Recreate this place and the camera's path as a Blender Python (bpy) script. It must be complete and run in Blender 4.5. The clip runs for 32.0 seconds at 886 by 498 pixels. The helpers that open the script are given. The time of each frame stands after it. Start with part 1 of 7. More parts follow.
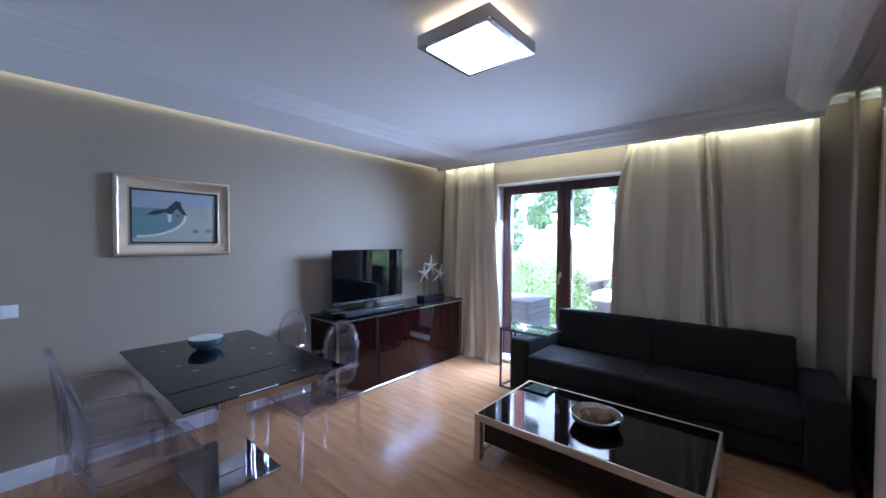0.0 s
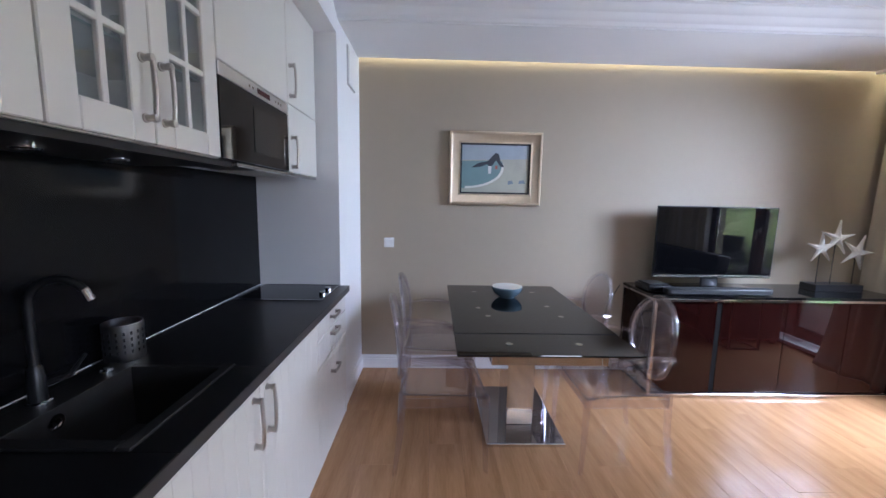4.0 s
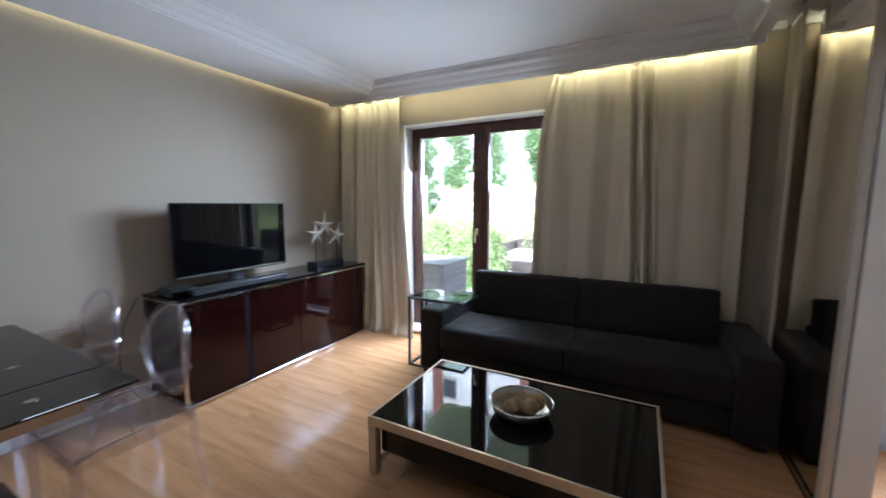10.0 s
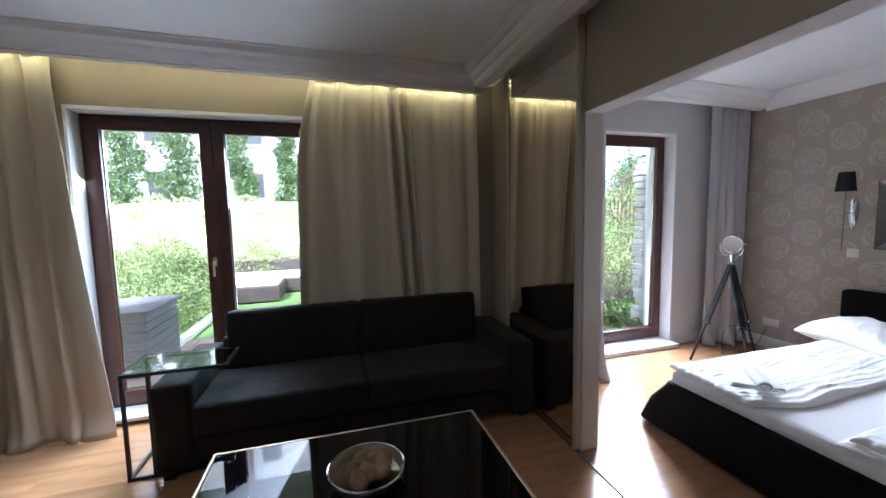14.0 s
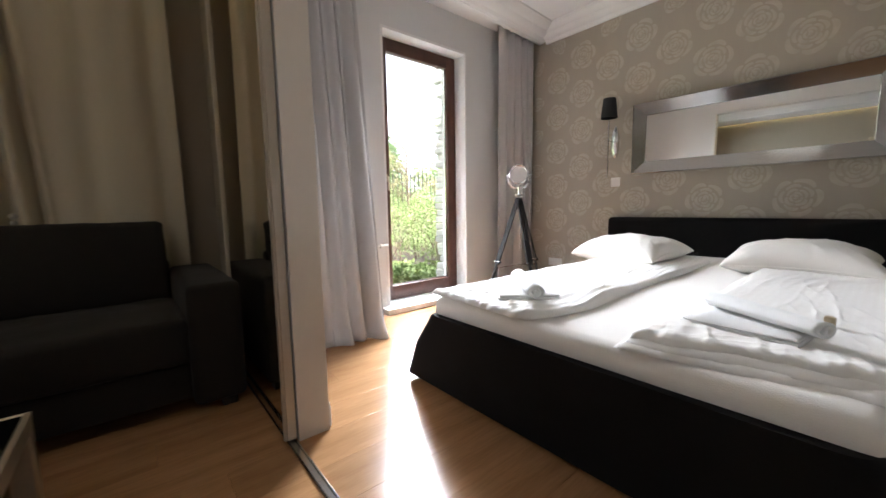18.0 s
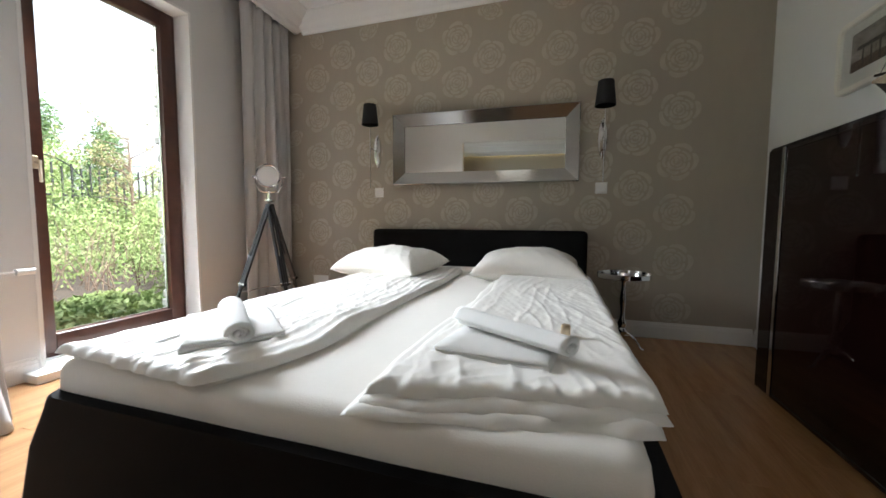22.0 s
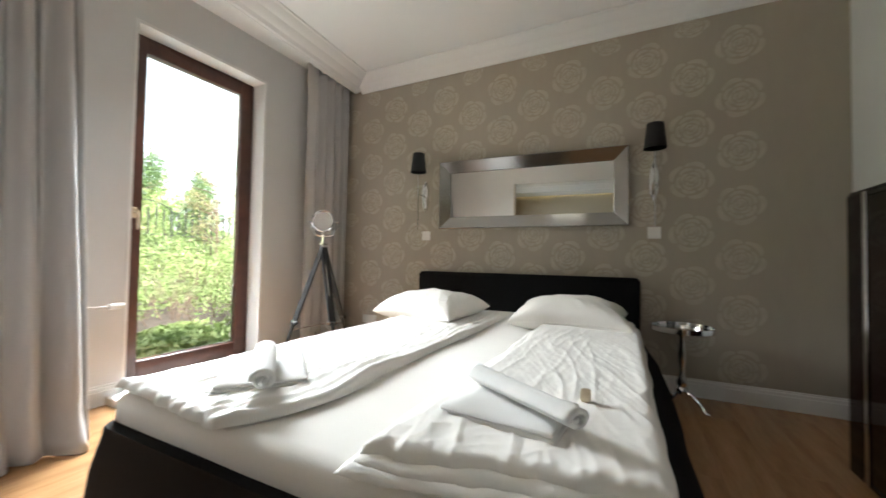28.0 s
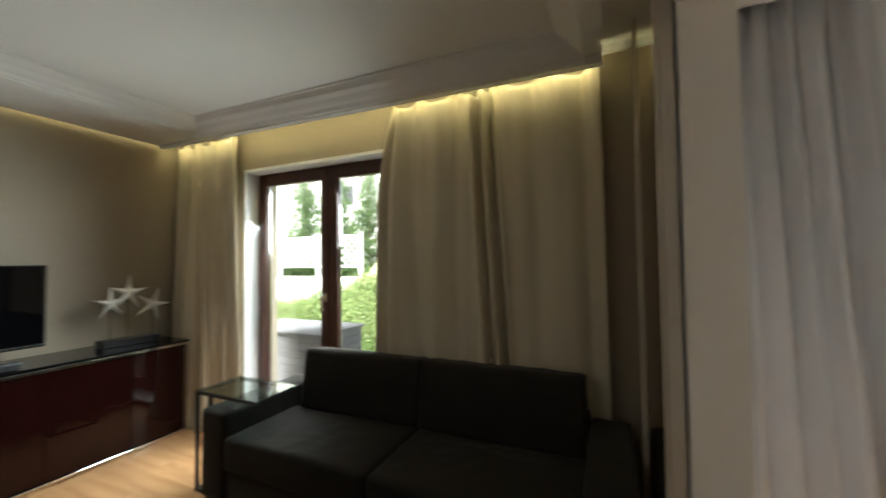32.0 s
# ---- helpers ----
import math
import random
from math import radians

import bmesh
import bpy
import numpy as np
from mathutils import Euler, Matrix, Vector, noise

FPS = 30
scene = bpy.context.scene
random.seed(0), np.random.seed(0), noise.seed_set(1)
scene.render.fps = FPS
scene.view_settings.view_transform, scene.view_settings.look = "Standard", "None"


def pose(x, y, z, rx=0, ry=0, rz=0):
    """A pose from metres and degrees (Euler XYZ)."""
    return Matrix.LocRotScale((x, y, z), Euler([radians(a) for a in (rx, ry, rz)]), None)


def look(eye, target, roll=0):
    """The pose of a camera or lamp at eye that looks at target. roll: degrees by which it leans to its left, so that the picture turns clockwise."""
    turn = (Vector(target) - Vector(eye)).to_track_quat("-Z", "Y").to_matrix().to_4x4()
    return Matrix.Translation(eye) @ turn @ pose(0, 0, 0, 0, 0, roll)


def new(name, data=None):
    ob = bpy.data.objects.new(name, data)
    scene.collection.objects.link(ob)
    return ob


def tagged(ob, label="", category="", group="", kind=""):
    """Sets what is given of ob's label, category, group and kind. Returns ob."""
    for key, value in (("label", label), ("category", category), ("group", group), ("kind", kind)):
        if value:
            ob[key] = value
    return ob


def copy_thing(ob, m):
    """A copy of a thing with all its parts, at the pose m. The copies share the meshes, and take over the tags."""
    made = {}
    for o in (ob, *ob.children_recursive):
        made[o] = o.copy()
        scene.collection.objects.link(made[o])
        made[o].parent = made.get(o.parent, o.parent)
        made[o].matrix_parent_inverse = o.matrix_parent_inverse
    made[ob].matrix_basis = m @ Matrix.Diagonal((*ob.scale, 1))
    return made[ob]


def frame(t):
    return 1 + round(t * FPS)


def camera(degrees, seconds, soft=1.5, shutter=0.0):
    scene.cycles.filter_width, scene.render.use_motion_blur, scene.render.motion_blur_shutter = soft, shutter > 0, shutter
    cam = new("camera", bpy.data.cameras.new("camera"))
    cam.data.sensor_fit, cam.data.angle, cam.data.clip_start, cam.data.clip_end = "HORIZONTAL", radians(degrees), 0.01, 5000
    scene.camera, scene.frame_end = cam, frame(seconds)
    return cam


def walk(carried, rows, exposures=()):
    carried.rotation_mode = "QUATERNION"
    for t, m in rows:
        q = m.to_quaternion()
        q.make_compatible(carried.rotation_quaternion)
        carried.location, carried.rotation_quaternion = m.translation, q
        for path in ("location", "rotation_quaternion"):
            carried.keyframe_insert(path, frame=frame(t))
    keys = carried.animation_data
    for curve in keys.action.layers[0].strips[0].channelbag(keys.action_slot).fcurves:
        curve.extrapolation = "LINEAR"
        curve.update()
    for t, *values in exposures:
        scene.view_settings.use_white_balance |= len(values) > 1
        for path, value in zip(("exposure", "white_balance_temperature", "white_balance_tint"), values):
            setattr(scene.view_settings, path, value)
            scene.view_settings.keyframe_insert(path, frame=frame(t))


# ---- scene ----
cam = camera(99.5, 32.0, shutter=0.4)
PATH = [
    (0, (3.568, -4.396, 1.577), (2.274, -2.872, 1.531), 0.3),
    (0.5, (3.608, -4.202, 1.672), (2.194, -2.792, 1.555), 1.0),
    (1, (3.53, -4.107, 1.689), (2.03, -2.791, 1.561), 1.2),
    (1.5, (3.465, -4.046, 1.647), (1.817, -2.918, 1.529), 1.0),
    (2, (3.353, -4.061, 1.584), (1.579, -3.143, 1.483), 0.7),
    (2.5, (3.244, -4.058, 1.539), (1.355, -3.411, 1.427), 0.8),
    (3, (3.214, -4.039, 1.517), (1.263, -3.623, 1.372), 1.0),
    (3.5, (3.192, -4.011, 1.481), (1.208, -3.838, 1.297), 1.0),
    (5.5, (3.204, -3.955, 1.469), (1.229, -4.002, 1.162), 0.9),
    (6, (3.228, -3.936, 1.494), (1.252, -3.943, 1.189), 0.9),
    (6.5, (3.281, -3.914, 1.542), (1.313, -3.729, 1.238), 0.9),
    (7, (3.336, -3.897, 1.576), (1.412, -3.444, 1.272), 1.0),
    (7.5, (3.347, -3.878, 1.559), (1.506, -3.148, 1.277), 0.9),
    (8, (3.346, -3.834, 1.534), (1.616, -2.867, 1.267), 0.7),
    (8.5, (3.339, -3.794, 1.513), (1.715, -2.656, 1.254), 0.6),
    (9, (3.31, -3.772, 1.496), (1.849, -2.431, 1.238), 0.6),
    (9.5, (3.317, -3.73, 1.445), (2.044, -2.206, 1.209), 0.1),
    (10, (3.259, -3.687, 1.458), (2.327, -1.933, 1.223), -0.0),
    (10.5, (3.146, -3.604, 1.466), (2.521, -1.717, 1.242), -0.5),
    (11, (3.017, -3.522, 1.467), (2.692, -1.561, 1.252), -0.6),
    (11.5, (2.797, -3.534, 1.499), (2.747, -1.547, 1.28), -0.8),
    (12, (2.683, -3.519, 1.515), (2.838, -1.538, 1.289), -0.9),
    (12.5, (2.644, -3.451, 1.521), (2.925, -1.485, 1.287), -1.1),
    (13, (2.641, -3.409, 1.514), (3.034, -1.458, 1.322), -1.0),
    (13.5, (2.639, -3.408, 1.508), (3.123, -1.475, 1.333), -1.1),
    (15.5, (2.657, -3.419, 1.465), (3.344, -1.551, 1.267), -0.8),
    (16, (2.823, -3.361, 1.293), (3.527, -1.5, 1.093), -0.8),
    (16.5, (3.115, -3.307, 1.171), (3.842, -1.457, 0.945), -1.1),
    (17, (3.385, -3.191, 1.054), (4.253, -1.403, 0.833), -1.0),
    (17.5, (3.544, -3.035, 0.958), (4.631, -1.372, 0.736), -0.9),
    (18, (3.656, -2.880, 0.887), (4.928, -1.353, 0.666), -0.9),
    (18.5, (3.740, -2.772, 0.865), (5.133, -1.355, 0.645), -1.2),
    (19, (3.840, -2.722, 0.863), (5.312, -1.385, 0.649), -1.1),
    (19.5, (3.921, -2.657, 0.845), (5.480, -1.423, 0.627), -0.8),
    (20, (4.034, -2.678, 0.837), (5.705, -1.602, 0.613), -0.4),
    (20.5, (4.081, -2.703, 0.813), (5.838, -1.769, 0.607), -0.1),
    (21, (4.09, -2.73, 0.822), (5.909, -1.92, 0.634), 0.0),
    (21.5, (4.092, -2.753, 0.83), (5.956, -2.047, 0.669), 0.2),
    (22, (4.111, -2.775, 0.834), (6.011, -2.166, 0.692), 0.3),
    (22.5, (4.143, -2.828, 0.826), (6.064, -2.279, 0.748), 0.5),
    (23, (4.162, -2.855, 0.828), (6.108, -2.392, 0.81), 0.7),
    (23.5, (4.195, -2.869, 0.83), (6.166, -2.529, 0.835), 0.8),
    (24, (4.194, -2.87, 0.857), (6.185, -2.683, 0.863), 0.9),
    (24.5, (4.199, -2.881, 0.868), (6.197, -2.789, 0.898), 0.9),
    (26.5, (4.189, -2.865, 0.876), (6.187, -2.893, 0.954), 1.2),
    (27, (4.173, -2.859, 0.872), (6.16, -2.648, 0.946), 1.2),
    (27.5, (4.136, -2.842, 0.865), (6.065, -2.318, 0.94), 1.2),
    (28, (4.139, -2.886, 0.882), (5.926, -1.991, 0.937), 1.0),
    (28.5, (4.1, -2.869, 0.904), (5.687, -1.652, 0.939), 0.5),
    (29, (4.067, -2.897, 0.924), (5.386, -1.394, 0.942), 0.2),
    (29.5, (4.018, -2.8, 0.957), (5.044, -1.084, 0.984), -0.6),
    (30, (3.973, -2.866, 1.04), (4.609, -0.97, 1.069), -0.6),
    (30.5, (3.852, -2.752, 1.209), (4.268, -0.797, 1.272), -0.9),
    (31, (3.809, -2.716, 1.388), (3.989, -0.725, 1.445), -0.8),
    (31.5, (3.877, -2.648, 1.428), (3.671, -0.661, 1.513), -0.8),
    (32, (3.925, -2.533, 1.468), (3.117, -0.705, 1.531), -0.7),
]
EXPOSURES = [(0, 2.60, 4450, 19), (1, 2.52, 4500, 20), (2, 2.40, 4650, 20), (3, 2.72, 4900, 21), (6, 3.36, 5350, 17), (7, 3.30, 5300, 15), (9, 2.50, 5250, 15), (11, 2.72, 4950, 11), (13, 2.05, 5050, 12), (16, 1.93, 5550, 16), (17.5, 2.38, 6050, 12), (19.0, 2.38, 6050, 8), (20.2, 1.98, 5950, 4), (22, 2.05, 6050, 6), (24, 2.42, 6250, 7), (27, 2.84, 6400, 6), (28, 2.32, 6250, 4), (29, 1.82, 6100, 4), (30, 2.0, 6100, 2), (32, 1.95, 6300, 2)]
walk(cam, [(t, look(eye, target, roll)) for t, eye, target, roll in PATH], EXPOSURES)

# ---------------------------------------------------------------- world, sun, large lights
world = bpy.data.worlds.new("sky")
scene.world = world
world.use_nodes = True
_nt = world.node_tree
_sky = _nt.nodes.new("ShaderNodeTexSky")
_sky.sky_type, _sky.sun_disc = "NISHITA", False
_sky.sun_elevation, _sky.sun_rotation = radians(48), radians(150)
_sky.air_density, _sky.dust_density, _sky.ozone_density = 1.0, 3.0, 0.5
_nt.nodes["Background"].inputs["Strength"].default_value = 0.15
_hs = _nt.nodes.new("ShaderNodeHueSaturation")
_hs.inputs["Saturation"].default_value, _hs.inputs["Value"].default_value = 0.25, 1.3
_nt.links.new(_sky.outputs[0], _hs.inputs["Color"])
_nt.links.new(_hs.outputs[0], _nt.nodes["Background"].inputs["Color"])
sun = new("sun", bpy.data.lights.new("sun", "SUN"))
sun.data.energy, sun.data.angle, sun.data.color = 5.0, radians(14), (1, 0.96, 0.9)
sun.matrix_world = look((0, 0, 10), (0.45, 0.78, 9.0))


def area(name, m, sx, sy, watts, colour):
    lamp = new(name, bpy.data.lights.new(name, "AREA"))
    lamp.data.shape, lamp.data.size, lamp.data.size_y = "RECTANGLE", sx, sy
    lamp.data.energy, lamp.data.color = watts, colour
    lamp.matrix_world = m
    return lamp


# area lamps added in the two glazed doors to stand in for skylight
area("window_light_living", look((1.66, 0.15, 1.40), (1.31, -0.30, 0.58)), 1.2, 1.6, 11.0, (0.90, 0.96, 1.0)).data.spread = radians(90)
# narrow lamp added to brighten the wall by the television
area("wall_fill_side", look((1.66, 0.15, 1.90), (1.08, -0.85, 1.62)), 1.2, 0.6, 4.8, (0.84, 0.93, 1.0)).data.spread = radians(74)
# upward fill lamps added in the same openings, standing in for ground-bounced light
area("ground_fill_living", look((1.66, 0.15, 0.92), (1.66, -0.65, 1.52)), 1.2, 0.95, 1.5, (0.96, 0.99, 0.98)).data.spread = radians(84)
area("ground_fill_bedroom", look((5.79, 0.15, 1.1), (5.79, -0.95, 1.95)), 0.7, 1.5, 1.0, (0.98, 0.99, 0.97)).data.spread = radians(104)
# downward lamp added in the bedroom door opening, again for skylight
area("window_light_bedroom", look((5.79, 0.17, 1.40), (5.30, -1.0, 0.05)), 0.7, 1.6, 21.5, (0.95, 0.97, 1.0)).data.spread = radians(102)


# ---------------------------------------------------------------- materials
def mat(name, col, rough=0.5, metal=0.0, var=0.0, scale=8.0, bump=0.0, bscale=60.0, col2=None, stretch=(1, 1, 1), coat=0.0, sheen=0.0, spec=0.5, rand=0.0, rvar=0.0):
    m = bpy.data.materials.new(name)
    m.use_nodes = True
    nt = m.node_tree
    b = nt.nodes["Principled BSDF"]
    b.inputs["Roughness"].default_value, b.inputs["Metallic"].default_value = rough, metal
    b.inputs["Coat Weight"].default_value, b.inputs["Sheen Weight"].default_value = coat, sheen
    b.inputs["Specular IOR Level"].default_value = spec
    b.inputs["Coat Roughness"].default_value = 0.03
    col = (*col, 1)
    tc = nt.nodes.new("ShaderNodeTexCoord")
    mp = nt.nodes.new("ShaderNodeMapping")
    mp.inputs["Scale"].default_value = stretch
    nt.links.new(tc.outputs["Object"], mp.inputs[0])
    src = None
    if var or col2:
        c2 = (*col2, 1) if col2 else tuple(max(0, c * (1 - var)) for c in col[:3]) + (1,)
        n1, n2 = nt.nodes.new("ShaderNodeTexNoise"), nt.nodes.new("ShaderNodeTexNoise")
        n1.inputs["Scale"].default_value, n2.inputs["Scale"].default_value = scale, scale * 9
        n1.inputs["Detail"].default_value = n2.inputs["Detail"].default_value = 6
        add = nt.nodes.new("ShaderNodeMath")
        add.operation = "MULTIPLY_ADD"
        add.inputs[1].default_value = 0.4
        mr = nt.nodes.new("ShaderNodeMapRange")
        mr.inputs[1].default_value, mr.inputs[2].default_value = 0.45, 0.95
        mix = nt.nodes.new("ShaderNodeMixRGB")
        mix.inputs[1].default_value, mix.inputs[2].default_value = col, c2
        for n in (n1, n2):
            nt.links.new(mp.outputs[0], n.inputs["Vector"])
        nt.links.new(n2.outputs[0], add.inputs[0])
        nt.links.new(n1.outputs[0], add.inputs[2])
        nt.links.new(add.outputs[0], mr.inputs[0])
        nt.links.new(mr.outputs[0], mix.inputs[0])
        src = mix.outputs[0]
        if rvar:
            r = nt.nodes.new("ShaderNodeMapRange")
            r.inputs[3].default_value, r.inputs[4].default_value = max(0, rough - rvar), rough + rvar
            nt.links.new(n1.outputs[0], r.inputs[0])
            nt.links.new(r.outputs[0], b.inputs["Roughness"])
    if rand:
        oi = nt.nodes.new("ShaderNodeObjectInfo")
        hs = nt.nodes.new("ShaderNodeHueSaturation")
        rr = nt.nodes.new("ShaderNodeMapRange")
        rr.inputs[3].default_value, rr.inputs[4].default_value = 1 - rand, 1 + rand
        nt.links.new(oi.outputs["Random"], rr.inputs[0])
        nt.links.new(rr.outputs[0], hs.inputs["Value"])
        if src:
            nt.links.new(src, hs.inputs["Color"])
        else:
            hs.inputs["Color"].default_value = col
        src = hs.outputs[0]
    if src:
        nt.links.new(src, b.inputs["Base Color"])
    else:
        b.inputs["Base Color"].default_value = col
    if bump:
        nb = nt.nodes.new("ShaderNodeTexNoise")
        nb.inputs["Scale"].default_value, nb.inputs["Detail"].default_value = bscale, 4
        nt.links.new(mp.outputs[0], nb.inputs["Vector"])
        bp = nt.nodes.new("ShaderNodeBump")
        bp.inputs["Strength"].default_value, bp.inputs["Distance"].default_value = bump, 0.004
        nt.links.new(nb.outputs[0], bp.inputs["Height"])
        nt.links.new(bp.outputs[0], b.inputs["Normal"])
    return m


def glass(name, tint=(1, 1, 1), rough=0.0, ior=1.45):
    m = mat(name, tint, rough)
    b = m.node_tree.nodes["Principled BSDF"]
    b.inputs["Transmission Weight"].default_value, b.inputs["IOR"].default_value = 1.0, ior
    return m


def pane_glass(name, share=0.92, tint=(1, 1, 1), gloss=0.035, haze=0.0):
    """A thin pane: mostly see-through, with a weak mirror image by Fresnel."""
    m = bpy.data.materials.new(name)
    m.use_nodes = True
    nt = m.node_tree
    nt.nodes.remove(nt.nodes["Principled BSDF"])
    tr, gl, mx, fr = (nt.nodes.new("ShaderNode" + k) for k in ("BsdfTransparent", "BsdfGlossy", "MixShader", "LayerWeight"))
    tr.inputs[0].default_value = (*(share * c for c in tint), 1)
    gl.inputs["Roughness"].default_value = 0.01
    fr.inputs["Blend"].default_value = 0.5
    pw, ml = nt.nodes.new("ShaderNodeMath"), nt.nodes.new("ShaderNodeMath")
    pw.operation, ml.operation = "POWER", "MULTIPLY_ADD"
    pw.inputs[1].default_value, ml.inputs[1].default_value, ml.inputs[2].default_value = 4.0, 0.80, gloss
    nt.links.new(fr.outputs["Facing"], pw.inputs[0])
    nt.links.new(pw.outputs[0], ml.inputs[0])
    nt.links.new(ml.outputs[0], mx.inputs[0])
    nt.links.new(tr.outputs[0], mx.inputs[1])
    nt.links.new(gl.outputs[0], mx.inputs[2])
    out = mx.outputs[0]
    if haze:
        df, m2 = nt.nodes.new("ShaderNodeBsdfDiffuse"), nt.nodes.new("ShaderNodeMixShader")
        df.inputs[0].default_value = (0.75, 0.75, 0.82, 1)
        m2.inputs[0].default_value = haze
        nt.links.new(out, m2.inputs[1])
        nt.links.new(df.outputs[0], m2.inputs[2])
        out = m2.outputs[0]
    nt.links.new(out, nt.nodes["Material Output"].inputs[0])
    return m


def glow(name, col, power):
    m = mat(name, col, 0.6)
    b = m.node_tree.nodes["Principled BSDF"]
    b.inputs["Emission Color"].default_value, b.inputs["Emission Strength"].default_value = (*col, 1), power
    return m


def wood(name, light, dark, rough, along="x", coat=0.0, grain=30.0, rand=0.12):
    m = mat(name, light, rough, coat=coat, rand=rand, col2=dark, scale=2.2, stretch=(0.6, 6, 6) if along == "x" else (6, 0.6, 6), bump=0.08, bscale=grain, rvar=0.06)
    return m


M = {}
M["wall"] = mat("beige_paint", (0.345, 0.283, 0.207), 0.75, var=0.06, scale=1.4, bump=0.05, bscale=220)
M["white"] = mat("white_paint", (0.78, 0.77, 0.76), 0.7, var=0.04, scale=1.2, bump=0.04, bscale=200)
M["bedwall"] = mat("pale_grey_paint", (0.66, 0.655, 0.65), 0.75, var=0.04, scale=1.3, bump=0.04, bscale=200)
M["ceil"] = mat("ceiling_paint", (0.82, 0.82, 0.82), 0.85, var=0.03, scale=1.0, bump=0.03, bscale=180)
M["plaster"] = mat("moulding_plaster", (0.78, 0.775, 0.77), 0.6, var=0.03, scale=3)
M["paper"] = mat("wallpaper_ground", (0.395, 0.347, 0.282), 0.55, var=0.10, scale=2.5, bump=0.12, bscale=320, stretch=(1, 1, 0.35))
M["rose"] = mat("wallpaper_rose", (0.48, 0.434, 0.36), 0.36, var=0.16, scale=14, bump=0.1, bscale=260)
M["floor"] = wood("oak_laminate", (0.47, 0.260, 0.122), (0.28, 0.145, 0.064), 0.18, "x", coat=0.0, rand=0.07)
M["gap"] = mat("floor_joint", (0.16, 0.09, 0.05), 0.7)
# partition end: warm light is tinted into this colour
M["reveal"] = mat("warm_lit_end_paint", (0.74, 0.665, 0.575), 0.6, var=0.05, scale=3, bump=0.03, bscale=150)
M["base"] = mat("white_skirting", (0.78, 0.77, 0.75), 0.45, var=0.04, scale=4)
M["mahog"] = mat("mahogany_gloss", (0.013, 0.0030, 0.0024), 0.03, col2=(0.007, 0.0018, 0.0015), scale=2.2, stretch=(0.6, 6, 6), rand=0.05, spec=0.27)
# same mahogany, its colour darkened for the dimmer bedroom corner
M["mahog_shaded"] = mat("mahogany_gloss_shaded", (0.0060, 0.0018, 0.0014), 0.03, col2=(0.004, 0.0012, 0.0010), scale=2.2, stretch=(0.6, 6, 6), rand=0.05, spec=0.27)
M["blackglass"] = mat("black_glass", (0.003, 0.003, 0.0035), 0.03, var=0.2, scale=5)
M["chrome"] = mat("chrome", (0.75, 0.75, 0.76), 0.10, 1.0, var=0.05, scale=6, rvar=0.04)
M["alu"] = mat("brushed_aluminium", (0.50, 0.49, 0.475), 0.20, 1.0, var=0.08, scale=10, bump=0.03, bscale=400, stretch=(1, 0.05, 1))
M["gunmetal"] = mat("dark_brushed_steel", (0.40, 0.395, 0.385), 0.13, 1.0, var=0.10, scale=10, bump=0.03, bscale=400, stretch=(1, 0.05, 1))
M["nickel"] = mat("satin_nickel", (0.50, 0.46, 0.41), 0.30, 1.0, var=0.08, scale=20)
M["steel"] = mat("brushed_steel", (0.74, 0.73, 0.72), 0.42, 1.0, var=0.08, scale=10, stretch=(1, 0.1, 1))
M["profile"] = mat("beige_profile", (0.50, 0.43, 0.34), 0.42, 0.3, var=0.06, scale=12)
M["blackmetal"] = mat("black_metal", (0.012, 0.012, 0.013), 0.35, 0.0, var=0.2, scale=20)
M["sofa"] = mat("charcoal_cloth", (0.0160, 0.0115, 0.0080), 0.70, var=0.3, scale=5, bump=0.30, bscale=420, spec=0.22, sheen=0.06)
M["bedblack"] = mat("black_upholstery", (0.0115, 0.0110, 0.0115), 0.85, var=0.3, scale=6, bump=0.3, bscale=450, spec=0.08)
M["curtain"] = mat("grey_beige_curtain", (0.585, 0.505, 0.365), 0.85, var=0.08, scale=6, bump=0.2, bscale=600, sheen=0.2, stretch=(1, 1, 0.3))
M["curtain2"] = mat("light_grey_curtain", (0.53, 0.515, 0.51), 0.85, var=0.08, scale=6, bump=0.2, bscale=600, sheen=0.2, stretch=(1, 1, 0.3))
M["linen"] = mat("white_cotton", (0.80, 0.765, 0.715), 0.85, var=0.03, scale=6, bump=0.15, bscale=260, sheen=0.15)
M["towel"] = mat("white_terry", (0.82, 0.81, 0.79), 0.95, bump=0.6, bscale=420, var=0.03, scale=30)
M["mirror"] = mat("mirror_silver", (0.86, 0.87, 0.86), 0.015, 1.0)
M["mirror2"] = mat("bronze_mirror", (0.95, 0.91, 0.83), 0.02, 1.0)
M["kitchen"] = mat("ivory_cabinet_lacquer", (0.68, 0.655, 0.595), 0.35, var=0.03, scale=3, bump=0.02, bscale=80)
M["counter"] = mat("black_laminate", (0.0075, 0.0075, 0.008), 0.30, var=0.2, scale=5, bump=0.02, bscale=500, rvar=0.03)
M["sink"] = mat("black_granite_sink", (0.014, 0.013, 0.012), 0.45, var=0.4, scale=90, bump=0.1, bscale=500)
M["splash"] = mat("black_backsplash", (0.004, 0.004, 0.0045), 0.10, var=0.2, scale=4, spec=0.17)
M["brown"] = wood("brown_window_wood", (0.085, 0.030, 0.018), (0.05, 0.018, 0.011), 0.4, "y", rand=0.05)
M["acryl"] = pane_glass("clear_polycarbonate", 0.97, (0.975, 0.96, 0.985), 0.10, 0.013)
M["clear"] = pane_glass("window_pane", 0.95)
M["cabinetglass"] = pane_glass("cabinet_glass", 0.92, (0.95, 1.0, 0.985), 0.07, 0.05)
M["thinglass"] = pane_glass("clear_table_glass", 0.80, (0.92, 1.0, 0.96))
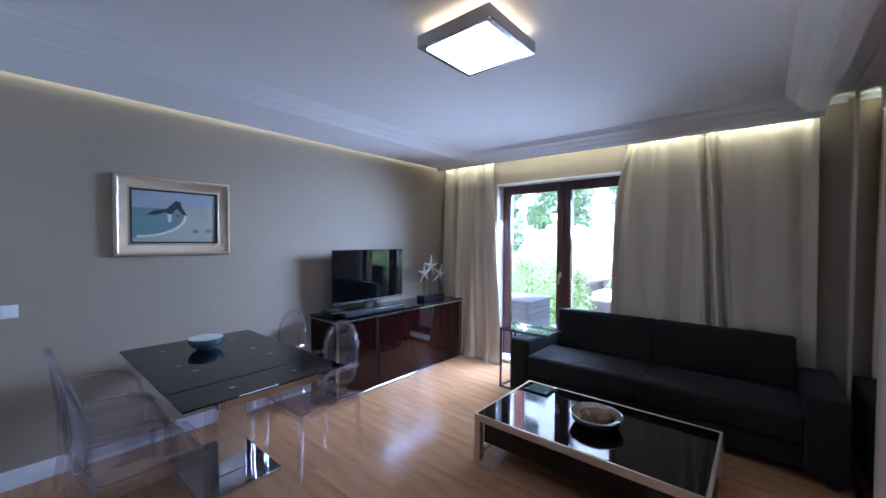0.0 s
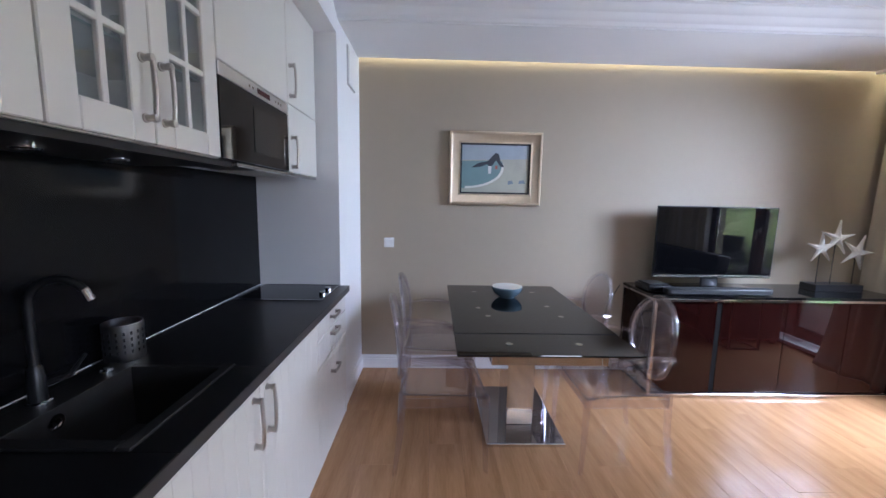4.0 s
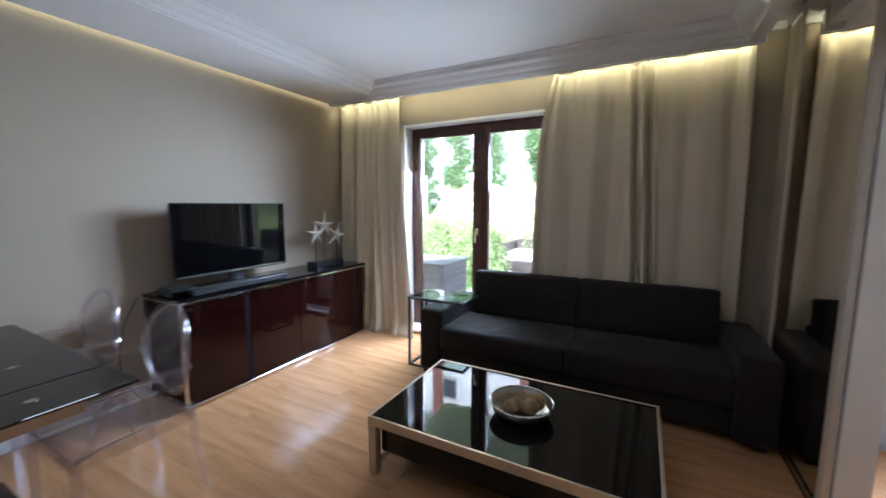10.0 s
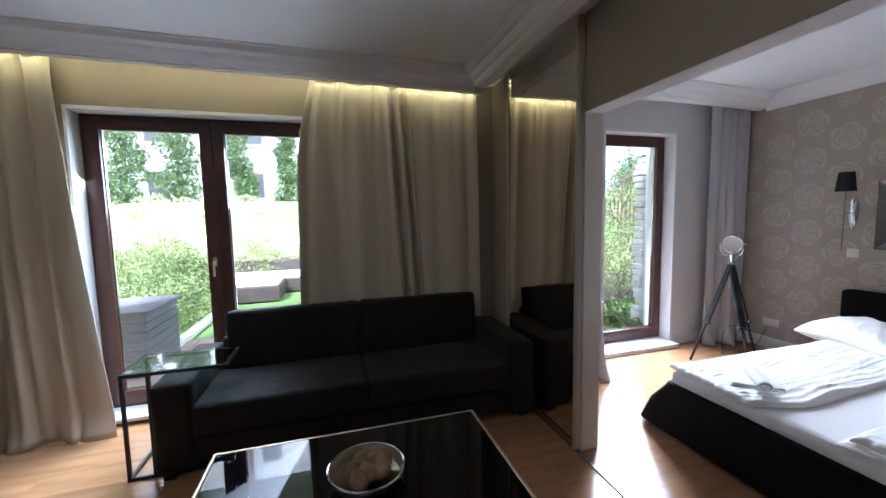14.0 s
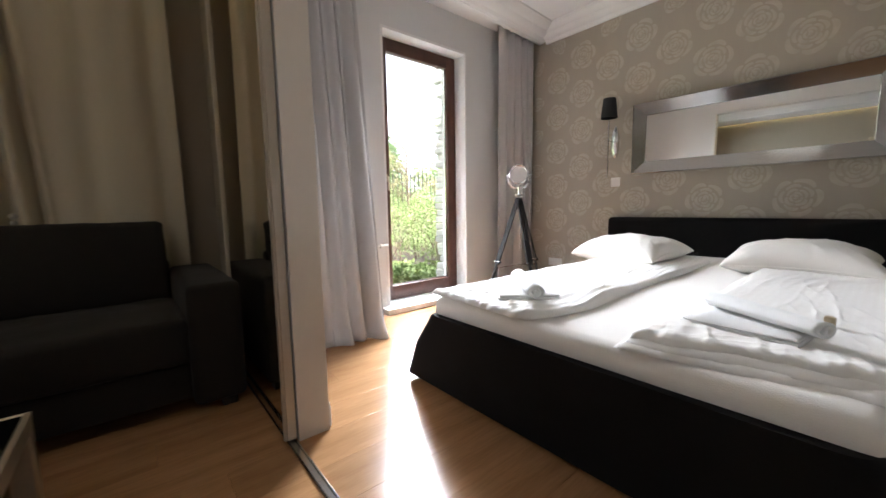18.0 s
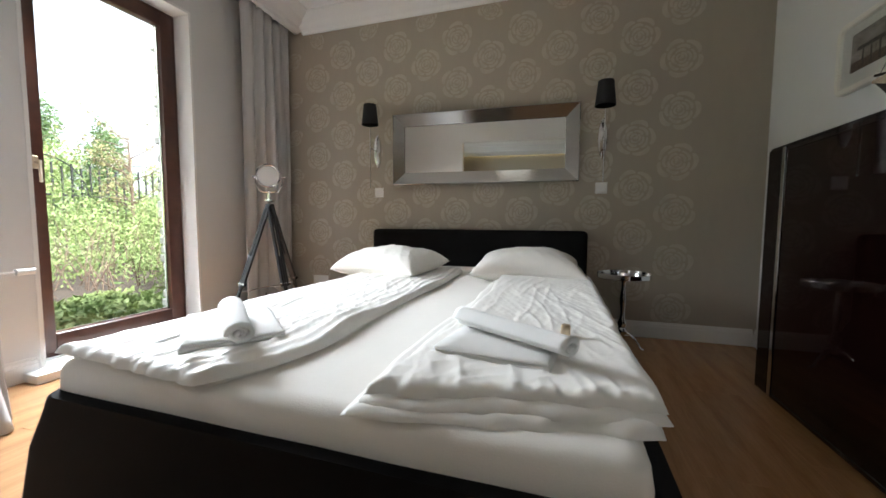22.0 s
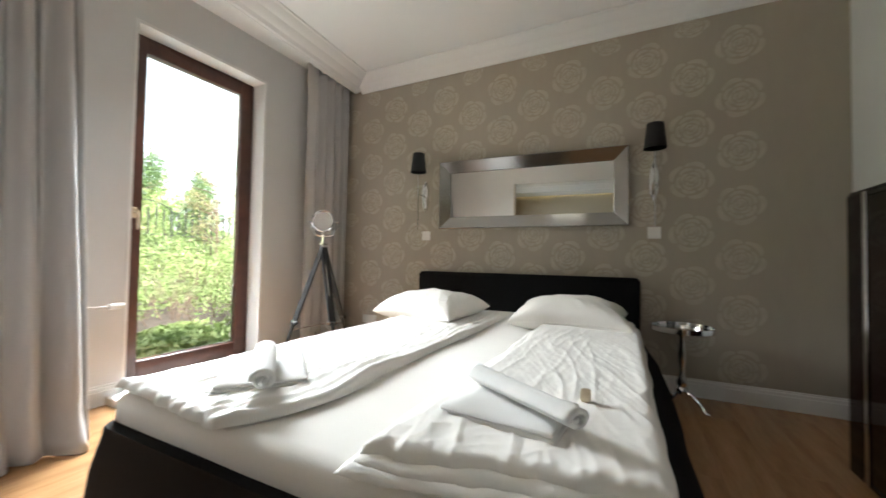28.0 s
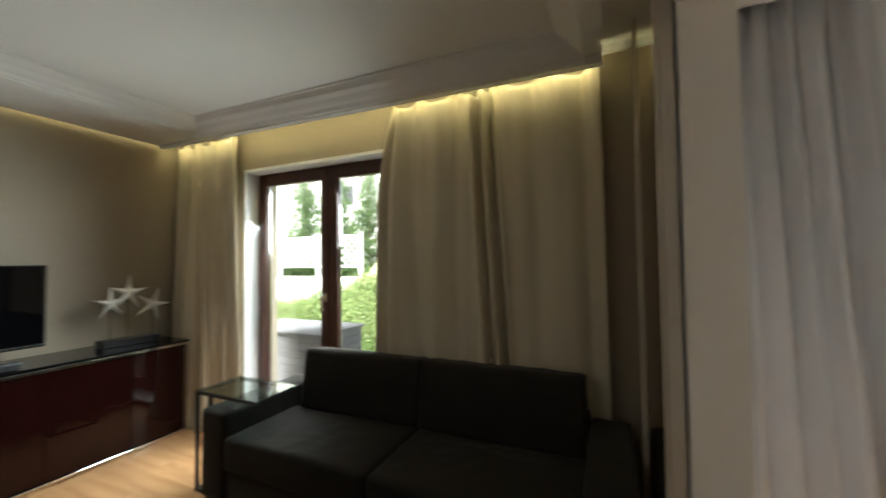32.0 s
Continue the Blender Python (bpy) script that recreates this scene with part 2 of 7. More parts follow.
M["smoke"] = mat("smoked_mirror_glass", (0.42, 0.42, 0.45), 0.03, 1.0, var=0.1, scale=4)
M["screen"] = mat("tv_screen", (0.0025, 0.0025, 0.003), 0.03, spec=0.95)
M["plastic"] = mat("white_plastic", (0.74, 0.73, 0.71), 0.35, var=0.03, scale=20)
M["blackplastic"] = mat("black_plastic", (0.012, 0.012, 0.012), 0.35, var=0.2, scale=20)
M["housepane"] = mat("hazy_window_glass", (0.075, 0.078, 0.080), 0.08, var=0.2, scale=2)
M["glassedge"] = mat("green_glass_edge", (0.20, 0.32, 0.29), 0.12, var=0.2, scale=9)
M["flatblack"] = mat("matt_black_lacquer", (0.004, 0.004, 0.0045), 0.6, var=0.2, scale=8, spec=0.10)
M["holder"] = mat("brushed_steel", (0.50, 0.49, 0.48), 0.30, 1.0, var=0.25, scale=18, bump=0.05, bscale=200, stretch=(6, 6, 0.4))
M["dimglass"] = mat("dim_window_glass", (0.022, 0.021, 0.020), 0.06, var=0.1, scale=4)
M["star"] = mat("bleached_starfish", (0.58, 0.545, 0.48), 0.85, var=0.15, scale=40, bump=0.6, bscale=160)
M["champagne"] = mat("champagne_frame", (0.66, 0.54, 0.38), 0.36, 0.7, var=0.15, scale=6, bump=0.05, bscale=90)
M["ink"] = mat("black_paint", (0.01, 0.01, 0.011), 0.5)
M["lampshade"] = mat("black_shade_cloth", (0.008, 0.008, 0.009), 0.8, bump=0.2, bscale=500)
M["bowlblue"] = mat("blue_glaze", (0.11, 0.17, 0.21), 0.2, var=0.3, scale=14, coat=0.4)
M["bowlwhite"] = mat("cream_glaze", (0.62, 0.62, 0.60), 0.25, var=0.06, scale=14)
M["led"] = glow("warm_led", (1.0, 0.88, 0.46), 4.8)
M["led_wall"] = glow("warm_led_wall", (1.0, 0.88, 0.50), 0.55)
M["lamp_glow"] = glow("lamp_diffuser", (1.0, 0.95, 0.86), 0.25)
M["lamp_bright"] = glow("bright_lamp_diffuser", (1.0, 0.96, 0.89), 2.2)
M["halo"] = glow("lamp_back_light", (1.0, 0.72, 0.35), 0.5)
M["paperwhite"] = mat("passepartout", (0.78, 0.77, 0.74), 0.8, var=0.02, scale=10)
M["photo"] = mat("sepia_photo", (0.05, 0.040, 0.036), 0.4, col2=(0.46, 0.42, 0.39), scale=9, stretch=(1, 1, 1.8))
M["quay"] = mat("sepia_quay", (0.10, 0.055, 0.036), 0.4, col2=(0.030, 0.018, 0.014), scale=26)


# ---------------------------------------------------------------- mesh tools
class Bag:
    """Vertices and faces of one mesh, gathered piece by piece."""

    def __init__(self):
        self.v, self.f = [], []

    def add(self, verts, faces):
        n = len(self.v)
        self.v += [tuple(p) for p in verts]
        self.f += [tuple(n + i for i in f) for f in faces]
        return self

    def bm(self, bm):
        bm.verts.index_update()
        self.add([v.co[:] for v in bm.verts], [[v.index for v in f.verts] for f in bm.faces])
        bm.free()
        return self

    def box(self, x0, y0, z0, x1, y1, z1, r=0.0, seg=1, m=None):
        bm = bmesh.new()
        bmesh.ops.create_cube(bm, size=1)
        for v in bm.verts:
            v.co = Vector((x0 + (v.co.x + 0.5) * (x1 - x0), y0 + (v.co.y + 0.5) * (y1 - y0), z0 + (v.co.z + 0.5) * (z1 - z0)))
        if r:
            bmesh.ops.bevel(bm, geom=list(bm.edges), offset=r, segments=seg, affect="EDGES", profile=0.5)
        if m:
            bmesh.ops.transform(bm, matrix=m, verts=bm.verts)
        return self.bm(bm)

    def lathe(self, prof, cx=0, cy=0, cz=0, n=24, m=None):
        """Turns (radius, height) pairs round an upright axis."""
        vs, fs = [], []
        for r, z in prof:
            for i in range(n):
                a = 2 * math.pi * i / n
                vs.append(Vector((r * math.cos(a), r * math.sin(a), z)))
        for j in range(len(prof) - 1):
            for i in range(n):
                fs.append((j * n + i, j * n + (i + 1) % n, (j + 1) * n + (i + 1) % n, (j + 1) * n + i))
        fs.append(tuple(range(n - 1, -1, -1)))
        fs.append(tuple((len(prof) - 1) * n + i for i in range(n)))
        if m:
            vs = [m @ v for v in vs]
        return self.add([(v.x + cx, v.y + cy, v.z + cz) for v in vs], fs)

    def tube(self, pts, r, n=8, closed=False, flat=1.0):
        """A round bar along points; r may be one radius or one for each point."""
        pts = [Vector(p) for p in pts]
        k = len(pts)
        rs = r if isinstance(r, (list, tuple)) else [r] * k
        vs, fs = [], []
        side = None
        for i, p in enumerate(pts):
            d = (pts[(i + 1) % k] - pts[i - 1]) if closed else (pts[min(i + 1, k - 1)] - pts[max(i - 1, 0)])
            d.normalize()
            if side is None:
                side = d.orthogonal().normalized()
            side = (side - d * side.dot(d)).normalized()
            up = d.cross(side)
            for j in range(n):
                a = 2 * math.pi * j / n
                vs.append(p + (side * math.cos(a) + up * math.sin(a) * flat) * rs[i])
        for i in range(k if closed else k - 1):
            for j in range(n):
                a, b = i * n, ((i + 1) % k) * n
                fs.append((a + j, a + (j + 1) % n, b + (j + 1) % n, b + j))
        if not closed:
            fs.append(tuple(range(n - 1, -1, -1)))
            fs.append(tuple((k - 1) * n + j for j in range(n)))
        return self.add(vs, fs)

    def sheet(self, fn, nu, nv):
        vs = [fn(i / nu, j / nv) for j in range(nv + 1) for i in range(nu + 1)]
        w = nu + 1
        return self.add(vs, [(j * w + i, j * w + i + 1, (j + 1) * w + i + 1, (j + 1) * w + i) for j in range(nv) for i in range(nu)])

    def prism(self, outline, axis, a, b):
        """An outline of pairs, drawn out along an axis from a to b."""
        def put(p, t):
            return {"x": (t, p[0], p[1]), "y": (p[0], t, p[1]), "z": (p[0], p[1], t)}[axis]
        n = len(outline)
        vs = [put(p, a) for p in outline] + [put(p, b) for p in outline]
        fs = [(i, (i + 1) % n, n + (i + 1) % n, n + i) for i in range(n)] + [tuple(range(n - 1, -1, -1)), tuple(range(n, 2 * n))]
        return self.add(vs, fs)


ORIGIN = {}


def obj(name, bag, material, smooth=0.0, shift=(0, 0, 0)):
    me = bpy.data.meshes.new(name)
    me.from_pydata([(x - shift[0], y - shift[1], z - shift[2]) for x, y, z in bag.v], [], bag.f)
    bm = bmesh.new()
    bm.from_mesh(me)
    bmesh.ops.recalc_face_normals(bm, faces=bm.faces)
    bm.to_mesh(me)
    bm.free()
    if smooth:
        me.shade_smooth()
        me.set_sharp_from_angle(angle=radians(smooth))
    me.materials.append(M[material] if isinstance(material, str) else material)
    return new(name, me)


def thing(name, at, label, category, group="", kind=""):
    root = new(name)
    root.empty_display_size = 0.1
    root.location = at
    ORIGIN[root] = tuple(at)
    return tagged(root, label, category, group, kind)


def part(name, bag, material, parent, label="", smooth=35.0):
    """Links a mesh, given in world places, as one part under a thing or a part."""
    o = ORIGIN[parent]
    ob = obj(name, bag, material, smooth, o)
    ob.parent = parent
    ORIGIN[ob] = o
    if label:
        ob["label"] = label
    return ob


def setting(name, bag, material, label="", smooth=0.0, category="", kind="structure"):
    ob = obj(name, bag, material, smooth)
    ORIGIN[ob] = (0, 0, 0)
    return tagged(ob, label or name.replace("_", " "), category or name.split("_")[0], kind=kind)


def solo(name, bag, material, label, category, group="", smooth=35.0):
    """A thing of one mesh, with its origin at its base."""
    xs, ys, zs = zip(*bag.v)
    at = ((min(xs) + max(xs)) / 2, (min(ys) + max(ys)) / 2, min(zs))
    ob = obj(name, bag, material, smooth, at)
    ob.location = at
    return tagged(ob, label, category, group)

# ---------------------------------------------------------------- the shell of the rooms
YN, YF = -0.14, 0.22            # inner and outer face of the window wall
SOF, CEIL, BSOF = 2.59, 2.69, 2.575
PX0, PX1 = 4.09, 4.212          # partition between living room and bedroom
EX, SY = 7.148, -4.04           # bedroom east and south walls
KY, KX = -5.155, 0.70           # kitchen alcove
HX, HY = 2.95, -6.3             # passage behind the walk's start

setting("floor", Bag().prism(((-0.2, YF), (-0.2, KY - 0.2), (HX, KY - 0.2), (HX, HY - 0.2), (PX1, HY - 0.2), (PX1, SY - 0.2), (EX + 0.2, SY - 0.2), (EX + 0.2, YF)), "z", -0.16, -0.012), "gap", "oak laminate floor laid in long planks", category="floor")
setting("wall_west", Bag().box(-0.2, KY - 0.2, -0.16, 0, YF, 2.9), "wall", "matt beige painted living room wall", category="wall")
w = Bag()
w.prism(((0, -0.1), (0.90, -0.1), (0.90, 2.305), (2.58, 2.305), (2.58, -0.1), (PX0 + 0.02, -0.1), (PX0 + 0.02, 2.9), (0, 2.9)), "y", YN, YF)
setting("wall_north_living", w, "wall", "beige window wall of the living room", category="wall")
w = Bag()
w.prism(((PX0 + 0.02, -0.1), (5.33, -0.1), (5.33, 2.335), (6.245, 2.335), (6.245, -0.1), (EX + 0.2, -0.1), (EX + 0.2, 2.9), (PX0 + 0.02, 2.9)), "y", YN, YF)
setting("wall_north_bedroom", w, "bedwall", "pale grey window wall of the bedroom", category="wall")
# white linings of the two window openings
w = Bag()
w.box(0.888, YN - 0.004, 0.03, 0.906, 0.0, 2.31).box(2.575, YN - 0.004, 0.03, 2.592, 0.0, 2.31).box(0.888, YN - 0.004, 2.295, 2.592, 0.0, 2.318)
setting("trim_living", w, "white", "white plastered window lining", category="trim")
w = Bag()
w.box(5.318, YN - 0.004, 0.05, 5.336, 0.0, 2.34).box(6.24, YN - 0.004, 0.05, 6.257, 0.0, 2.34).box(5.318, YN - 0.004, 2.328, 6.257, 0.0, 2.348)
setting("trim_bedroom", w, "white", "white plastered window lining", category="trim")
# partition: a stub beside the window, the lintel over the wide opening and the end by the passage
w = Bag()
w.prism(((YN, -0.1), (-1.475, -0.1), (-1.475, 2.093), (-3.75, 2.093), (-3.75, -0.1), (HY, -0.1), (HY, 2.9), (YN, 2.9)), "x", PX0, PX1)
setting("wall_partition", w, "white", "white wall between living room and bedroom with a wide opening", category="wall")
# thin sheet added over the white end to carry the warm-light tint
setting("trim_opening", Bag().box(PX0 + 0.001, -1.479, 0.0, PX1 - 0.001, -1.4752, 2.0928), "reveal", "partition end at the wide opening, tinted for warm light", category="trim")
setting("wall_partition_corner", Bag().box(PX0 - 0.006, -0.505, 0.0, PX0 - 0.001, YN, 2.66), "wall", "beige corner beside the mirror door", category="wall")
w = Bag().prism(((-1.475, 2.096), (-3.75, 2.096), (-3.75, 0.0), (HY, 0.0), (HY, 2.66), (-1.475, 2.66)), "x", PX0 - 0.006, PX0 - 0.001)
setting("wall_partition_living_face", w, "wall", "beige living room side of the partition", category="wall")
setting("wall_east", Bag().box(EX, SY - 0.2, -0.1, EX + 0.2, YN, 2.9), "paper", "grey-beige wall papered with pale roses", category="wall")
setting("wall_south_bedroom", Bag().box(PX1, SY - 0.2, -0.1, EX, SY, 2.9), "bedwall", "white bedroom wall with framed photographs", category="wall")
setting("wall_south_living", Bag().box(0, KY, -0.1, KX, -4.617, 2.9), "white", "white pier beside the kitchen alcove", category="wall")
setting("wall_kitchen", Bag().box(0, KY - 0.2, -0.1, HX, KY, 2.9), "white", "white wall behind the kitchen", category="wall")
setting("wall_passage_west", Bag().box(HX, HY, -0.1, HX + 0.12, KY + 0.6, 2.9), "white", "plain white passage wall", category="wall")
setting("wall_passage_south", Bag().box(HX, HY - 0.2, -0.1, PX1, HY, 2.9), "white", "plain white passage wall", category="wall")
w = Bag().prism(((-0.2, YF), (-0.2, KY - 0.2), (HX, KY - 0.2), (HX, HY - 0.2), (PX0 + 0.05, HY - 0.2), (PX0 + 0.05, YF)), "z", CEIL, 2.95)
setting("ceiling", w, "ceil", "white living room ceiling", category="ceiling")
setting("ceiling_bedroom", Bag().prism(((PX0 + 0.05, YF), (PX0 + 0.05, HY - 0.2), (PX1, HY - 0.2), (PX1, SY - 0.2), (EX + 0.2, SY - 0.2), (EX + 0.2, YF)), "z", 2.70, 2.95), "ceil", "white bedroom ceiling", category="ceiling")
# dropped soffits with a slot for hidden light along the walls
setting("ceiling_soffit_west", Bag().box(0.045, -4.617, SOF, 0.66, -0.402, CEIL), "ceil", "dropped white ceiling edge with hidden light", category="ceiling")
def dip(bag, ky=0.018, kz=0.009):
    """Lets a pelmet run slightly out of square: back and down towards the partition."""
    bag.v = [(x, y + ky * max(0, x - 0.8), z - (kz * max(0, x - 0.8) if z < 2.66 else 0)) for x, y, z in bag.v]
    return bag


setting("ceiling_soffit_north", dip(Bag().box(0.045, -0.40, SOF - 0.022, 3.92, -0.345, CEIL)), "ceil", "white curtain pelmet with hidden light", category="ceiling")
setting("ceiling_soffit_east", Bag().box(3.83, HY, 2.565, 3.92, -0.402, CEIL), "ceil", "white beam hiding the sliding door track", category="ceiling")
setting("ceiling_soffit_kitchen", Bag().box(KX, KY, 2.50, HX, -4.617, CEIL), "white", "white bulkhead over the kitchen cabinets", category="ceiling")
def swing(bag):
    """The bedroom pelmet comes further into the room beside the partition."""
    bag.v = [(x, y + 0.05 - 0.062 * (EX - x), z) for x, y, z in bag.v]
    return bag


setting("ceiling_pelmet_bedroom", swing(Bag().box(PX1, -0.43, BSOF, EX, -0.385, 2.70)), "plaster", "white curtain pelmet of the bedroom", category="ceiling")
w = Bag().prism(((PX1, -0.52), (PX1, YN), (EX, YN), (EX, -0.336)), "z", 2.66, 2.70)
setting("ceiling_slot_bedroom", w, "white", "curtain slot over the bedroom window", category="ceiling")


def cornice(name, outline, axis, a, b, bend=None):
    w = Bag().prism(outline, axis, a, b)
    setting(name, bend(w) if bend else w, "plaster", "white stepped plaster cornice", category="cornice", smooth=20)


def steps(s0, z0, s1, z1, flip=1):
    """A stepped crown from a wall edge (s0, z0) to the ceiling (s1, z1)."""
    d, e = s1 - s0, z1 - z0
    out = [(s0, z0)]
    for i in range(3):
        t = (i + 1) / 3
        out += [(s0 + d * (t - 0.22), z0 + e * (t - 0.33) + 0.004), (s0 + d * (t - 0.10), z0 + e * (t - 0.12)), (s0 + d * t - 0.004 * flip, z0 + e * (t - 0.08))]
    return out + [(s1, z1 + 0.01), (s0, z1 + 0.01)]


cornice("cornice_west", steps(0.66, SOF + 0.004, 0.82, CEIL), "y", -4.617, -0.41)
cornice("cornice_north", steps(-0.40, SOF - 0.018, -0.56, CEIL, -1), "x", 0.66, 3.83, dip)
cornice("cornice_east", steps(3.83, 2.569, 3.68, CEIL, -1), "y", HY, -0.41)
cornice("cornice_pelmet", steps(-0.43, BSOF + 0.004, -0.62, 2.70, -1), "x", PX1, EX, swing)
cornice("cornice_bed_east", steps(EX, 2.55, EX - 0.13, 2.70, -1), "y", SY, -0.43)
cornice("cornice_bed_south", steps(SY, 2.55, SY + 0.13, 2.70), "x", PX1, EX)
cornice("cornice_bed_west", steps(PX1, 2.55, PX1 + 0.13, 2.70), "y", SY, -0.43)


def skirting(name, x0, y0, x1, y1, nx, ny):
    """A moulded skirting board along a wall from one floor point to the other; n points into the room."""
    w = Bag()
    for h0, h1, d in ((0, 0.085, 0.016), (0.085, 0.105, 0.012), (0.105, 0.118, 0.006)):
        w.box(min(x0, x1, x0 + nx * d, x1 + nx * d), min(y0, y1, y0 + ny * d, y1 + ny * d), h0, max(x0, x1, x0 + nx * d, x1 + nx * d), max(y0, y1, y0 + ny * d, y1 + ny * d), h1, 0.002)
    setting(name, w, "base", "white moulded skirting board", category="skirting", smooth=30)


skirting("baseboard_west", 0, -4.617, 0, YN, 1, 0)
skirting("baseboard_pier", 0.02, -4.617, KX, -4.617, 0, 1)
skirting("baseboard_north", 0.02, YN, 0.89, YN, 0, -1)
skirting("baseboard_north_right", 2.60, YN, PX0 - 0.02, YN, 0, -1)
skirting("baseboard_bed_north", PX1 + 0.02, YN, 5.30, YN, 0, -1)
skirting("baseboard_bed_north_right", 6.27, YN, EX - 0.02, YN, 0, -1)
skirting("baseboard_east", EX, SY + 0.02, EX, YN, -1, 0)
skirting("baseboard_bed_south", PX1 + 0.02, SY, EX, SY, 0, 1)
skirting("baseboard_bed_west", PX1, -1.46, PX1, YN - 0.02, 1, 0)

# hidden light strips
def led_strip(name, w, material="led_wall"):
    ob = obj(name, w, material)
    tagged(ob, "warm white light strip hidden in the ceiling slot", "light strip")


led_strip("led_strip", Bag().box(0.006, -4.60, 2.612, 0.040, -0.30, 2.620))
led_strip("led_strip", dip(Bag().box(0.06, -0.3445, 2.588, 3.90, -0.333, 2.596)), "led")
setting("ceiling_slot_west", Bag().box(0.0, -4.617, 2.622, 0.045, -0.27, CEIL), "ceil", "closed top of the light slot", category="ceiling")


# ---------------------------------------------------------------- windows
def sash(win, x0, x1, z0, z1, y, wd=0.085, handle=None):
    s = Bag()
    for a in ((x0, z0, x0 + wd, z1), (x1 - wd, z0, x1, z1), (x0 + wd, z0, x1 - wd, z0 + wd * 1.2), (x0 + wd, z1 - wd, x1 - wd, z1)):
        s.box(a[0], y, a[1], a[2], y + 0.06, a[3], 0.006, 2)
    sa = part("sash", s, "brown", win)
    b = Bag()
    for a in ((x0 + wd - 0.004, z0 + wd * 1.2 - 0.004, x0 + wd + 0.008, z1 - wd + 0.004), (x1 - wd - 0.008, z0 + wd * 1.2 - 0.004, x1 - wd + 0.004, z1 - wd + 0.004), (x0 + wd, z0 + wd * 1.2 - 0.004, x1 - wd, z0 + wd * 1.2 + 0.01)):
        b.box(a[0], y + 0.03, a[1], a[2], y + 0.045, a[3])
    part("glazing_bead", b, "alu", sa)
    p = part("pane", Bag().box(x0 + wd - 0.002, y + 0.034, z0 + wd * 1.2 - 0.002, x1 - wd + 0.002, y + 0.038, z1 - wd + 0.002), "clear", sa)
    p.visible_shadow = False
    if handle:
        hx, hz = handle
        part("handle", Bag().box(hx - 0.014, y - 0.012, hz - 0.035, hx + 0.014, y, hz + 0.035, 0.004).tube([(hx, y - 0.01, hz), (hx, y - 0.05, hz)], 0.009).tube([(hx, y - 0.05, hz + 0.01), (hx, y - 0.052, hz - 0.11)], 0.010, flat=0.7), "champagne", sa, "brass-coloured window handle")


def window(name, x0, x1, z0, z1, split=None, label=""):
    win = new(name)
    ORIGIN[win] = (0, 0, 0)
    tagged(win, label, "window", kind="structure")
    f = Bag()
    for a in ((x0, z0, x0 + 0.05, z1), (x1 - 0.05, z0, x1, z1), (x0 + 0.05, z0, x1 - 0.05, z0 + 0.05), (x0 + 0.05, z1 - 0.05, x1 - 0.05, z1)):
        f.box(a[0], 0.002, a[1], a[2], 0.085, a[3], 0.004)
    part("frame", f, "brown", win)
    if split:
        sash(win, x0 + 0.03, split + 0.012, z0 + 0.03, z1 - 0.03, -0.012, handle=(split - 0.02, 1.17))
        sash(win, split + 0.014, x1 - 0.03, z0 + 0.03, z1 - 0.03, -0.004)
    else:
        sash(win, x0 + 0.03, x1 - 0.03, z0 + 0.03, z1 - 0.03, -0.012, handle=(x0 + 0.07, 1.15))


window("window_1", 0.905, 2.575, 0.06, 2.298, 1.735, "brown wooden double glazed terrace door")
window("window_2", 5.335, 6.241, 0.05, 2.33, None, "tall brown wooden garden door with one pane")
setting("window_sill_living", Bag().box(0.902, YN, -0.01, 2.578, YF - 0.01, 0.029).box(0.88, -0.20, 0.0295, 2.60, 0.0, 0.058, 0.006, 2), "base", "white stone threshold of the terrace door", category="sill")
setting("window_sill_bedroom", Bag().box(5.332, YN, -0.011, 6.243, YF - 0.01, 0.030).box(5.24, -0.265, 0.0, 6.250, 0.0, 0.048, 0.006, 2), "base", "white stone step under the garden door", category="sill")

# sliding mirror door against the partition
door = new("door_1")
ORIGIN[door] = (0, 0, 0)
tagged(door, "tall sliding door with a bronze mirror, pushed open", "door", kind="structure")
part("mirror_panel", Bag().box(4.062, -1.44, 0.03, 4.072, -0.515, 2.63), "mirror2", door, "bronze tinted mirror")
part("backing", Bag().box(4.0725, -1.45, 0.03, 4.082, -0.51, 2.63), "white", door)
part("edge_profile", Bag().box(4.048, -1.472, 0.012, 4.084, -1.442, 2.64, 0.003).box(4.040, -1.468, 0.012, 4.048, -1.450, 2.64, 0.002), "profile", door, "pale satin edge profile", 0)
part("edge_profile", Bag().box(4.052, -0.515, 0.012, 4.084, -0.495, 2.64, 0.003), "profile", door, "satin edge profile", 0)
part("bottom_rail", Bag().box(4.054, -1.442, 0.012, 4.0615, -0.515, 0.05, 0.002), "alu", door)
setting("door_track", Bag().box(4.050, -3.75, 0.0, 4.084, -0.5, 0.006, 0.002).box(4.054, -3.75, 0.006, 4.058, -0.5, 0.010).box(4.076, -3.75, 0.006, 4.080, -0.5, 0.010), "alu", "aluminium sliding door track in the floor", category="track")
setting("door_track_top", Bag().box(4.046, HY, 2.648, 4.084, -0.5, 2.69), "ceil", "white sliding door track under the ceiling", category="track")

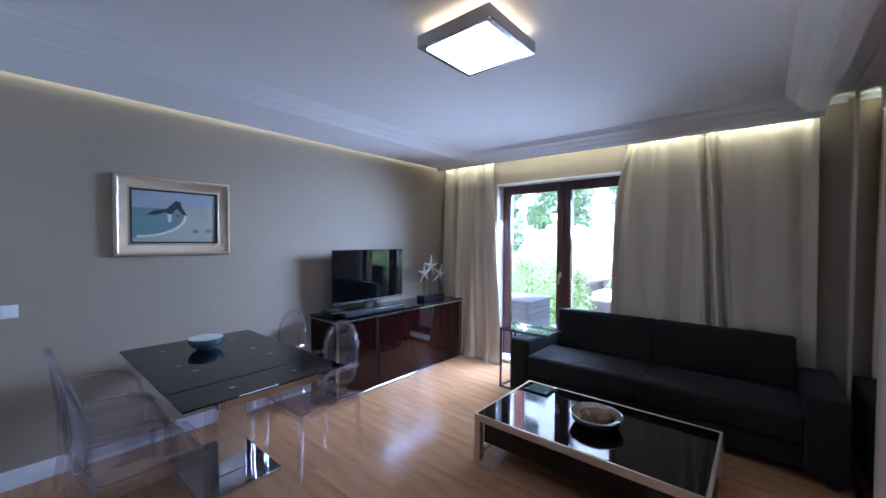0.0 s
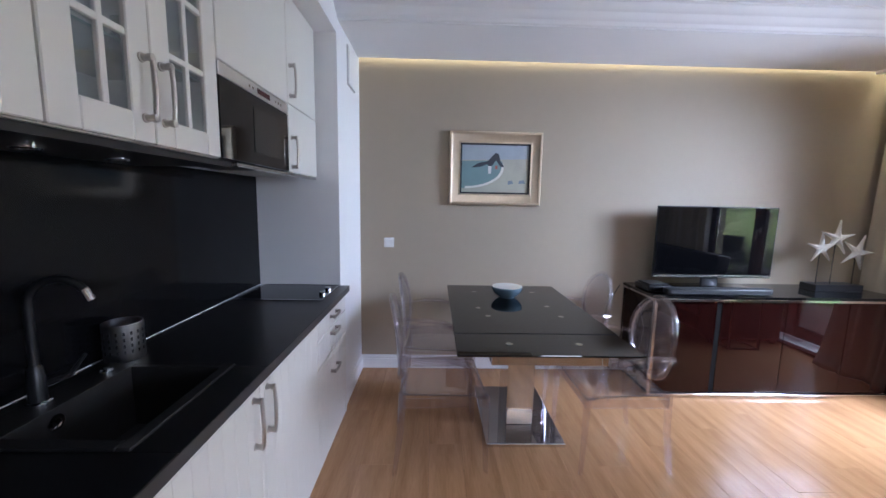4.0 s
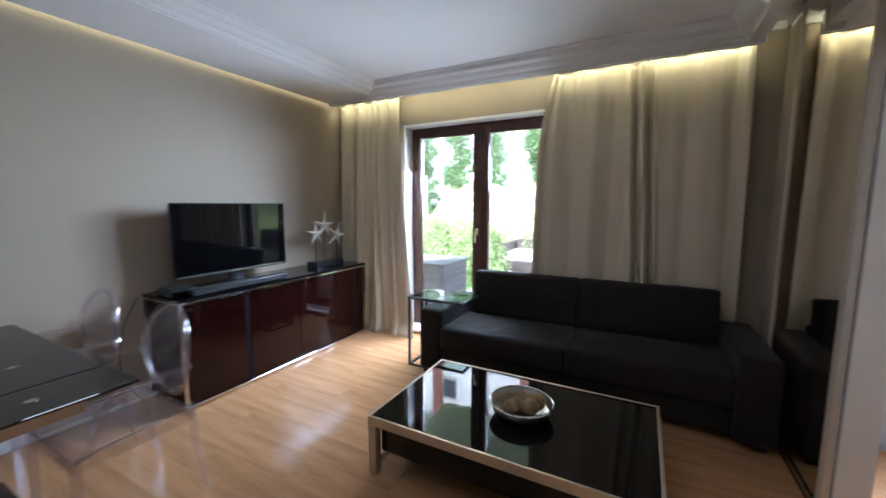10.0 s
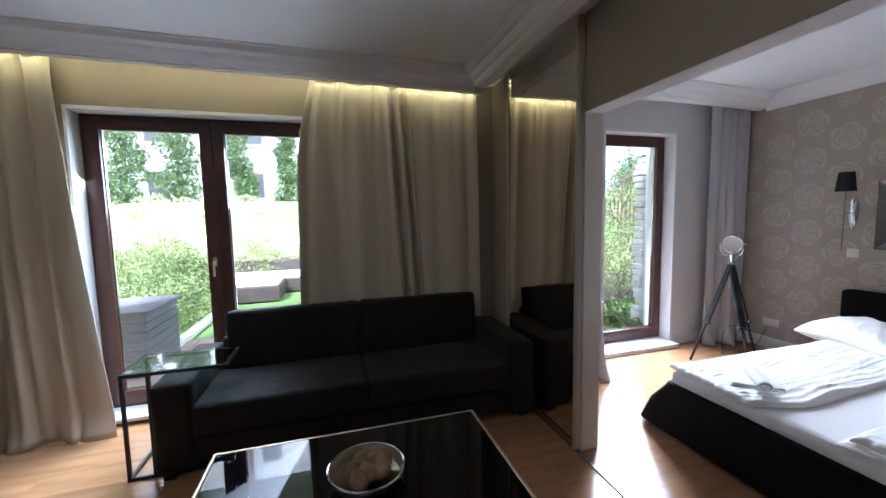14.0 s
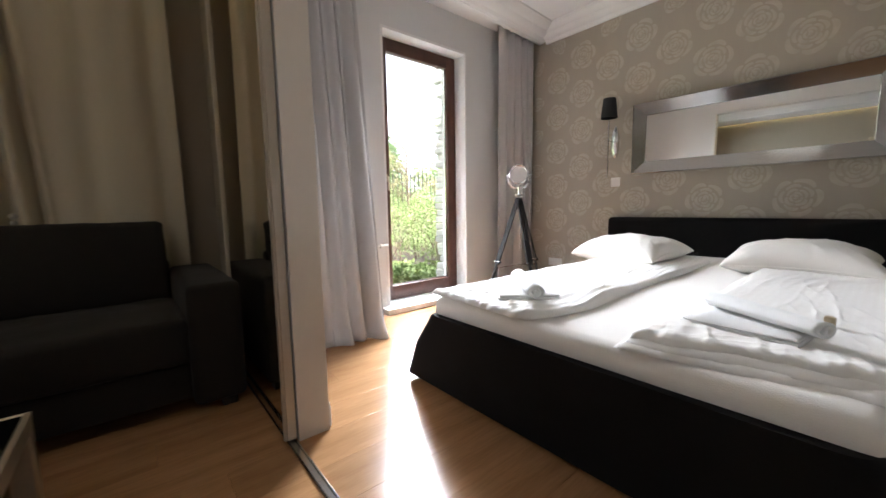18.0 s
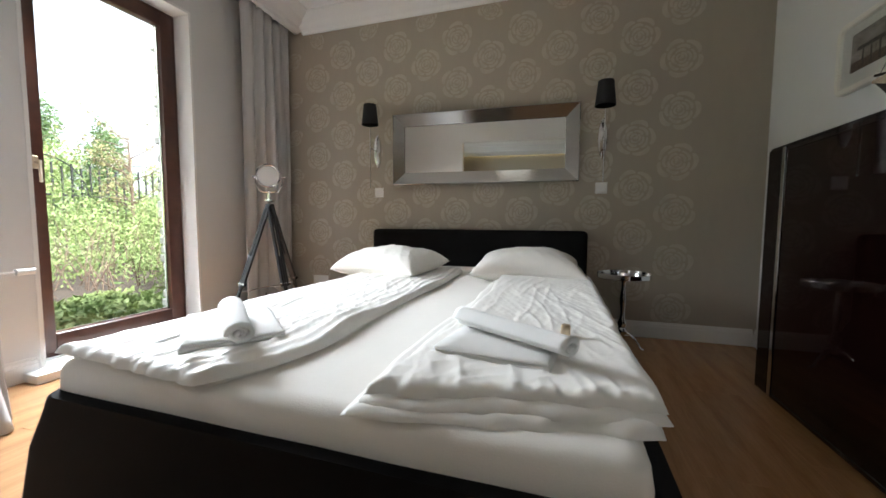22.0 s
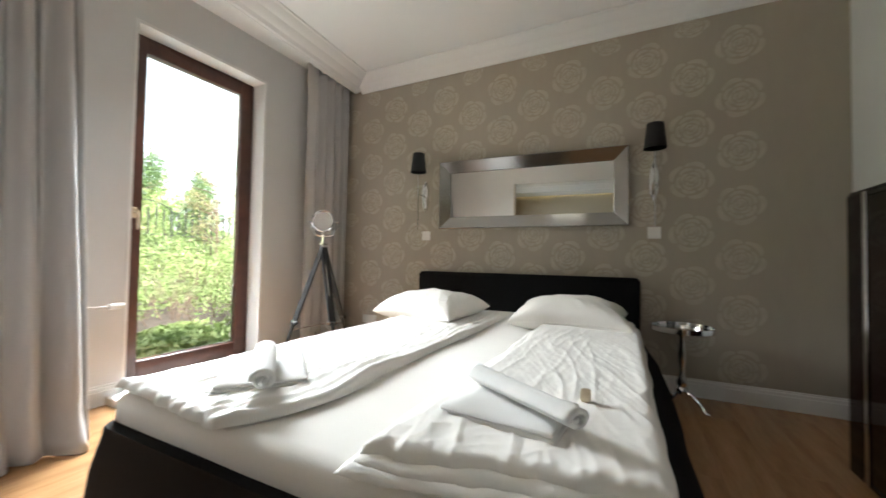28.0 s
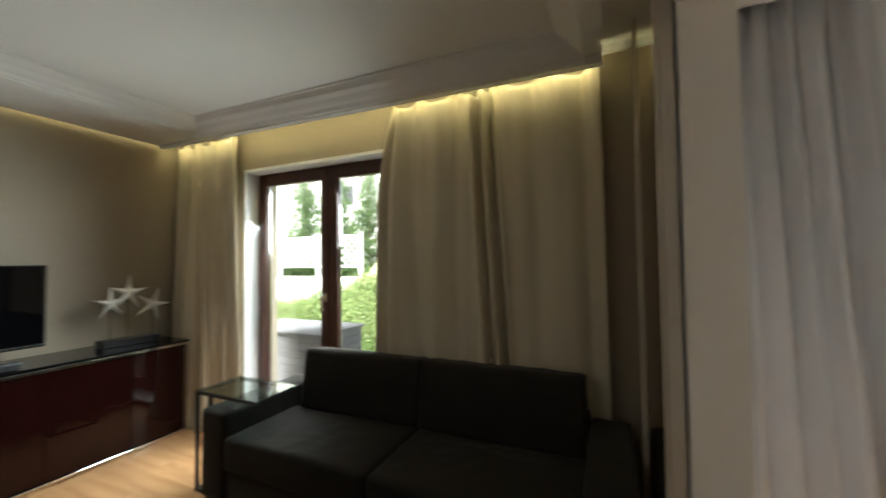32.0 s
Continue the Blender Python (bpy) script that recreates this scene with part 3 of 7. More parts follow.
# ---------------------------------------------------------------- living room
def handle_bar(unit, x, y, z, length, upright=True, out=0.032):
    """A bow handle on a front that faces +y."""
    def at(s, d):
        return (x, y + d, z + s * length / 2) if upright else (x + s * length / 2, y + d, z)

    r = 0.0052 if upright else 0.0062
    h = Bag().tube([at(-1 + i / 5, out * (0.86 + 0.14 * (1 - abs(-1 + i / 5) ** 3))) for i in range(11)], r, 10, flat=1.25)
    for s in (-1, 1):
        h.tube([at(s, 0), at(s, 0.004), at(s, 0.005), at(s, out * 0.5)], [0.0125, 0.0125, 0.0095, 0.0085], 14)
        h.tube([at(s, out * 0.5), at(s, out * 0.72), at(s, out * 0.98), at(s, out * 1.04)], [0.0085, 0.0110, 0.0105, 0.004], 14)
    return part("handle", h, "nickel", unit, "satin nickel bow handle")


# sideboard: dark gloss doors, chrome edges, black glass top
sb = thing("sideboard", (0.26, -1.355, 0), "dark mahogany gloss sideboard with chrome edges and a black glass top", "sideboard")
X1, Y0, Y1, ZT = 0.505, -2.335, -0.38, 0.803
part("carcass", Bag().box(0.02, Y0 + 0.01, 0.045, X1 - 0.045, Y1 - 0.01, ZT - 0.03, 0.002), "mahog", sb)
part("plinth", Bag().box(0.05, Y0 + 0.04, 0.0, X1 - 0.06, Y1 - 0.04, 0.045), "blackmetal", sb)
part("glass_top", Bag().box(0.015, Y0, ZT - 0.020, X1 - 0.003, Y1, ZT, 0.002), "blackglass", sb, "black glass top")
fr = Bag()
for y in (Y0, Y1 - 0.022):
    fr.box(X1 - 0.024, y, 0.012, X1, y + 0.022, ZT - 0.022, 0.002)
fr.box(X1 - 0.024, Y0 + 0.022, ZT - 0.040, X1, Y1 - 0.022, ZT - 0.021, 0.002).box(X1 - 0.024, Y0 + 0.022, 0.012, X1, Y1 - 0.022, 0.034, 0.002)
for y in (Y0, Y1 - 0.012):
    fr.box(0.02, y, ZT - 0.036, X1 - 0.024, y + 0.012, ZT - 0.021).box(0.02, y, 0.02, X1 - 0.024, y + 0.012, 0.036).box(0.02, y, 0.036, 0.035, y + 0.012, ZT - 0.036)
part("chrome_edge", fr, "chrome", sb, "polished chrome edge")
for a, b in ((Y0 + 0.026, -1.842), (-1.802, -1.302), (-1.298, -0.815), (-0.811, Y1 - 0.026)):
    part("door", Bag().box(X1 - 0.043, a, 0.037, X1 - 0.022, b, ZT - 0.043, 0.002), "mahog", sb, "high gloss mahogany door")
part("black_strip", Bag().box(X1 - 0.043, -1.840, 0.037, X1 - 0.026, -1.804, ZT - 0.043, 0.002), "flatblack", sb, "matt black strip")

# television, leaning forward a little on its foot
tv = thing("television", (0.21, -1.705, ZT), "flat black television on a low dark foot", "television")
lean = Matrix.Translation((0.207, -1.705, ZT + 0.088)) @ Matrix.Rotation(radians(0.4), 4, "Y")
part("back_case", Bag().box(-0.045, -0.46, 0.04, -0.014, 0.46, 0.545, 0.01, 2, lean), "blackplastic", tv)
part("bezel", Bag().box(-0.014, -0.494, 0.0, 0.004, 0.494, 0.581, 0.003, 1, lean), "blackplastic", tv)
part("screen", Bag().box(0.004, -0.486, 0.026, 0.0065, 0.486, 0.574, 0, 1, lean), "screen", tv, "glossy black screen")
part("lower_trim", Bag().box(0.004, -0.490, 0.002, 0.010, 0.490, 0.020, 0.002, 1, lean), "alu", tv, "silver lower trim")
part("neck", Bag().box(0.170, -1.775, ZT + 0.012, 0.192, -1.635, ZT + 0.13, 0.006, 2), "blackplastic", tv)
part("foot", Bag().box(0.10, -2.00, ZT, 0.38, -1.38, ZT + 0.013, 0.005, 2), "blackglass", tv, "dark glass foot plate")
bar = thing("soundbar", (0.43, -1.83, ZT), "slim black soundbar in front of the television", "soundbar")
part("body", Bag().box(0.395, -2.22, ZT + 0.004, 0.470, -1.41, ZT + 0.048, 0.008, 2), "blackplastic", bar)
part("grille", Bag().box(0.4705, -2.20, ZT + 0.010, 0.473, -1.43, ZT + 0.040), "lampshade", bar)
part("strip", Bag().box(0.400, -2.215, ZT + 0.0485, 0.466, -1.415, ZT + 0.051), "lampshade", bar)
for y in (-2.1, -1.5):
    part("foot", Bag().box(0.41, y, ZT, 0.45, y + 0.04, ZT + 0.004), "blackmetal", bar)
stb = thing("set_top_box", (0.25, -2.27, ZT), "small black set-top box", "set-top box")
part("body", Bag().box(0.17, -2.33 + 0.015, ZT + 0.003, 0.37, -2.12, ZT + 0.045, 0.006, 2).box(0.18, -2.30, ZT + 0.045, 0.35, -2.14, ZT + 0.058, 0.004), "blackplastic", stb)
part("front", Bag().box(0.3702, -2.30, ZT + 0.010, 0.373, -2.14, ZT + 0.036), "blackglass", stb)
solo("cable", Bag().tube([(0.03, -2.37, 0.78), (0.03, -2.46, 0.62), (0.05, -2.52, 0.40), (0.03, -2.50, 0.2), (0.02, -2.42, 0.05), (0.04, -2.40, 0.006)], 0.004, 6), "blackplastic", "black cable hanging beside the sideboard", "cable")


def starfish(cx, cy, cz, r, turn, face, thick=0.22):
    """A five-armed starfish, standing upright; face is the way that it looks in the plan."""
    b = Bag()
    ex = Vector((-math.sin(face), math.cos(face), 0))
    n = Vector((math.cos(face), math.sin(face), 0))
    ez = Vector((0, 0, 1))
    ring = []
    for i in range(20):
        a = turn + 2 * math.pi * i / 20
        rr = r * (1.0 if i % 4 == 0 else 0.62 if i % 4 in (1, 3) and False else 0.26 if i % 4 == 2 else 0.50)
        off = 0
        if i % 4 in (1, 3):
            a = turn + 2 * math.pi * (i - 1 if i % 4 == 1 else i + 1) / 20 + (0.17 if i % 4 == 1 else -0.17)
        ring.append((a, rr))
    c0 = Vector((cx, cy, cz))
    vs = [c0 + n * r * thick * 0.6, c0 - n * r * thick * 0.4]
    for a, rr in ring:
        vs.append(c0 + (ex * math.cos(a) + ez * math.sin(a)) * rr + n * 0.004)
    for a, rr in ring:
        vs.append(c0 + (ex * math.cos(a) + ez * math.sin(a)) * rr - n * 0.008)
    mid = []
    for a, rr in ring:
        q = 0.55 if rr > r * 0.9 else 0.5
        mid.append(c0 + (ex * math.cos(a) + ez * math.sin(a)) * rr * q + n * r * thick * (0.42 if rr > 0.3 * r else 0.25))
    vs += mid
    fs = []
    for i in range(20):
        j = (i + 1) % 20
        fs += [(0, 42 + i, 42 + j), (42 + i, 2 + i, 2 + j, 42 + j), (2 + i, 22 + i, 22 + j, 2 + j), (1, 22 + j, 22 + i)]
    return b.add(vs, fs)


sculpt = thing("starfish_sculpture", (0.22, -0.70, ZT), "three pale starfish on thin rods over a black base", "sculpture")
part("base", Bag().box(0.15, -0.90, ZT, 0.29, -0.50, ZT + 0.055, 0.004), "blackmetal", sculpt)
for (y, z, r, t) in ((-0.835, 0.350, 0.130, 0.35), (-0.715, 0.430, 0.150, 1.50), (-0.530, 0.318, 0.150, 1.25)):
    part("rod", Bag().tube([(0.22, y, ZT + 0.05), (0.22, y, ZT + z)], 0.0035, 6), "blackmetal", sculpt)
    part("starfish", starfish(0.232, y, ZT + z, r, t, 0.0), "star", sculpt, "bleached starfish", 60)

# framed painting: flat shapes on a canvas inside a champagne moulding
pic = thing("painting", (0.0, -3.49, 1.45), "abstract painting of a boat at a bay in a champagne frame", "painting")
PY0, PY1, PZ0, PZ1 = -3.875, -3.106, 1.45, 2.048


def ring_frame(y0, y1, z0, z1, prof):
    """A mitred frame on a wall that faces +x; prof: (inset, height) pairs from the outside in."""
    vs, fs = [], []
    for d, h in prof:
        vs += [(h, y0 + d, z0 + d), (h, y1 - d, z0 + d), (h, y1 - d, z1 - d), (h, y0 + d, z1 - d)]
    for k in range(len(prof) - 1):
        for i in range(4):
            fs.append((k * 4 + i, k * 4 + (i + 1) % 4, k * 4 + 4 + (i + 1) % 4, k * 4 + 4 + i))
    return Bag().add(vs, fs)


part("moulding", ring_frame(PY0, PY1, PZ0, PZ1, ((0, 0.002), (0, 0.034), (0.006, 0.042), (0.018, 0.044), (0.030, 0.036), (0.080, 0.022), (0.086, 0.024), (0.092, 0.024), (0.092, 0.006))), "champagne", pic, "champagne gold moulding", 25)
part("slip", ring_frame(PY0 + 0.092, PY1 - 0.092, PZ0 + 0.092, PZ1 - 0.092, ((0, 0.006), (0, 0.018), (0.014, 0.016), (0.014, 0.006))), "ink", pic, "black inner slip", 25)
A0, A1, B0, B1 = PY0 + 0.106, PY1 - 0.106, PZ0 + 0.106, PZ1 - 0.106


def paint(name, pts, col, lift, label=""):
    m = mat("paint_" + name, col, 0.55, var=0.12, scale=9, bump=0.15, bscale=150)
    vs = [(0.008 + lift, A0 + u * (A1 - A0), B0 + v * (B1 - B0)) for u, v in pts]
    n = len(vs)
    vs += [(p[0] - 0.001, p[1], p[2]) for p in vs]
    fs = [tuple(range(n)), tuple(range(2 * n - 1, n - 1, -1))] + [(i, n + i, n + (i + 1) % n, (i + 1) % n) for i in range(n)]
    part(name, Bag().add(vs, fs), m, pic, label, 0)


paint("sky", ((0, 0.68), (1, 0.72), (1, 1), (0, 1)), (0.34, 0.38, 0.42), 0.0)
paint("beach", ((0, 0), (1, 0), (1, 0.72), (0, 0.68)), (0.40, 0.39, 0.31), 0.0)
arc = [(0.0, 0.08)] + [(0.05 + 0.58 * math.sin(a), 0.52 - 0.44 * math.cos(a)) for a in [i * 0.16 for i in range(0, 13)]] + [(0.45, 0.68), (0.0, 0.66)]
paint("water", arc, (0.17, 0.26, 0.26), 0.0012)
rim = [(0.05 + 0.58 * math.sin(i * 0.16), 0.52 - 0.44 * math.cos(i * 0.16)) for i in range(0, 12)]
rim = rim + [(0.05 + 0.545 * math.sin(i * 0.16), 0.535 - 0.41 * math.cos(i * 0.16)) for i in range(11, -1, -1)]
paint("shore", rim, (0.66, 0.64, 0.58), 0.002, "pale curved shore line")
paint("boat", ((0.14, 0.52), (0.24, 0.62), (0.38, 0.66), (0.50, 0.84), (0.55, 0.82), (0.58, 0.66), (0.64, 0.54), (0.58, 0.55), (0.51, 0.68), (0.44, 0.55), (0.40, 0.56), (0.38, 0.60), (0.28, 0.54)), (0.03, 0.035, 0.045), 0.0026, "dark boat shape")
paint("post", ((0.40, 0.40), (0.44, 0.40), (0.445, 0.56), (0.395, 0.56)), (0.62, 0.62, 0.60), 0.003)
paint("buoy", ((0.50, 0.50), (0.535, 0.50), (0.535, 0.57), (0.50, 0.57)), (0.35, 0.10, 0.07), 0.003)
paint("shadow_shape", ((0.70, 0.17), (0.78, 0.19), (0.76, 0.26), (0.70, 0.25)), (0.18, 0.22, 0.26), 0.002)
paint("shadow_shape", ((0.86, 0.19), (0.96, 0.20), (0.94, 0.27), (0.87, 0.26)), (0.18, 0.22, 0.26), 0.002)

sw = thing("wall_socket", (0.0, -4.374, 1.08), "white square light switch on the beige wall", "switch")
part("plate", Bag().box(0.0, -4.416, 1.077, 0.008, -4.332, 1.158, 0.003, 2), "plastic", sw)
part("rocker", Bag().box(0.008, -4.402, 1.091, 0.012, -4.346, 1.144, 0.002), "plastic", sw)

# dining table: black glass leaves on a steel frame and a mirror-clad pedestal
dt = thing("dining_table", (0.895, -3.45, 0), "extending black glass dining table on a chrome pedestal", "dining table")
TX0, TX1, TY0, TY1, TZ = 0.194, 1.597, -3.88, -3.022, 0.797
part("tabletop", Bag().box(TX0, TY0, TZ - 0.012, 1.317, TY1, TZ, 0.003), "blackglass", dt, "black glass top")
part("leaf", Bag().box(1.321, TY0, TZ - 0.012, TX1, TY1, TZ - 0.001, 0.003), "blackglass", dt, "black glass extension leaf")
part("frame_rail", Bag().box(TX0 + 0.06, -3.72, TZ - 0.062, TX1 - 0.03, -3.69, TZ - 0.014, 0.002).box(TX0 + 0.06, -3.21, TZ - 0.062, TX1 - 0.03, -3.18, TZ - 0.014, 0.002).box(TX1 - 0.05, -3.69, TZ - 0.062, TX1 - 0.03, -3.21, TZ - 0.014, 0.002).box(TX0 + 0.06, -3.69, TZ - 0.062, TX0 + 0.08, -3.21, TZ - 0.014, 0.002), "alu", dt, "brushed steel under-frame")
part("column", Bag().box(0.62, -3.50, 0.024, 0.90, -3.325, TZ - 0.02, 0.004), "chrome", dt, "polished chrome column")
part("base_plate", Bag().box(0.386, -3.655, 0.010, 1.096, -3.173, 0.024, 0.003), "smoke", dt, "smoked mirror base")
part("base_rim", Bag().box(0.384, -3.657, 0.0, 1.098, -3.64, 0.022, 0.002).box(0.384, -3.188, 0.0, 1.098, -3.171, 0.022, 0.002).box(1.083, -3.64, 0.0, 1.098, -3.188, 0.022, 0.002).box(0.384, -3.64, 0.0, 0.399, -3.188, 0.022, 0.002), "chrome", dt, "chrome rim of the base")
for x, y in ((1.46, -3.62), (1.46, -3.28), (1.02, -3.66), (1.02, -3.22), (0.85, -3.70), (0.80, -3.24), (0.42, -3.68), (0.42, -3.24)):
    part("glass_disc", Bag().lathe(((0.018, 0), (0.018, 0.0012), (0.014, 0.0018)), x, y, TZ - 0.0006, 16), "alu", dt, "round metal fixing under the glass")
bowl = thing("bowl", (0.56, -3.46, TZ), "blue glazed bowl with a cream inside", "bowl")
part("shell", Bag().lathe(((0.055, 0), (0.058, 0.006), (0.084, 0.024), (0.104, 0.050), (0.111, 0.074), (0.110, 0.079), (0.107, 0.080)), 0.56, -3.46, TZ, 32), "bowlblue", bowl, "blue glaze")
part("inside", Bag().lathe(((0.1075, 0.0802), (0.105, 0.078), (0.098, 0.052), (0.076, 0.028), (0.03, 0.014), (0.001, 0.013)), 0.56, -3.46, TZ, 32), "bowlwhite", bowl, "cream glaze")


def ghost_chair():
    """A clear moulded armchair with an oval back; it faces +y, its base at the origin."""
    c = thing("ghost_chair", (0, 0, 0), "clear polycarbonate armchair with an oval back", "chair", "chairs round the dining table")
    seat_z = 0.46

    def seat(u, v):
        x = (u - 0.5) * (0.46 + 0.06 * v)
        y = -0.22 + 0.45 * v
        dip = 0.018 * (1 - (2 * u - 1) ** 2) * (1 - (2 * v - 1) ** 4) + (0.02 * max(0, v - 0.85) / 0.15)
        return (x, y, seat_z - dip)
    s = Bag().sheet(seat, 12, 10)
    o = part("seat", s, "acryl", c, "", 60)
    so = o.modifiers.new("thick", "SOLIDIFY")
    so.thickness, so.offset = 0.011, -1
    part("apron", Bag().box(-0.235, -0.232, seat_z - 0.075, 0.235, -0.222, seat_z - 0.012, 0.003).box(-0.25, 0.222, seat_z - 0.07, 0.25, 0.232, seat_z - 0.022, 0.003).box(-0.255, -0.22, seat_z - 0.07, -0.245, 0.22, seat_z - 0.012, 0.003).box(0.245, -0.22, seat_z - 0.07, 0.255, 0.22, seat_z - 0.012, 0.003), "acryl", c)
    for sx in (-1, 1):
        part("leg", Bag().tube([(sx * 0.245, 0.222, seat_z - 0.01), (sx * 0.243, 0.226, 0.25), (sx * 0.240, 0.232, 0.0)], [0.021, 0.018, 0.013], 8), "acryl", c)
        part("leg", Bag().tube([(sx * 0.232, -0.222, seat_z + 0.01), (sx * 0.232, -0.232, 0.25), (sx * 0.236, -0.265, 0.0)], [0.021, 0.018, 0.013], 8), "acryl", c)
        arm = [(sx * 0.235, -0.235, 0.66), (sx * 0.262, -0.12, 0.672), (sx * 0.275, 0.02, 0.665), (sx * 0.272, 0.11, 0.635), (sx * 0.262, 0.155, 0.58), (sx * 0.252, 0.17, 0.50), (sx * 0.248, 0.19, 0.44)]
        part("arm", Bag().tube(arm, [0.014, 0.017, 0.018, 0.018, 0.017, 0.016, 0.016], 8), "acryl", c)

    def at(a, k=1.0):
        x, z = 0.215 * k * math.cos(a), 0.70 + 0.235 * k * math.sin(a)
        return (x, -0.245 - 0.10 * (z - 0.46) + 0.07 * (x / 0.215) ** 2 * 0.5, z)
    part("back_rim", Bag().tube([at(2 * math.pi * i / 36) for i in range(36)], 0.014, 8, closed=True), "acryl", c)
    b = Bag()
    vs = [at(0, 0)]
    rings = 5
    for k in range(1, rings + 1):
        vs += [at(2 * math.pi * i / 36, 0.97 * k / rings) for i in range(36)]
    fs = [(0, 1 + i, 1 + (i + 1) % 36) for i in range(36)]
    for k in range(rings - 1):
        fs += [(1 + k * 36 + i, 1 + k * 36 + (i + 1) % 36, 37 + k * 36 + (i + 1) % 36, 37 + k * 36 + i) for i in range(36)]
    o = part("back_panel", b.add(vs, fs), "acryl", c, "", 60)
    so = o.modifiers.new("thick", "SOLIDIFY")
    so.thickness, so.offset = 0.009, 0
    return c


chair = ghost_chair()
chair.matrix_basis = pose(1.08, -3.935, 0, 0, 0, 3)
for x, y, a in ((0.47, -3.945, -2), (1.08, -2.935, 180), (0.34, -2.94, 183)):
    copy_thing(chair, pose(x, y, 0, 0, 0, a))


# sofa
def ridge(p, across, along, turn, seed):
    """Sharp-crested wrinkles: 0 to 1, narrow across and long along a direction."""
    c, d = math.cos(radians(turn)), math.sin(radians(turn))
    a, b = (p[0] * c + p[1] * d) / along, (-p[0] * d + p[1] * c) / across
    b += 0.5 * noise.noise(Vector((a * 1.3, b * 0.3, seed + 20)))
    return max(0.0, 1 - 2.6 * abs(noise.noise(Vector((a, b, seed))))) ** 2


def worn(a, b, seed):
    """Creases of a used seat, deeper in some places than in others."""
    soft = max(0.0, 0.45 + 0.9 * noise.noise(Vector((a * 1.7, b * 1.7, seed + 9))))
    return soft * (ridge((a, b), 0.085, 0.40, 68, seed) + 0.6 * ridge((a, b), 0.055, 0.28, 105, seed + 2) + 0.5 * ridge((a, b), 0.06, 0.45, 8, seed + 5))


def cushion(x0, y0, z0, x1, y1, z1, r=0.05, puff=0.02, seed=0, cuts=6, crease=0.0):
    """A soft upholstered block: rounded, swollen between its edges and creased where it is sat on."""
    bm = bmesh.new()
    bmesh.ops.create_cube(bm, size=1)
    for v in bm.verts:
        v.co = Vector((x0 + (v.co.x + 0.5) * (x1 - x0), y0 + (v.co.y + 0.5) * (y1 - y0), z0 + (v.co.z + 0.5) * (z1 - z0)))
    bmesh.ops.bevel(bm, geom=list(bm.edges), offset=r, segments=3, affect="EDGES", profile=0.6)
    bmesh.ops.subdivide_edges(bm, edges=[e for e in bm.edges if e.calc_length() > 0.2], cuts=cuts, use_grid_fill=True)
    c = Vector(((x0 + x1) / 2, (y0 + y1) / 2, (z0 + z1) / 2))
    h = Vector((x1 - x0, y1 - y0, z1 - z0)) / 2
    for v in bm.verts:
        d = Vector([(v.co[i] - c[i]) / h[i] for i in range(3)])
        for i in range(3):
            j, k = (i + 1) % 3, (i + 2) % 3
            if abs(d[i]) > 0.99:
                v.co[i] += math.copysign(puff * (1 - d[j] ** 2) * (1 - d[k] ** 2) + 0.006 * noise.noise(v.co * 5 + Vector((seed, 0, 0))) - crease * worn(v.co[j], v.co[k], seed), d[i])
    return Bag().bm(bm)


so = thing("sofa", (2.8, -0.6, 0), "charcoal two-seat sofa with square arms", "sofa")
part("base", Bag().box(1.78, -0.97, 0.07, 3.84, -0.24, 0.24, 0.012, 2), "sofa", so)
part("arm", cushion(1.60, -1.0, 0.05, 1.80, -0.22, 0.575, 0.03, 0.010, 1, 20, 0.005), "sofa", so, "", 60)
part("arm", cushion(3.81, -1.03, 0.05, 4.015, -0.22, 0.575, 0.03, 0.010, 2, 20, 0.005), "sofa", so, "", 60)
part("seat_cushion", cushion(1.80, -1.0, 0.235, 2.812, -0.42, 0.43, 0.03, 0.020, 3, 30, 0.008), "sofa", so, "", 60)
part("seat_cushion", cushion(2.816, -1.0, 0.235, 3.81, -0.42, 0.43, 0.03, 0.020, 4, 30, 0.008), "sofa", so, "", 60)
tilt_b = Matrix.Translation((0, -0.40, 0.42)) @ Matrix.Rotation(radians(-9), 4, "X") @ Matrix.Translation((0, 0.40, -0.42))
for x0, x1, s in ((1.86, 2.812, 5), (2.816, 3.79, 6)):
    b = cushion(x0, -0.46, 0.42, x1, -0.27, 0.835, 0.028, 0.014, s, 30, 0.006)
    b.v = [tuple(tilt_b @ Vector(p)) for p in b.v]
    part("back_cushion", b, "sofa", so, "", 60)
part("back", Bag().box(1.80, -0.30, 0.07, 3.81, -0.21, 0.62, 0.02, 2), "sofa", so)
for x in (1.66, 3.95):
    for y in (-0.95, -0.28):
        part("foot", Bag().box(x - 0.03, y - 0.03, 0, x + 0.03, y + 0.03, 0.055), "blackmetal", so)

# coffee table
ct = thing("coffee_table", (2.7, -1.78, 0), "low black glass coffee table with a brushed steel frame", "coffee table")
CX0, CX1, CY0, CY1, CZ = 2.012, 3.40, -2.205, -1.362, 0.333
part("glass_top", Bag().box(CX0 + 0.016, CY0 + 0.016, CZ - 0.014, CX1 - 0.016, CY1 - 0.016, CZ, 0.002), "blackglass", ct, "black glass top")
fr = Bag()
fr.box(CX0, CY0, CZ - 0.050, CX1, CY0 + 0.014, CZ + 0.001, 0.002).box(CX0, CY1 - 0.014, CZ - 0.050, CX1, CY1, CZ + 0.001, 0.002)
fr.box(CX0, CY0 + 0.014, CZ - 0.050, CX0 + 0.014, CY1 - 0.014, CZ + 0.001, 0.002).box(CX1 - 0.014, CY0 + 0.014, CZ - 0.050, CX1, CY1 - 0.014, CZ + 0.001, 0.002)
part("rim", fr, "champagne", ct, "satin steel rim")
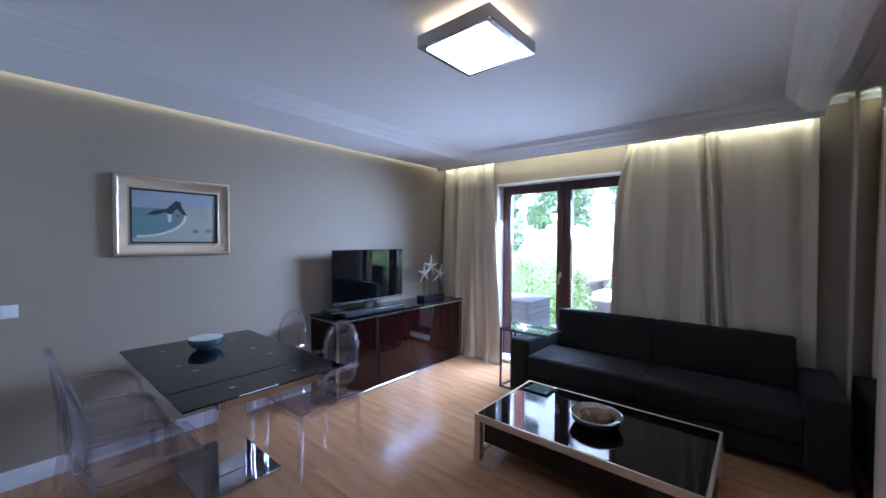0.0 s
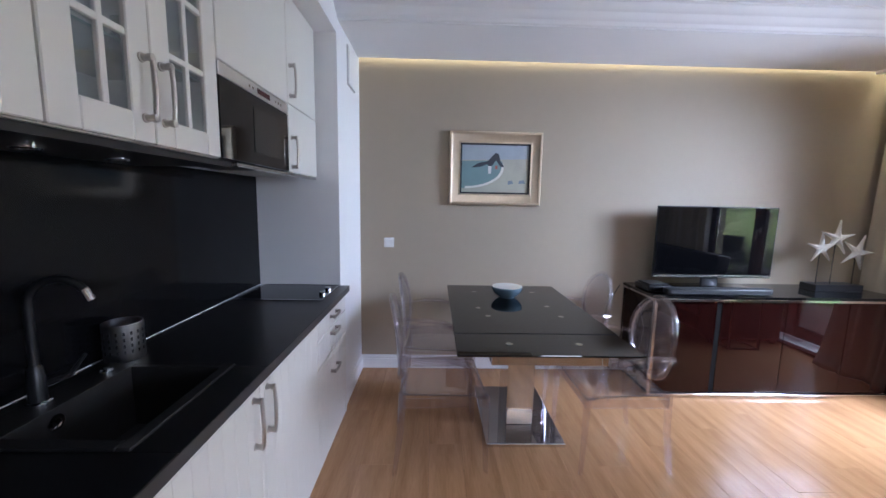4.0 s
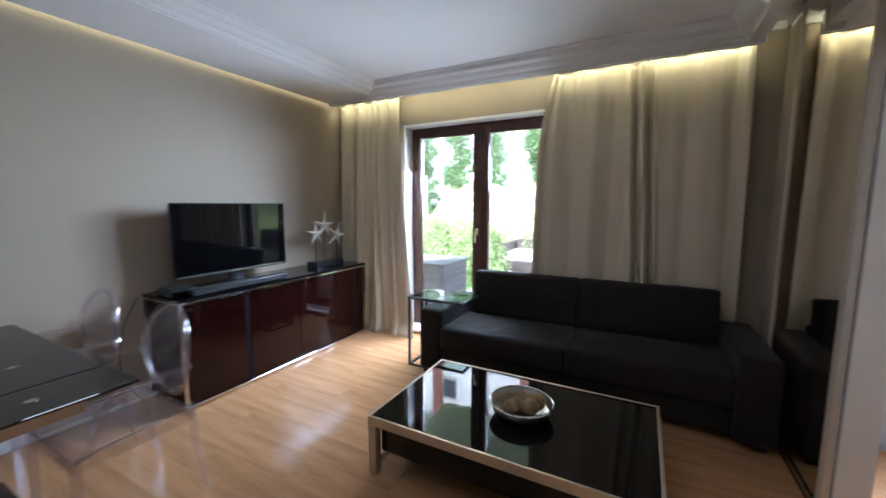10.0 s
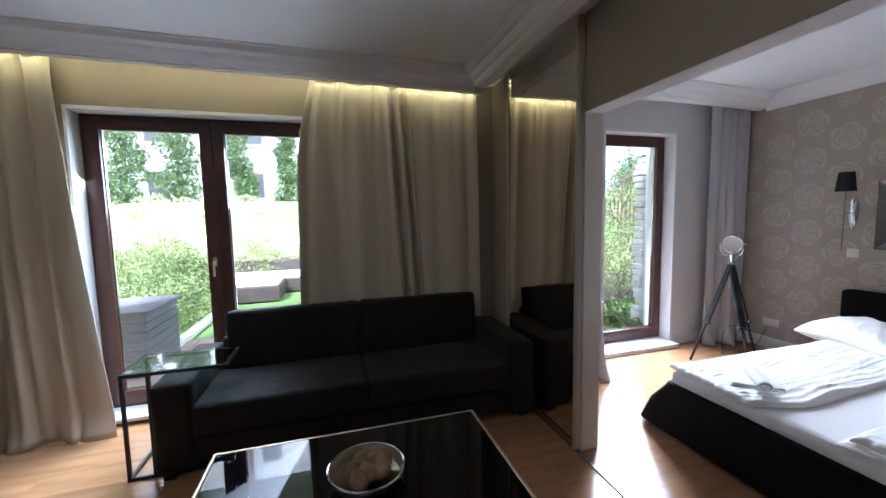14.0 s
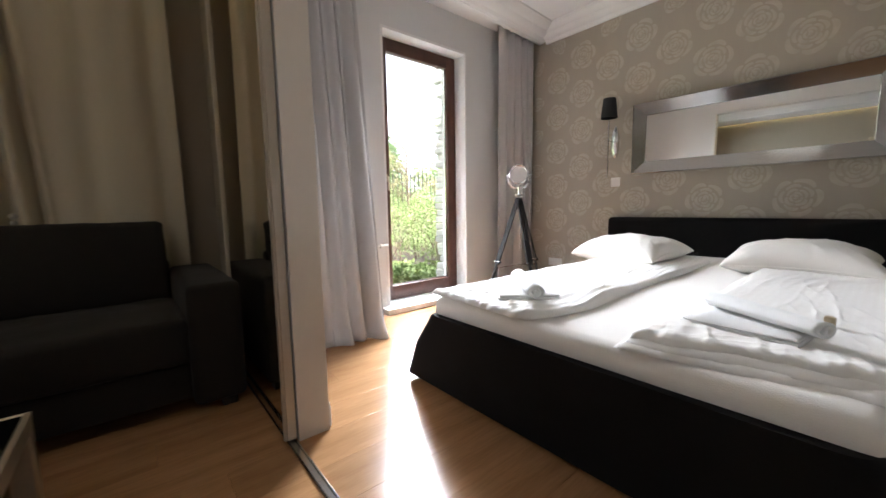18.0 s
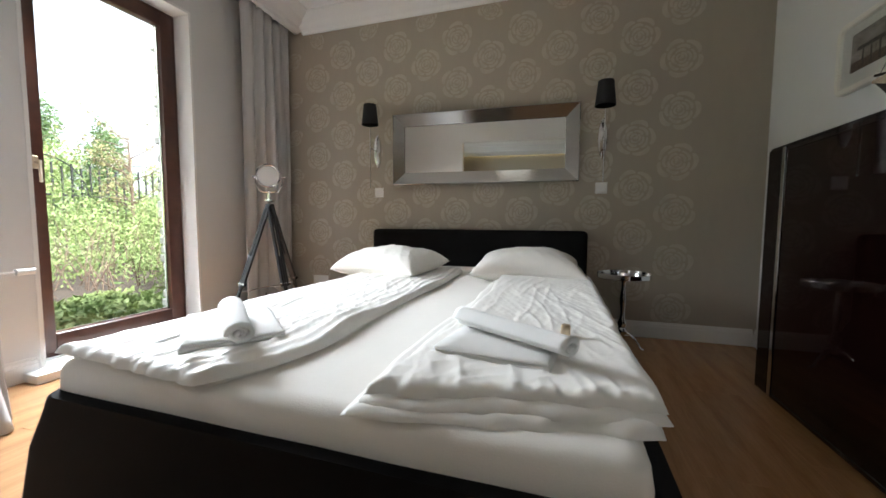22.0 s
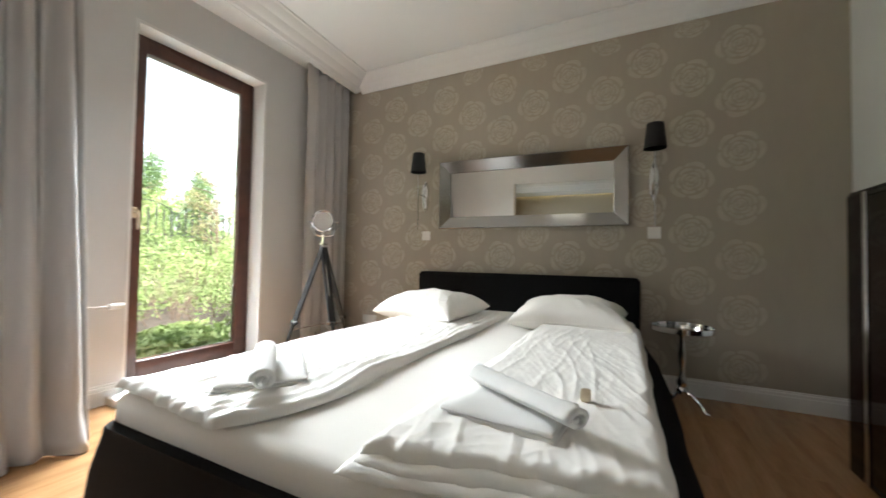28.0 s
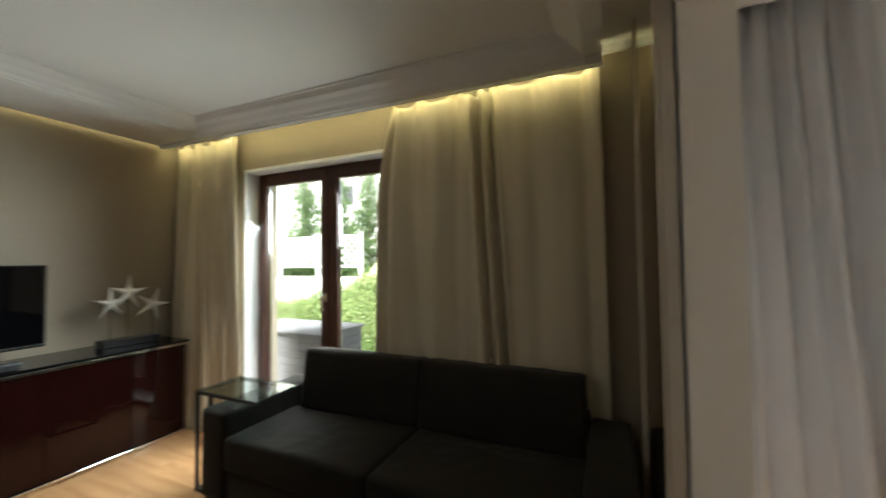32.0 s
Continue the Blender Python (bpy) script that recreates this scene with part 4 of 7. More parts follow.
part("drawer_box", Bag().box(CX0 + 0.05, CY0 + 0.05, 0.12, CX1 - 0.05, CY1 - 0.05, CZ - 0.052, 0.004), "blackglass", ct, "black drawer box")
for x in (CX0, CX1 - 0.05):
    for y in (CY0, CY1 - 0.05):
        part("leg", Bag().box(x, y, 0, x + 0.05, y + 0.05, CZ - 0.050, 0.003), "champagne", ct)
for x in (CX0 + 0.01, CX1 - 0.03):
    part("stretcher", Bag().box(x, CY0 + 0.05, 0.03, x + 0.02, CY1 - 0.05, 0.05), "alu", ct)
gb = thing("glass_bowl", (2.735, -1.80, CZ), "round metal-rimmed glass bowl of dried pods", "bowl")
part("shell", Bag().lathe(((0.095, 0), (0.10, 0.004), (0.152, 0.034), (0.167, 0.064), (0.170, 0.074), (0.163, 0.074), (0.156, 0.063), (0.142, 0.036), (0.090, 0.012), (0.001, 0.010)), 2.735, -1.80, CZ, 40), "nickel", gb, "smoky metal bowl")
part("rim", Bag().tube([(2.735 + 0.166 * math.cos(2 * math.pi * i / 40), -1.80 + 0.166 * math.sin(2 * math.pi * i / 40), CZ + 0.075) for i in range(40)], 0.006, 8, closed=True), "chrome", gb)
M["pod"] = mat("dried_pods", (0.34, 0.225, 0.11), 0.85, col2=(0.15, 0.09, 0.04), scale=30, bump=0.9, bscale=70, rand=0.2)
for i in range(9):
    a, r = i * 2.4, 0.085 * math.sqrt(i / 9)
    b = Bag().lathe([(0.048 * math.sin(t * math.pi / 8) * (1 + 0.06 * math.sin(7 * t + i)), -0.042 * math.cos(t * math.pi / 8)) for t in range(1, 8)], 2.735 + r * math.cos(a), -1.80 + r * math.sin(a), CZ + 0.054 + 0.010 * (i % 3), 14)
    part("dried_pod", b, "pod", gb, "", 60)

# side table over the sofa arm
st = thing("side_table", (1.70, -0.76, 0), "glass side table on a thin black metal frame", "side table")
SX0, SX1, SY0, SY1, SZ = 1.432, 1.985, -0.925, -0.598, 0.645
b = Bag()
t = 0.018
for y in (SY0, SY1 - t):
    b.box(SX0, y, 0, SX0 + t, y + t, SZ - 0.008).box(SX0 + t, y, 0.0, SX0 + 0.42, y + t, t).box(SX0 + t, y, SZ - 0.008 - t, SX1, y + t, SZ - 0.008)
b.box(SX0, SY0 + t, 0, SX0 + t, SY1 - t, t).box(SX0, SY0 + t, SZ - 0.008 - t, SX0 + t, SY1 - t, SZ - 0.008).box(SX1 - t, SY0 + t, SZ - 0.008 - t, SX1, SY1 - t, SZ - 0.008).box(SX0 + 0.13, SY0, 0, SX0 + 0.13 + t, SY0 + t, SZ - 0.026)
part("frame", b, "blackmetal", st, "", 0)
part("glass_top", Bag().box(SX0 - 0.002, SY0 - 0.002, SZ - 0.008, SX1 + 0.002, SY1 + 0.002, SZ, 0.001), "thinglass", st, "clear glass top")


# curtains: heavy sheets in folds, wavier towards the floor
def curtain(name, x0, x1, y, z0, z1, folds, depth, material, label, seed, spread=0.0, lean=0.0, deep=(), nu=240, fall=0.0, hooks=6, sag=0.03, kick=0.0, drawn=0.0):
    """A hanging curtain: even soft folds, deep ones where deep = (top, bottom, width, depth) says, and a top that sags between hooks."""
    rng = random.Random(seed)
    ph = [rng.uniform(0, 6.28) for _ in range(6)]

    def fn(u, v):
        k = 1 - v
        a = u * folds * 2 * math.pi + ph[0] + 1.1 * math.sin(u * 6 + ph[1]) + 0.5 * k * math.sin(2 * u * 6.28 + ph[2])
        amp = depth * (0.50 + 0.50 * k) * (0.62 + 0.38 * math.sin(u * 9 + ph[3]))
        wave = math.sin(a) + 0.30 * math.sin(2 * a + ph[4]) + 0.12 * math.sin(3.3 * a)
        x = x0 + (x1 - x0) * u + 0.45 * depth * math.cos(a) * (0.4 + 0.6 * k) + lean * k * k + spread * (u - 0.5) * k + kick * u ** 3 * k ** 1.3 + drawn * (1 - u) ** 4 * max(0, (v - 0.72) / 0.28) ** 1.5
        dy = amp * wave + 0.008 * noise.noise(Vector((x * 4, v * 3.0, seed))) + 0.004 * noise.noise(Vector((x * 11, v * 5.0, seed + 3)))
        for ta, tb, w, d in deep:
            c = ta + (tb - ta) * k
            dy += d * (math.exp(-((u - c) / w) ** 2) - 0.45 * math.exp(-((u - c - 2.1 * w) / w) ** 2) - 0.45 * math.exp(-((u - c + 2.1 * w) / w) ** 2))
        pin = abs(math.sin(math.pi * u * hooks))
        top = max(0, (v - 0.93) / 0.07)
        dy *= 1 - 0.35 * top
        dy -= 0.020 * pin * top ** 2 + 0.012 * pin ** 2 * max(0, (v - 0.78) / 0.22)
        dy += 0.022 * math.exp(-(pin / 0.16) ** 2) * math.exp(-(1 - v) * 16) - 0.010 * math.exp(-((pin - 0.42) / 0.14) ** 2) * math.exp(-(1 - v) * 9)
        z = z0 + (z1 - z0) * v - sag * pin ** 1.3 * top ** 1.5
        if v < 0.06:
            dy -= (0.06 - v) * 1.0 * (0.5 + 0.5 * math.sin(a * 0.5 + ph[5]))
        return (x, y + fall * k + dy, z)
    c = thing(name, ((x0 + x1) / 2, y, z0), label, "curtain", "curtains at the windows")
    o = part("cloth", Bag().sheet(fn, nu, 56), material, c, "", 80)
    m = o.modifiers.new("thick", "SOLIDIFY")
    m.thickness, m.offset = 0.004, 0
    for i in range(hooks + 1):
        x = x0 + (x1 - x0) * i / hooks
        part("curtain_hook", Bag().tube([(x, y, z1 - 0.004), (x, y, z1 + 0.02)], 0.003, 5), "plastic", c)
    return c


curtain("curtain", 0.06, 0.885, -0.225, 0.006, 2.612, 4.6, 0.044, "curtain", "grey-beige curtain gathered at the corner beside the terrace door", 3, 0.07, 0.045, ((0.30, 0.24, 0.035, 0.045), (0.54, 0.48, 0.04, 0.055), (0.80, 0.72, 0.035, 0.045)), hooks=5, sag=0.045, fall=-0.085, kick=0.14)
wide = curtain("curtain", 2.395, 3.90, -0.215, 0.006, 2.600, 4.5, 0.025, "curtain", "wide grey-beige curtain drawn behind the sofa", 8, 0.08, -0.02, ((0.50, 0.585, 0.013, 0.075), (0.555, 0.645, 0.011, 0.062), (0.045, 0.05, 0.020, 0.035), (0.13, 0.30, 0.035, 0.016), (0.93, 0.95, 0.025, 0.03), (0.74, 0.78, 0.03, 0.02)), hooks=5, sag=0.055, drawn=0.12)
curtain("curtain", 4.33, 4.985, -0.36, 0.006, 2.655, 6.2, 0.060, "curtain2", "light grey bedroom curtain beside the partition", 12, 0.08, 0.0, ((0.45, 0.50, 0.03, 0.03), (0.83, 0.80, 0.03, 0.04)), fall=-0.25, hooks=6)
curtain("curtain", 6.57, 7.115, -0.285, 0.006, 2.655, 4.6, 0.062, "curtain2", "light grey bedroom curtain in the corner", 21, 0.03, -0.02, ((0.30, 0.33, 0.03, 0.045), (0.66, 0.64, 0.03, 0.045), (0.90, 0.90, 0.03, 0.03)), hooks=5, sag=0.05)
part("tieback", Bag().lathe([(0.016 * math.sin(math.pi * i / 8), -0.016 * math.cos(math.pi * i / 8)) for i in range(1, 8)], 3.245, -0.262, 0.875, 14).lathe(((0.010, 0), (0.014, 0.006), (0.010, 0.020)), 3.245, -0.262, 0.835, 12), "nickel", wide, "small metal tie-back")
for n, a, b2, y in (("curtain_rail", 0.05, 4.05, -0.215), ("curtain_rail", 4.22, 7.13, -0.295)):
    setting("curtain_rail", Bag().box(a, y - 0.014, 2.645 if a < 1 else 2.658, b2, y + 0.014, 2.692, 0.003), "white", "white curtain rail in the ceiling slot", category="rail")

# ceiling lamps: a square box with a glowing underside and light behind it
def ceiling_lamp(x, y, z, half, label, glass_mat="lamp_glow"):
    c = thing("ceiling_lamp", (x, y, z), label, "ceiling lamp")
    f = Bag()
    h, d = half, 0.035
    for a in ((-h, -h, h, -h + d), (-h, h - d, h, h), (-h, -h + d, -h + d, h - d), (h - d, -h + d, h, h - d)):
        f.box(x + a[0], y + a[1], z - 0.12, x + a[2], y + a[3], z - 0.055, 0.003)
    part("frame", f, "alu", c, "grey square frame", 0)
    part("diffuser", Bag().box(x - h + d, y - h + d, z - 0.128, x + h - d, y + h - d, z - 0.112, 0.004), glass_mat, c, "glowing white diffuser")
    part("back_light", Bag().box(x - h + 0.02, y - h + 0.02, z - 0.054, x + h - 0.02, y + h - 0.02, z - 0.046), "halo", c, "warm light at the back")
    part("ceiling_plate", Bag().box(x - 0.12, y - 0.12, z - 0.046, x + 0.12, y + 0.12, z), "white", c)


ceiling_lamp(2.41, -2.765, CEIL, 0.222, "square ceiling lamp with a warm halo, switched on", "lamp_bright")
ceiling_lamp(5.68, -2.30, 2.70, 0.235, "square bedroom ceiling lamp, switched on")

# ---------------------------------------------------------------- kitchen
FY, UY = -4.585, -4.747        # fronts of the base and the wall units
CT0, CT1 = 0.862, 0.90         # worktop
top = thing("worktop", (1.8, -4.86, CT0), "black laminate kitchen worktop with a straight front edge", "worktop")
b = Bag()
b.box(KX + 0.002, KY + 0.002, CT0, 1.955, -4.557, CT1, 0.002).box(2.395, KY + 0.002, CT0, HX - 0.002, -4.557, CT1, 0.002)
b.box(1.955, KY + 0.002, CT0, 2.395, -5.085, CT1).box(1.955, -4.67, CT0, 2.395, -4.557, CT1)
part("slab", b, "counter", top)
M["edge"] = mat("grey_edge_band", (0.045, 0.043, 0.043), 0.45, var=0.15, scale=6)
part("edge_band", Bag().box(KX + 0.004, -4.557, CT0 + 0.001, HX - 0.004, -4.5555, CT1 - 0.002), "edge", top, "thin grey edge band")
part("seal", Bag().box(KX + 0.002, KY + 0.002, CT1, HX - 0.002, KY + 0.010, CT1 + 0.003), "plastic", top, "thin pale joint strip at the wall")
setting("backsplash", Bag().box(KX + 0.002, KY, CT1 + 0.003, HX - 0.002, KY + 0.006, 1.608), "splash", "glossy black splashback panel", category="splashback")


def base_unit(x0, x1, fronts, label, height=CT0 - 0.001):
    u = thing("base_cabinet", ((x0 + x1) / 2, -4.87, 0), label, "kitchen cabinet", "kitchen base cabinets")
    part("body", Bag().box(x0, KY + 0.01, 0.10, x1, FY - 0.019, height), "kitchen", u)
    part("plinth", Bag().box(x0, -4.70, 0.0, x1, FY - 0.006, 0.098), "kitchen", u, "ivory plinth")
    for z0, z1, hx, hz, up in fronts:
        g = Bag().box(x0 + 0.002, FY - 0.018, z0, x1 - 0.002, FY, z1, 0.003)
        d = part("door" if up else "drawer_front", g, "kitchen", u)
        k = max(3, int((x1 - x0) / 0.075))
        for i in range(k):
            a = x0 + 0.03 + (x1 - x0 - 0.06) * i / k
            c = x0 + 0.03 + (x1 - x0 - 0.06) * (i + 1) / k
            part("board", Bag().box(a + 0.0005, FY, z0 + 0.03, c - 0.0005, FY + 0.0016, z1 - 0.03, 0.0009), "kitchen", d, "", 0)
        if hz:
            handle_bar(d, hx, FY, hz, 0.165 if up else 0.115, up)


base_unit(0.72, 1.32, ((0.735, 0.856, 1.02, 0.80, False), (0.585, 0.731, 1.02, 0.70, False), (0.10, 0.581, 1.02, 0.47, False)), "ivory drawer cabinet with bow handles")
base_unit(1.32, 1.955, ((0.10, 0.856, 1.905, 0.72, True),), "ivory base cabinet with a grooved door", 0.70)
base_unit(1.955, 2.56, ((0.10, 0.856, 2.005, 0.72, True),), "ivory sink cabinet with a grooved door", 0.70)
base_unit(2.56, HX - 0.004, ((0.10, 0.856, 2.62, 0.72, True),), "ivory end cabinet with a grooved door")
solo("filler_panel", Bag().box(KX + 0.001, FY - 0.02, 0.0, 0.719, FY - 0.002, CT0 - 0.001), "kitchen", "narrow ivory filler panel at the wall", "panel")

hob = thing("hob", (0.92, -4.79, CT1), "small black glass hob with a steel rim and two knobs", "hob")
part("glass", Bag().box(0.724, -5.10, CT1, 1.106, -4.624, CT1 + 0.006, 0.001), "blackglass", hob)
part("rim", Bag().box(0.718, -5.106, CT1, 0.724, -4.618, CT1 + 0.008).box(1.106, -5.106, CT1, 1.114, -4.618, CT1 + 0.008).box(0.724, -5.106, CT1, 1.106, -5.10, CT1 + 0.008).box(0.724, -4.624, CT1, 1.106, -4.618, CT1 + 0.008), "chrome", hob, "steel rim")
for x in (0.86, 0.98):
    part("knob", Bag().lathe(((0.019, 0), (0.019, 0.016), (0.016, 0.019)), x, -4.655, CT1 + 0.006, 20), "chrome", hob, "round steel knob")

sink = thing("sink", (2.175, -4.88, CT1), "black granite sink with a raised rim", "sink")
SXa, SXb, SYa, SYb = 1.95, 2.40, -5.09, -4.665
b = Bag()
for a in ((SXa, SYa, SXb, SYa + 0.10), (SXa, SYb - 0.035, SXb, SYb), (SXa, SYa + 0.10, SXa + 0.035, SYb - 0.035), (SXb - 0.035, SYa + 0.10, SXb, SYb - 0.035)):
    b.box(a[0], a[1], CT1 + 0.0005, a[2], a[3], CT1 + 0.010, 0.003)
part("rim", b, "sink", sink)
b = Bag()
x0, x1, y0, y1, z0, z1 = SXa + 0.035, SXb - 0.035, SYa + 0.10, SYb - 0.035, 0.72, CT1 + 0.009
q = 0.02
b.add([(x0, y0, z1), (x1, y0, z1), (x1, y1, z1), (x0, y1, z1), (x0 + q, y0 + q, z0), (x1 - q, y0 + q, z0), (x1 - q, y1 - q, z0), (x0 + q, y1 - q, z0)], [(0, 1, 5, 4), (1, 2, 6, 5), (2, 3, 7, 6), (3, 0, 4, 7), (4, 5, 6, 7)])
part("basin", b, "sink", sink)
part("overflow", Bag().lathe(((0.022, 0), (0.022, 0.003), (0.014, 0.004), (0.012, 0.001)), 0, 0, 0, 20, Matrix.Translation((2.243, y0 + 0.0055, 0.874)) @ Matrix.Rotation(radians(-90), 4, "X")), "chrome", sink, "round chrome overflow")
part("drain", Bag().lathe(((0.04, 0), (0.04, 0.004), (0.03, 0.005)), 2.17, -4.84, z0, 24), "chrome", sink)
part("pop_up_knob", Bag().lathe(((0.018, 0), (0.018, 0.010), (0.012, 0.016)), 2.03, -5.03, CT1 + 0.010, 18), "chrome", sink, "small chrome knob")
tap = thing("kitchen_tap", (2.212, -5.055, CT1 + 0.01), "black swan-neck kitchen tap with a chrome tip", "tap")
part("base_ring", Bag().lathe(((0.028, 0), (0.028, 0.006), (0.024, 0.010)), 2.212, -5.055, CT1 + 0.010, 24), "chrome", tap)
part("body", Bag().lathe(((0.020, 0), (0.020, 0.05), (0.017, 0.09), (0.011, 0.10)), 2.212, -5.055, CT1 + 0.018, 20), "blackplastic", tap)
neck = [(2.212, -5.055, CT1 + 0.11), (2.212, -5.055, CT1 + 0.28)] + [(2.212 - 0.012 * (1 - math.cos(a)), -5.055 + 0.072 * (1 - math.cos(a)), CT1 + 0.28 + 0.072 * math.sin(a)) for a in [i * math.pi / 10 for i in range(1, 9)]]
part("neck", Bag().tube(neck, 0.0105, 12), "blackplastic", tap)
e = Vector(neck[-1])
part("aerator", Bag().tube([e, e + Vector((-0.003, 0.012, -0.03))], 0.0115, 14), "chrome", tap, "chrome aerator")
part("lever", Bag().tube([(2.202, -5.045, CT1 + 0.06), (2.177, -5.0, CT1 + 0.075), (2.162, -4.965, CT1 + 0.13)], [0.010, 0.007, 0.005], 8), "blackplastic", tap)
cup = thing("cutlery_holder", (1.885, -5.088, CT1), "perforated brushed steel cutlery holder", "cutlery holder")
part("shell", Bag().lathe(((0.058, 0), (0.06, 0.004), (0.06, 0.130), (0.058, 0.132), (0.056, 0.130), (0.056, 0.006), (0.001, 0.005)), 1.885, -5.088, CT1, 40), "holder", cup)
for row in range(4):
    for i in range(18):
        a = 2 * math.pi * i / 18
        m = Matrix.Translation((1.885 + 0.0601 * math.cos(a), -5.088 + 0.0601 * math.sin(a), CT1 + 0.035 + 0.022 * row)) @ Matrix.Rotation(a, 4, "Z")
        part("hole", Bag().box(-0.0008, -0.003, -0.006, 0.0006, 0.003, 0.006, 0, 1, m), "ink", cup, "", 0)


def wall_unit(x0, x1, label, z0=1.61, z1=2.498):
    u = thing("wall_cabinet", ((x0 + x1) / 2, -4.95, z0), label, "kitchen cabinet", "kitchen wall cabinets")
    return u


def plain_door(u, x0, x1, z0, z1, hx=None, hz=None, name="door"):
    d = part(name, Bag().box(x0 + 0.002, UY - 0.018, z0, x1 - 0.002, UY, z1, 0.003), "kitchen", u)
    if hz:
        handle_bar(d, hx, UY, hz, 0.15)
    return d


def closed_box(u, x0, x1, z0=1.61, z1=2.498):
    part("body", Bag().box(x0, KY + 0.007, z0, x1, UY - 0.02, z1), "kitchen", u)


u = wall_unit(0.735, 1.185, "tall ivory wall cabinet with two doors")
closed_box(u, 0.735, 1.185)
plain_door(u, 0.735, 1.185, 1.612, 1.955, 1.150, 1.715)
plain_door(u, 0.735, 1.185, 1.959, 2.496, 1.150, 2.075)
u = wall_unit(1.187, 1.815, "ivory cabinet over the built-in microwave")
part("body", Bag().box(1.187, KY + 0.007, 1.948, 1.815, UY - 0.02, 2.498).box(1.187, KY + 0.007, 1.61, 1.200, UY - 0.02, 1.948).box(1.802, KY + 0.007, 1.61, 1.815, UY - 0.02, 1.948), "kitchen", u)
plain_door(u, 1.187, 1.815, 1.950, 2.496)
mw = thing("microwave", (1.5, -4.94, 1.612), "built-in black glass microwave with a steel control strip", "microwave")
part("case", Bag().box(1.201, KY + 0.05, 1.612, 1.801, UY - 0.024, 1.946), "blackplastic", mw)
part("front_glass", Bag().box(1.192, UY - 0.022, 1.614, 1.810, UY - 0.001, 1.898, 0.002), "blackglass", mw, "black glass door")
part("control_strip", Bag().box(1.192, UY - 0.022, 1.899, 1.810, UY, 1.945, 0.002), "steel", mw, "steel control strip")
part("viewing_window", Bag().box(1.30, UY - 0.0012, 1.665, 1.56, UY + 0.0012, 1.85), "dimglass", mw, "dim viewing window")
part("display", Bag().box(1.40, UY - 0.001, 1.912, 1.52, UY + 0.0015, 1.933), mat("dim_red_display", (0.06, 0.01, 0.012), 0.1), mw)
for x in (1.56, 1.59, 1.34, 1.31, 1.28):
    part("button", Bag().lathe(((0.006, 0), (0.006, 0.003)), 0, 0, 0, 12, Matrix.Translation((x, UY - 0.001, 1.922)) @ Matrix.Rotation(radians(-90), 4, "X")), "chrome", mw)


def glass_unit(x0, x1, joint, label):
    u = wall_unit(x0, x1, label)
    z0, z1 = 1.61, 2.498
    part("body", Bag().box(x0, KY + 0.007, z0, x1, KY + 0.022, z1).box(x0, KY + 0.022, z0, x0 + 0.016, UY - 0.02, z1).box(x1 - 0.016, KY + 0.022, z0, x1, UY - 0.02, z1).box(x0 + 0.016, KY + 0.022, z0, x1 - 0.016, UY - 0.02, z0 + 0.016).box(x0 + 0.016, KY + 0.022, z1 - 0.016, x1 - 0.016, UY - 0.02, z1), "kitchen", u)
    for z in (1.86, 2.12, 2.34):
        part("glass_shelf", Bag().box(x0 + 0.018, KY + 0.03, z, x1 - 0.018, UY - 0.05, z + 0.006), "thinglass", u, "clear glass shelf")
        part("shelf_edge", Bag().box(x0 + 0.018, UY - 0.0498, z, x1 - 0.018, UY - 0.048, z + 0.006), "glassedge", u, "greenish shelf edge", 0)
    for a, c, side in ((x0, joint, 1), (joint, x1, -1)):
        f = Bag()
        s = 0.075
        f.box(a + 0.002, UY - 0.018, z0 + 0.002, a + s, UY, z1 - 0.002, 0.003).box(c - s, UY - 0.018, z0 + 0.002, c - 0.002, UY, z1 - 0.002, 0.003)
        f.box(a + s, UY - 0.018, z0 + 0.002, c - s, UY, z0 + s, 0.003).box(a + s, UY - 0.018, z1 - s, c - s, UY, z1 - 0.002, 0.003)
        d = part("door", f, "kitchen", u, "ivory glazed door")
        mb = Bag()
        mx = (a + c) / 2
        mb.box(mx - 0.009, UY - 0.016, z0 + s, mx + 0.009, UY - 0.003, z1 - s, 0.002)
        for i in range(1, 4):
            zz = z0 + s + (z1 - z0 - 2 * s) * i / 4
            mb.box(a + s, UY - 0.0158, zz - 0.009, c - s, UY - 0.0032, zz + 0.009, 0.002)
        part("muntin", mb, "kitchen", d, "ivory glazing bars")
        for i in range(4):
            for j in range(2):
                zz = z0 + s + (z1 - z0 - 2 * s) * i / 4
                xa, xb = ((a + s, mx), (mx, c - s))[j]
                p = part("pane", Bag().box(xa, UY - 0.014, zz, xb, UY - 0.011, zz + (z1 - z0 - 2 * s) / 4), "cabinetglass", d, "", 0)
                p.visible_shadow = False
        handle_bar(d, (c - 0.035) if side > 0 else (a + 0.035), UY, 1.75, 0.15)
    return u


glass_unit(1.817, 2.42, 2.128, "ivory wall cabinet with two glazed lattice doors")
glass_unit(2.422, HX - 0.004, 2.70, "ivory wall cabinet with glazed lattice doors")
solo("glass_jug", Bag().lathe(((0.035, 0), (0.045, 0.01), (0.048, 0.06), (0.036, 0.10), (0.040, 0.13), (0.037, 0.13), (0.033, 0.10), (0.045, 0.06), (0.042, 0.012), (0.001, 0.008)), 1.96, -4.93, 1.866, 20), "thinglass", "small clear glass jug on a cabinet shelf", "jug")
solo("stacked_glasses", Bag().lathe(((0.03, 0), (0.034, 0.09), (0.031, 0.09), (0.027, 0.004), (0.001, 0.003)), 2.27, -4.95, 1.866, 20), "thinglass", "clear drinking glass on a cabinet shelf", "glass")
lb = thing("light_pelmet", (2.4, -4.95, 1.58), "dark board under the wall cabinets with two spotlights", "light panel")
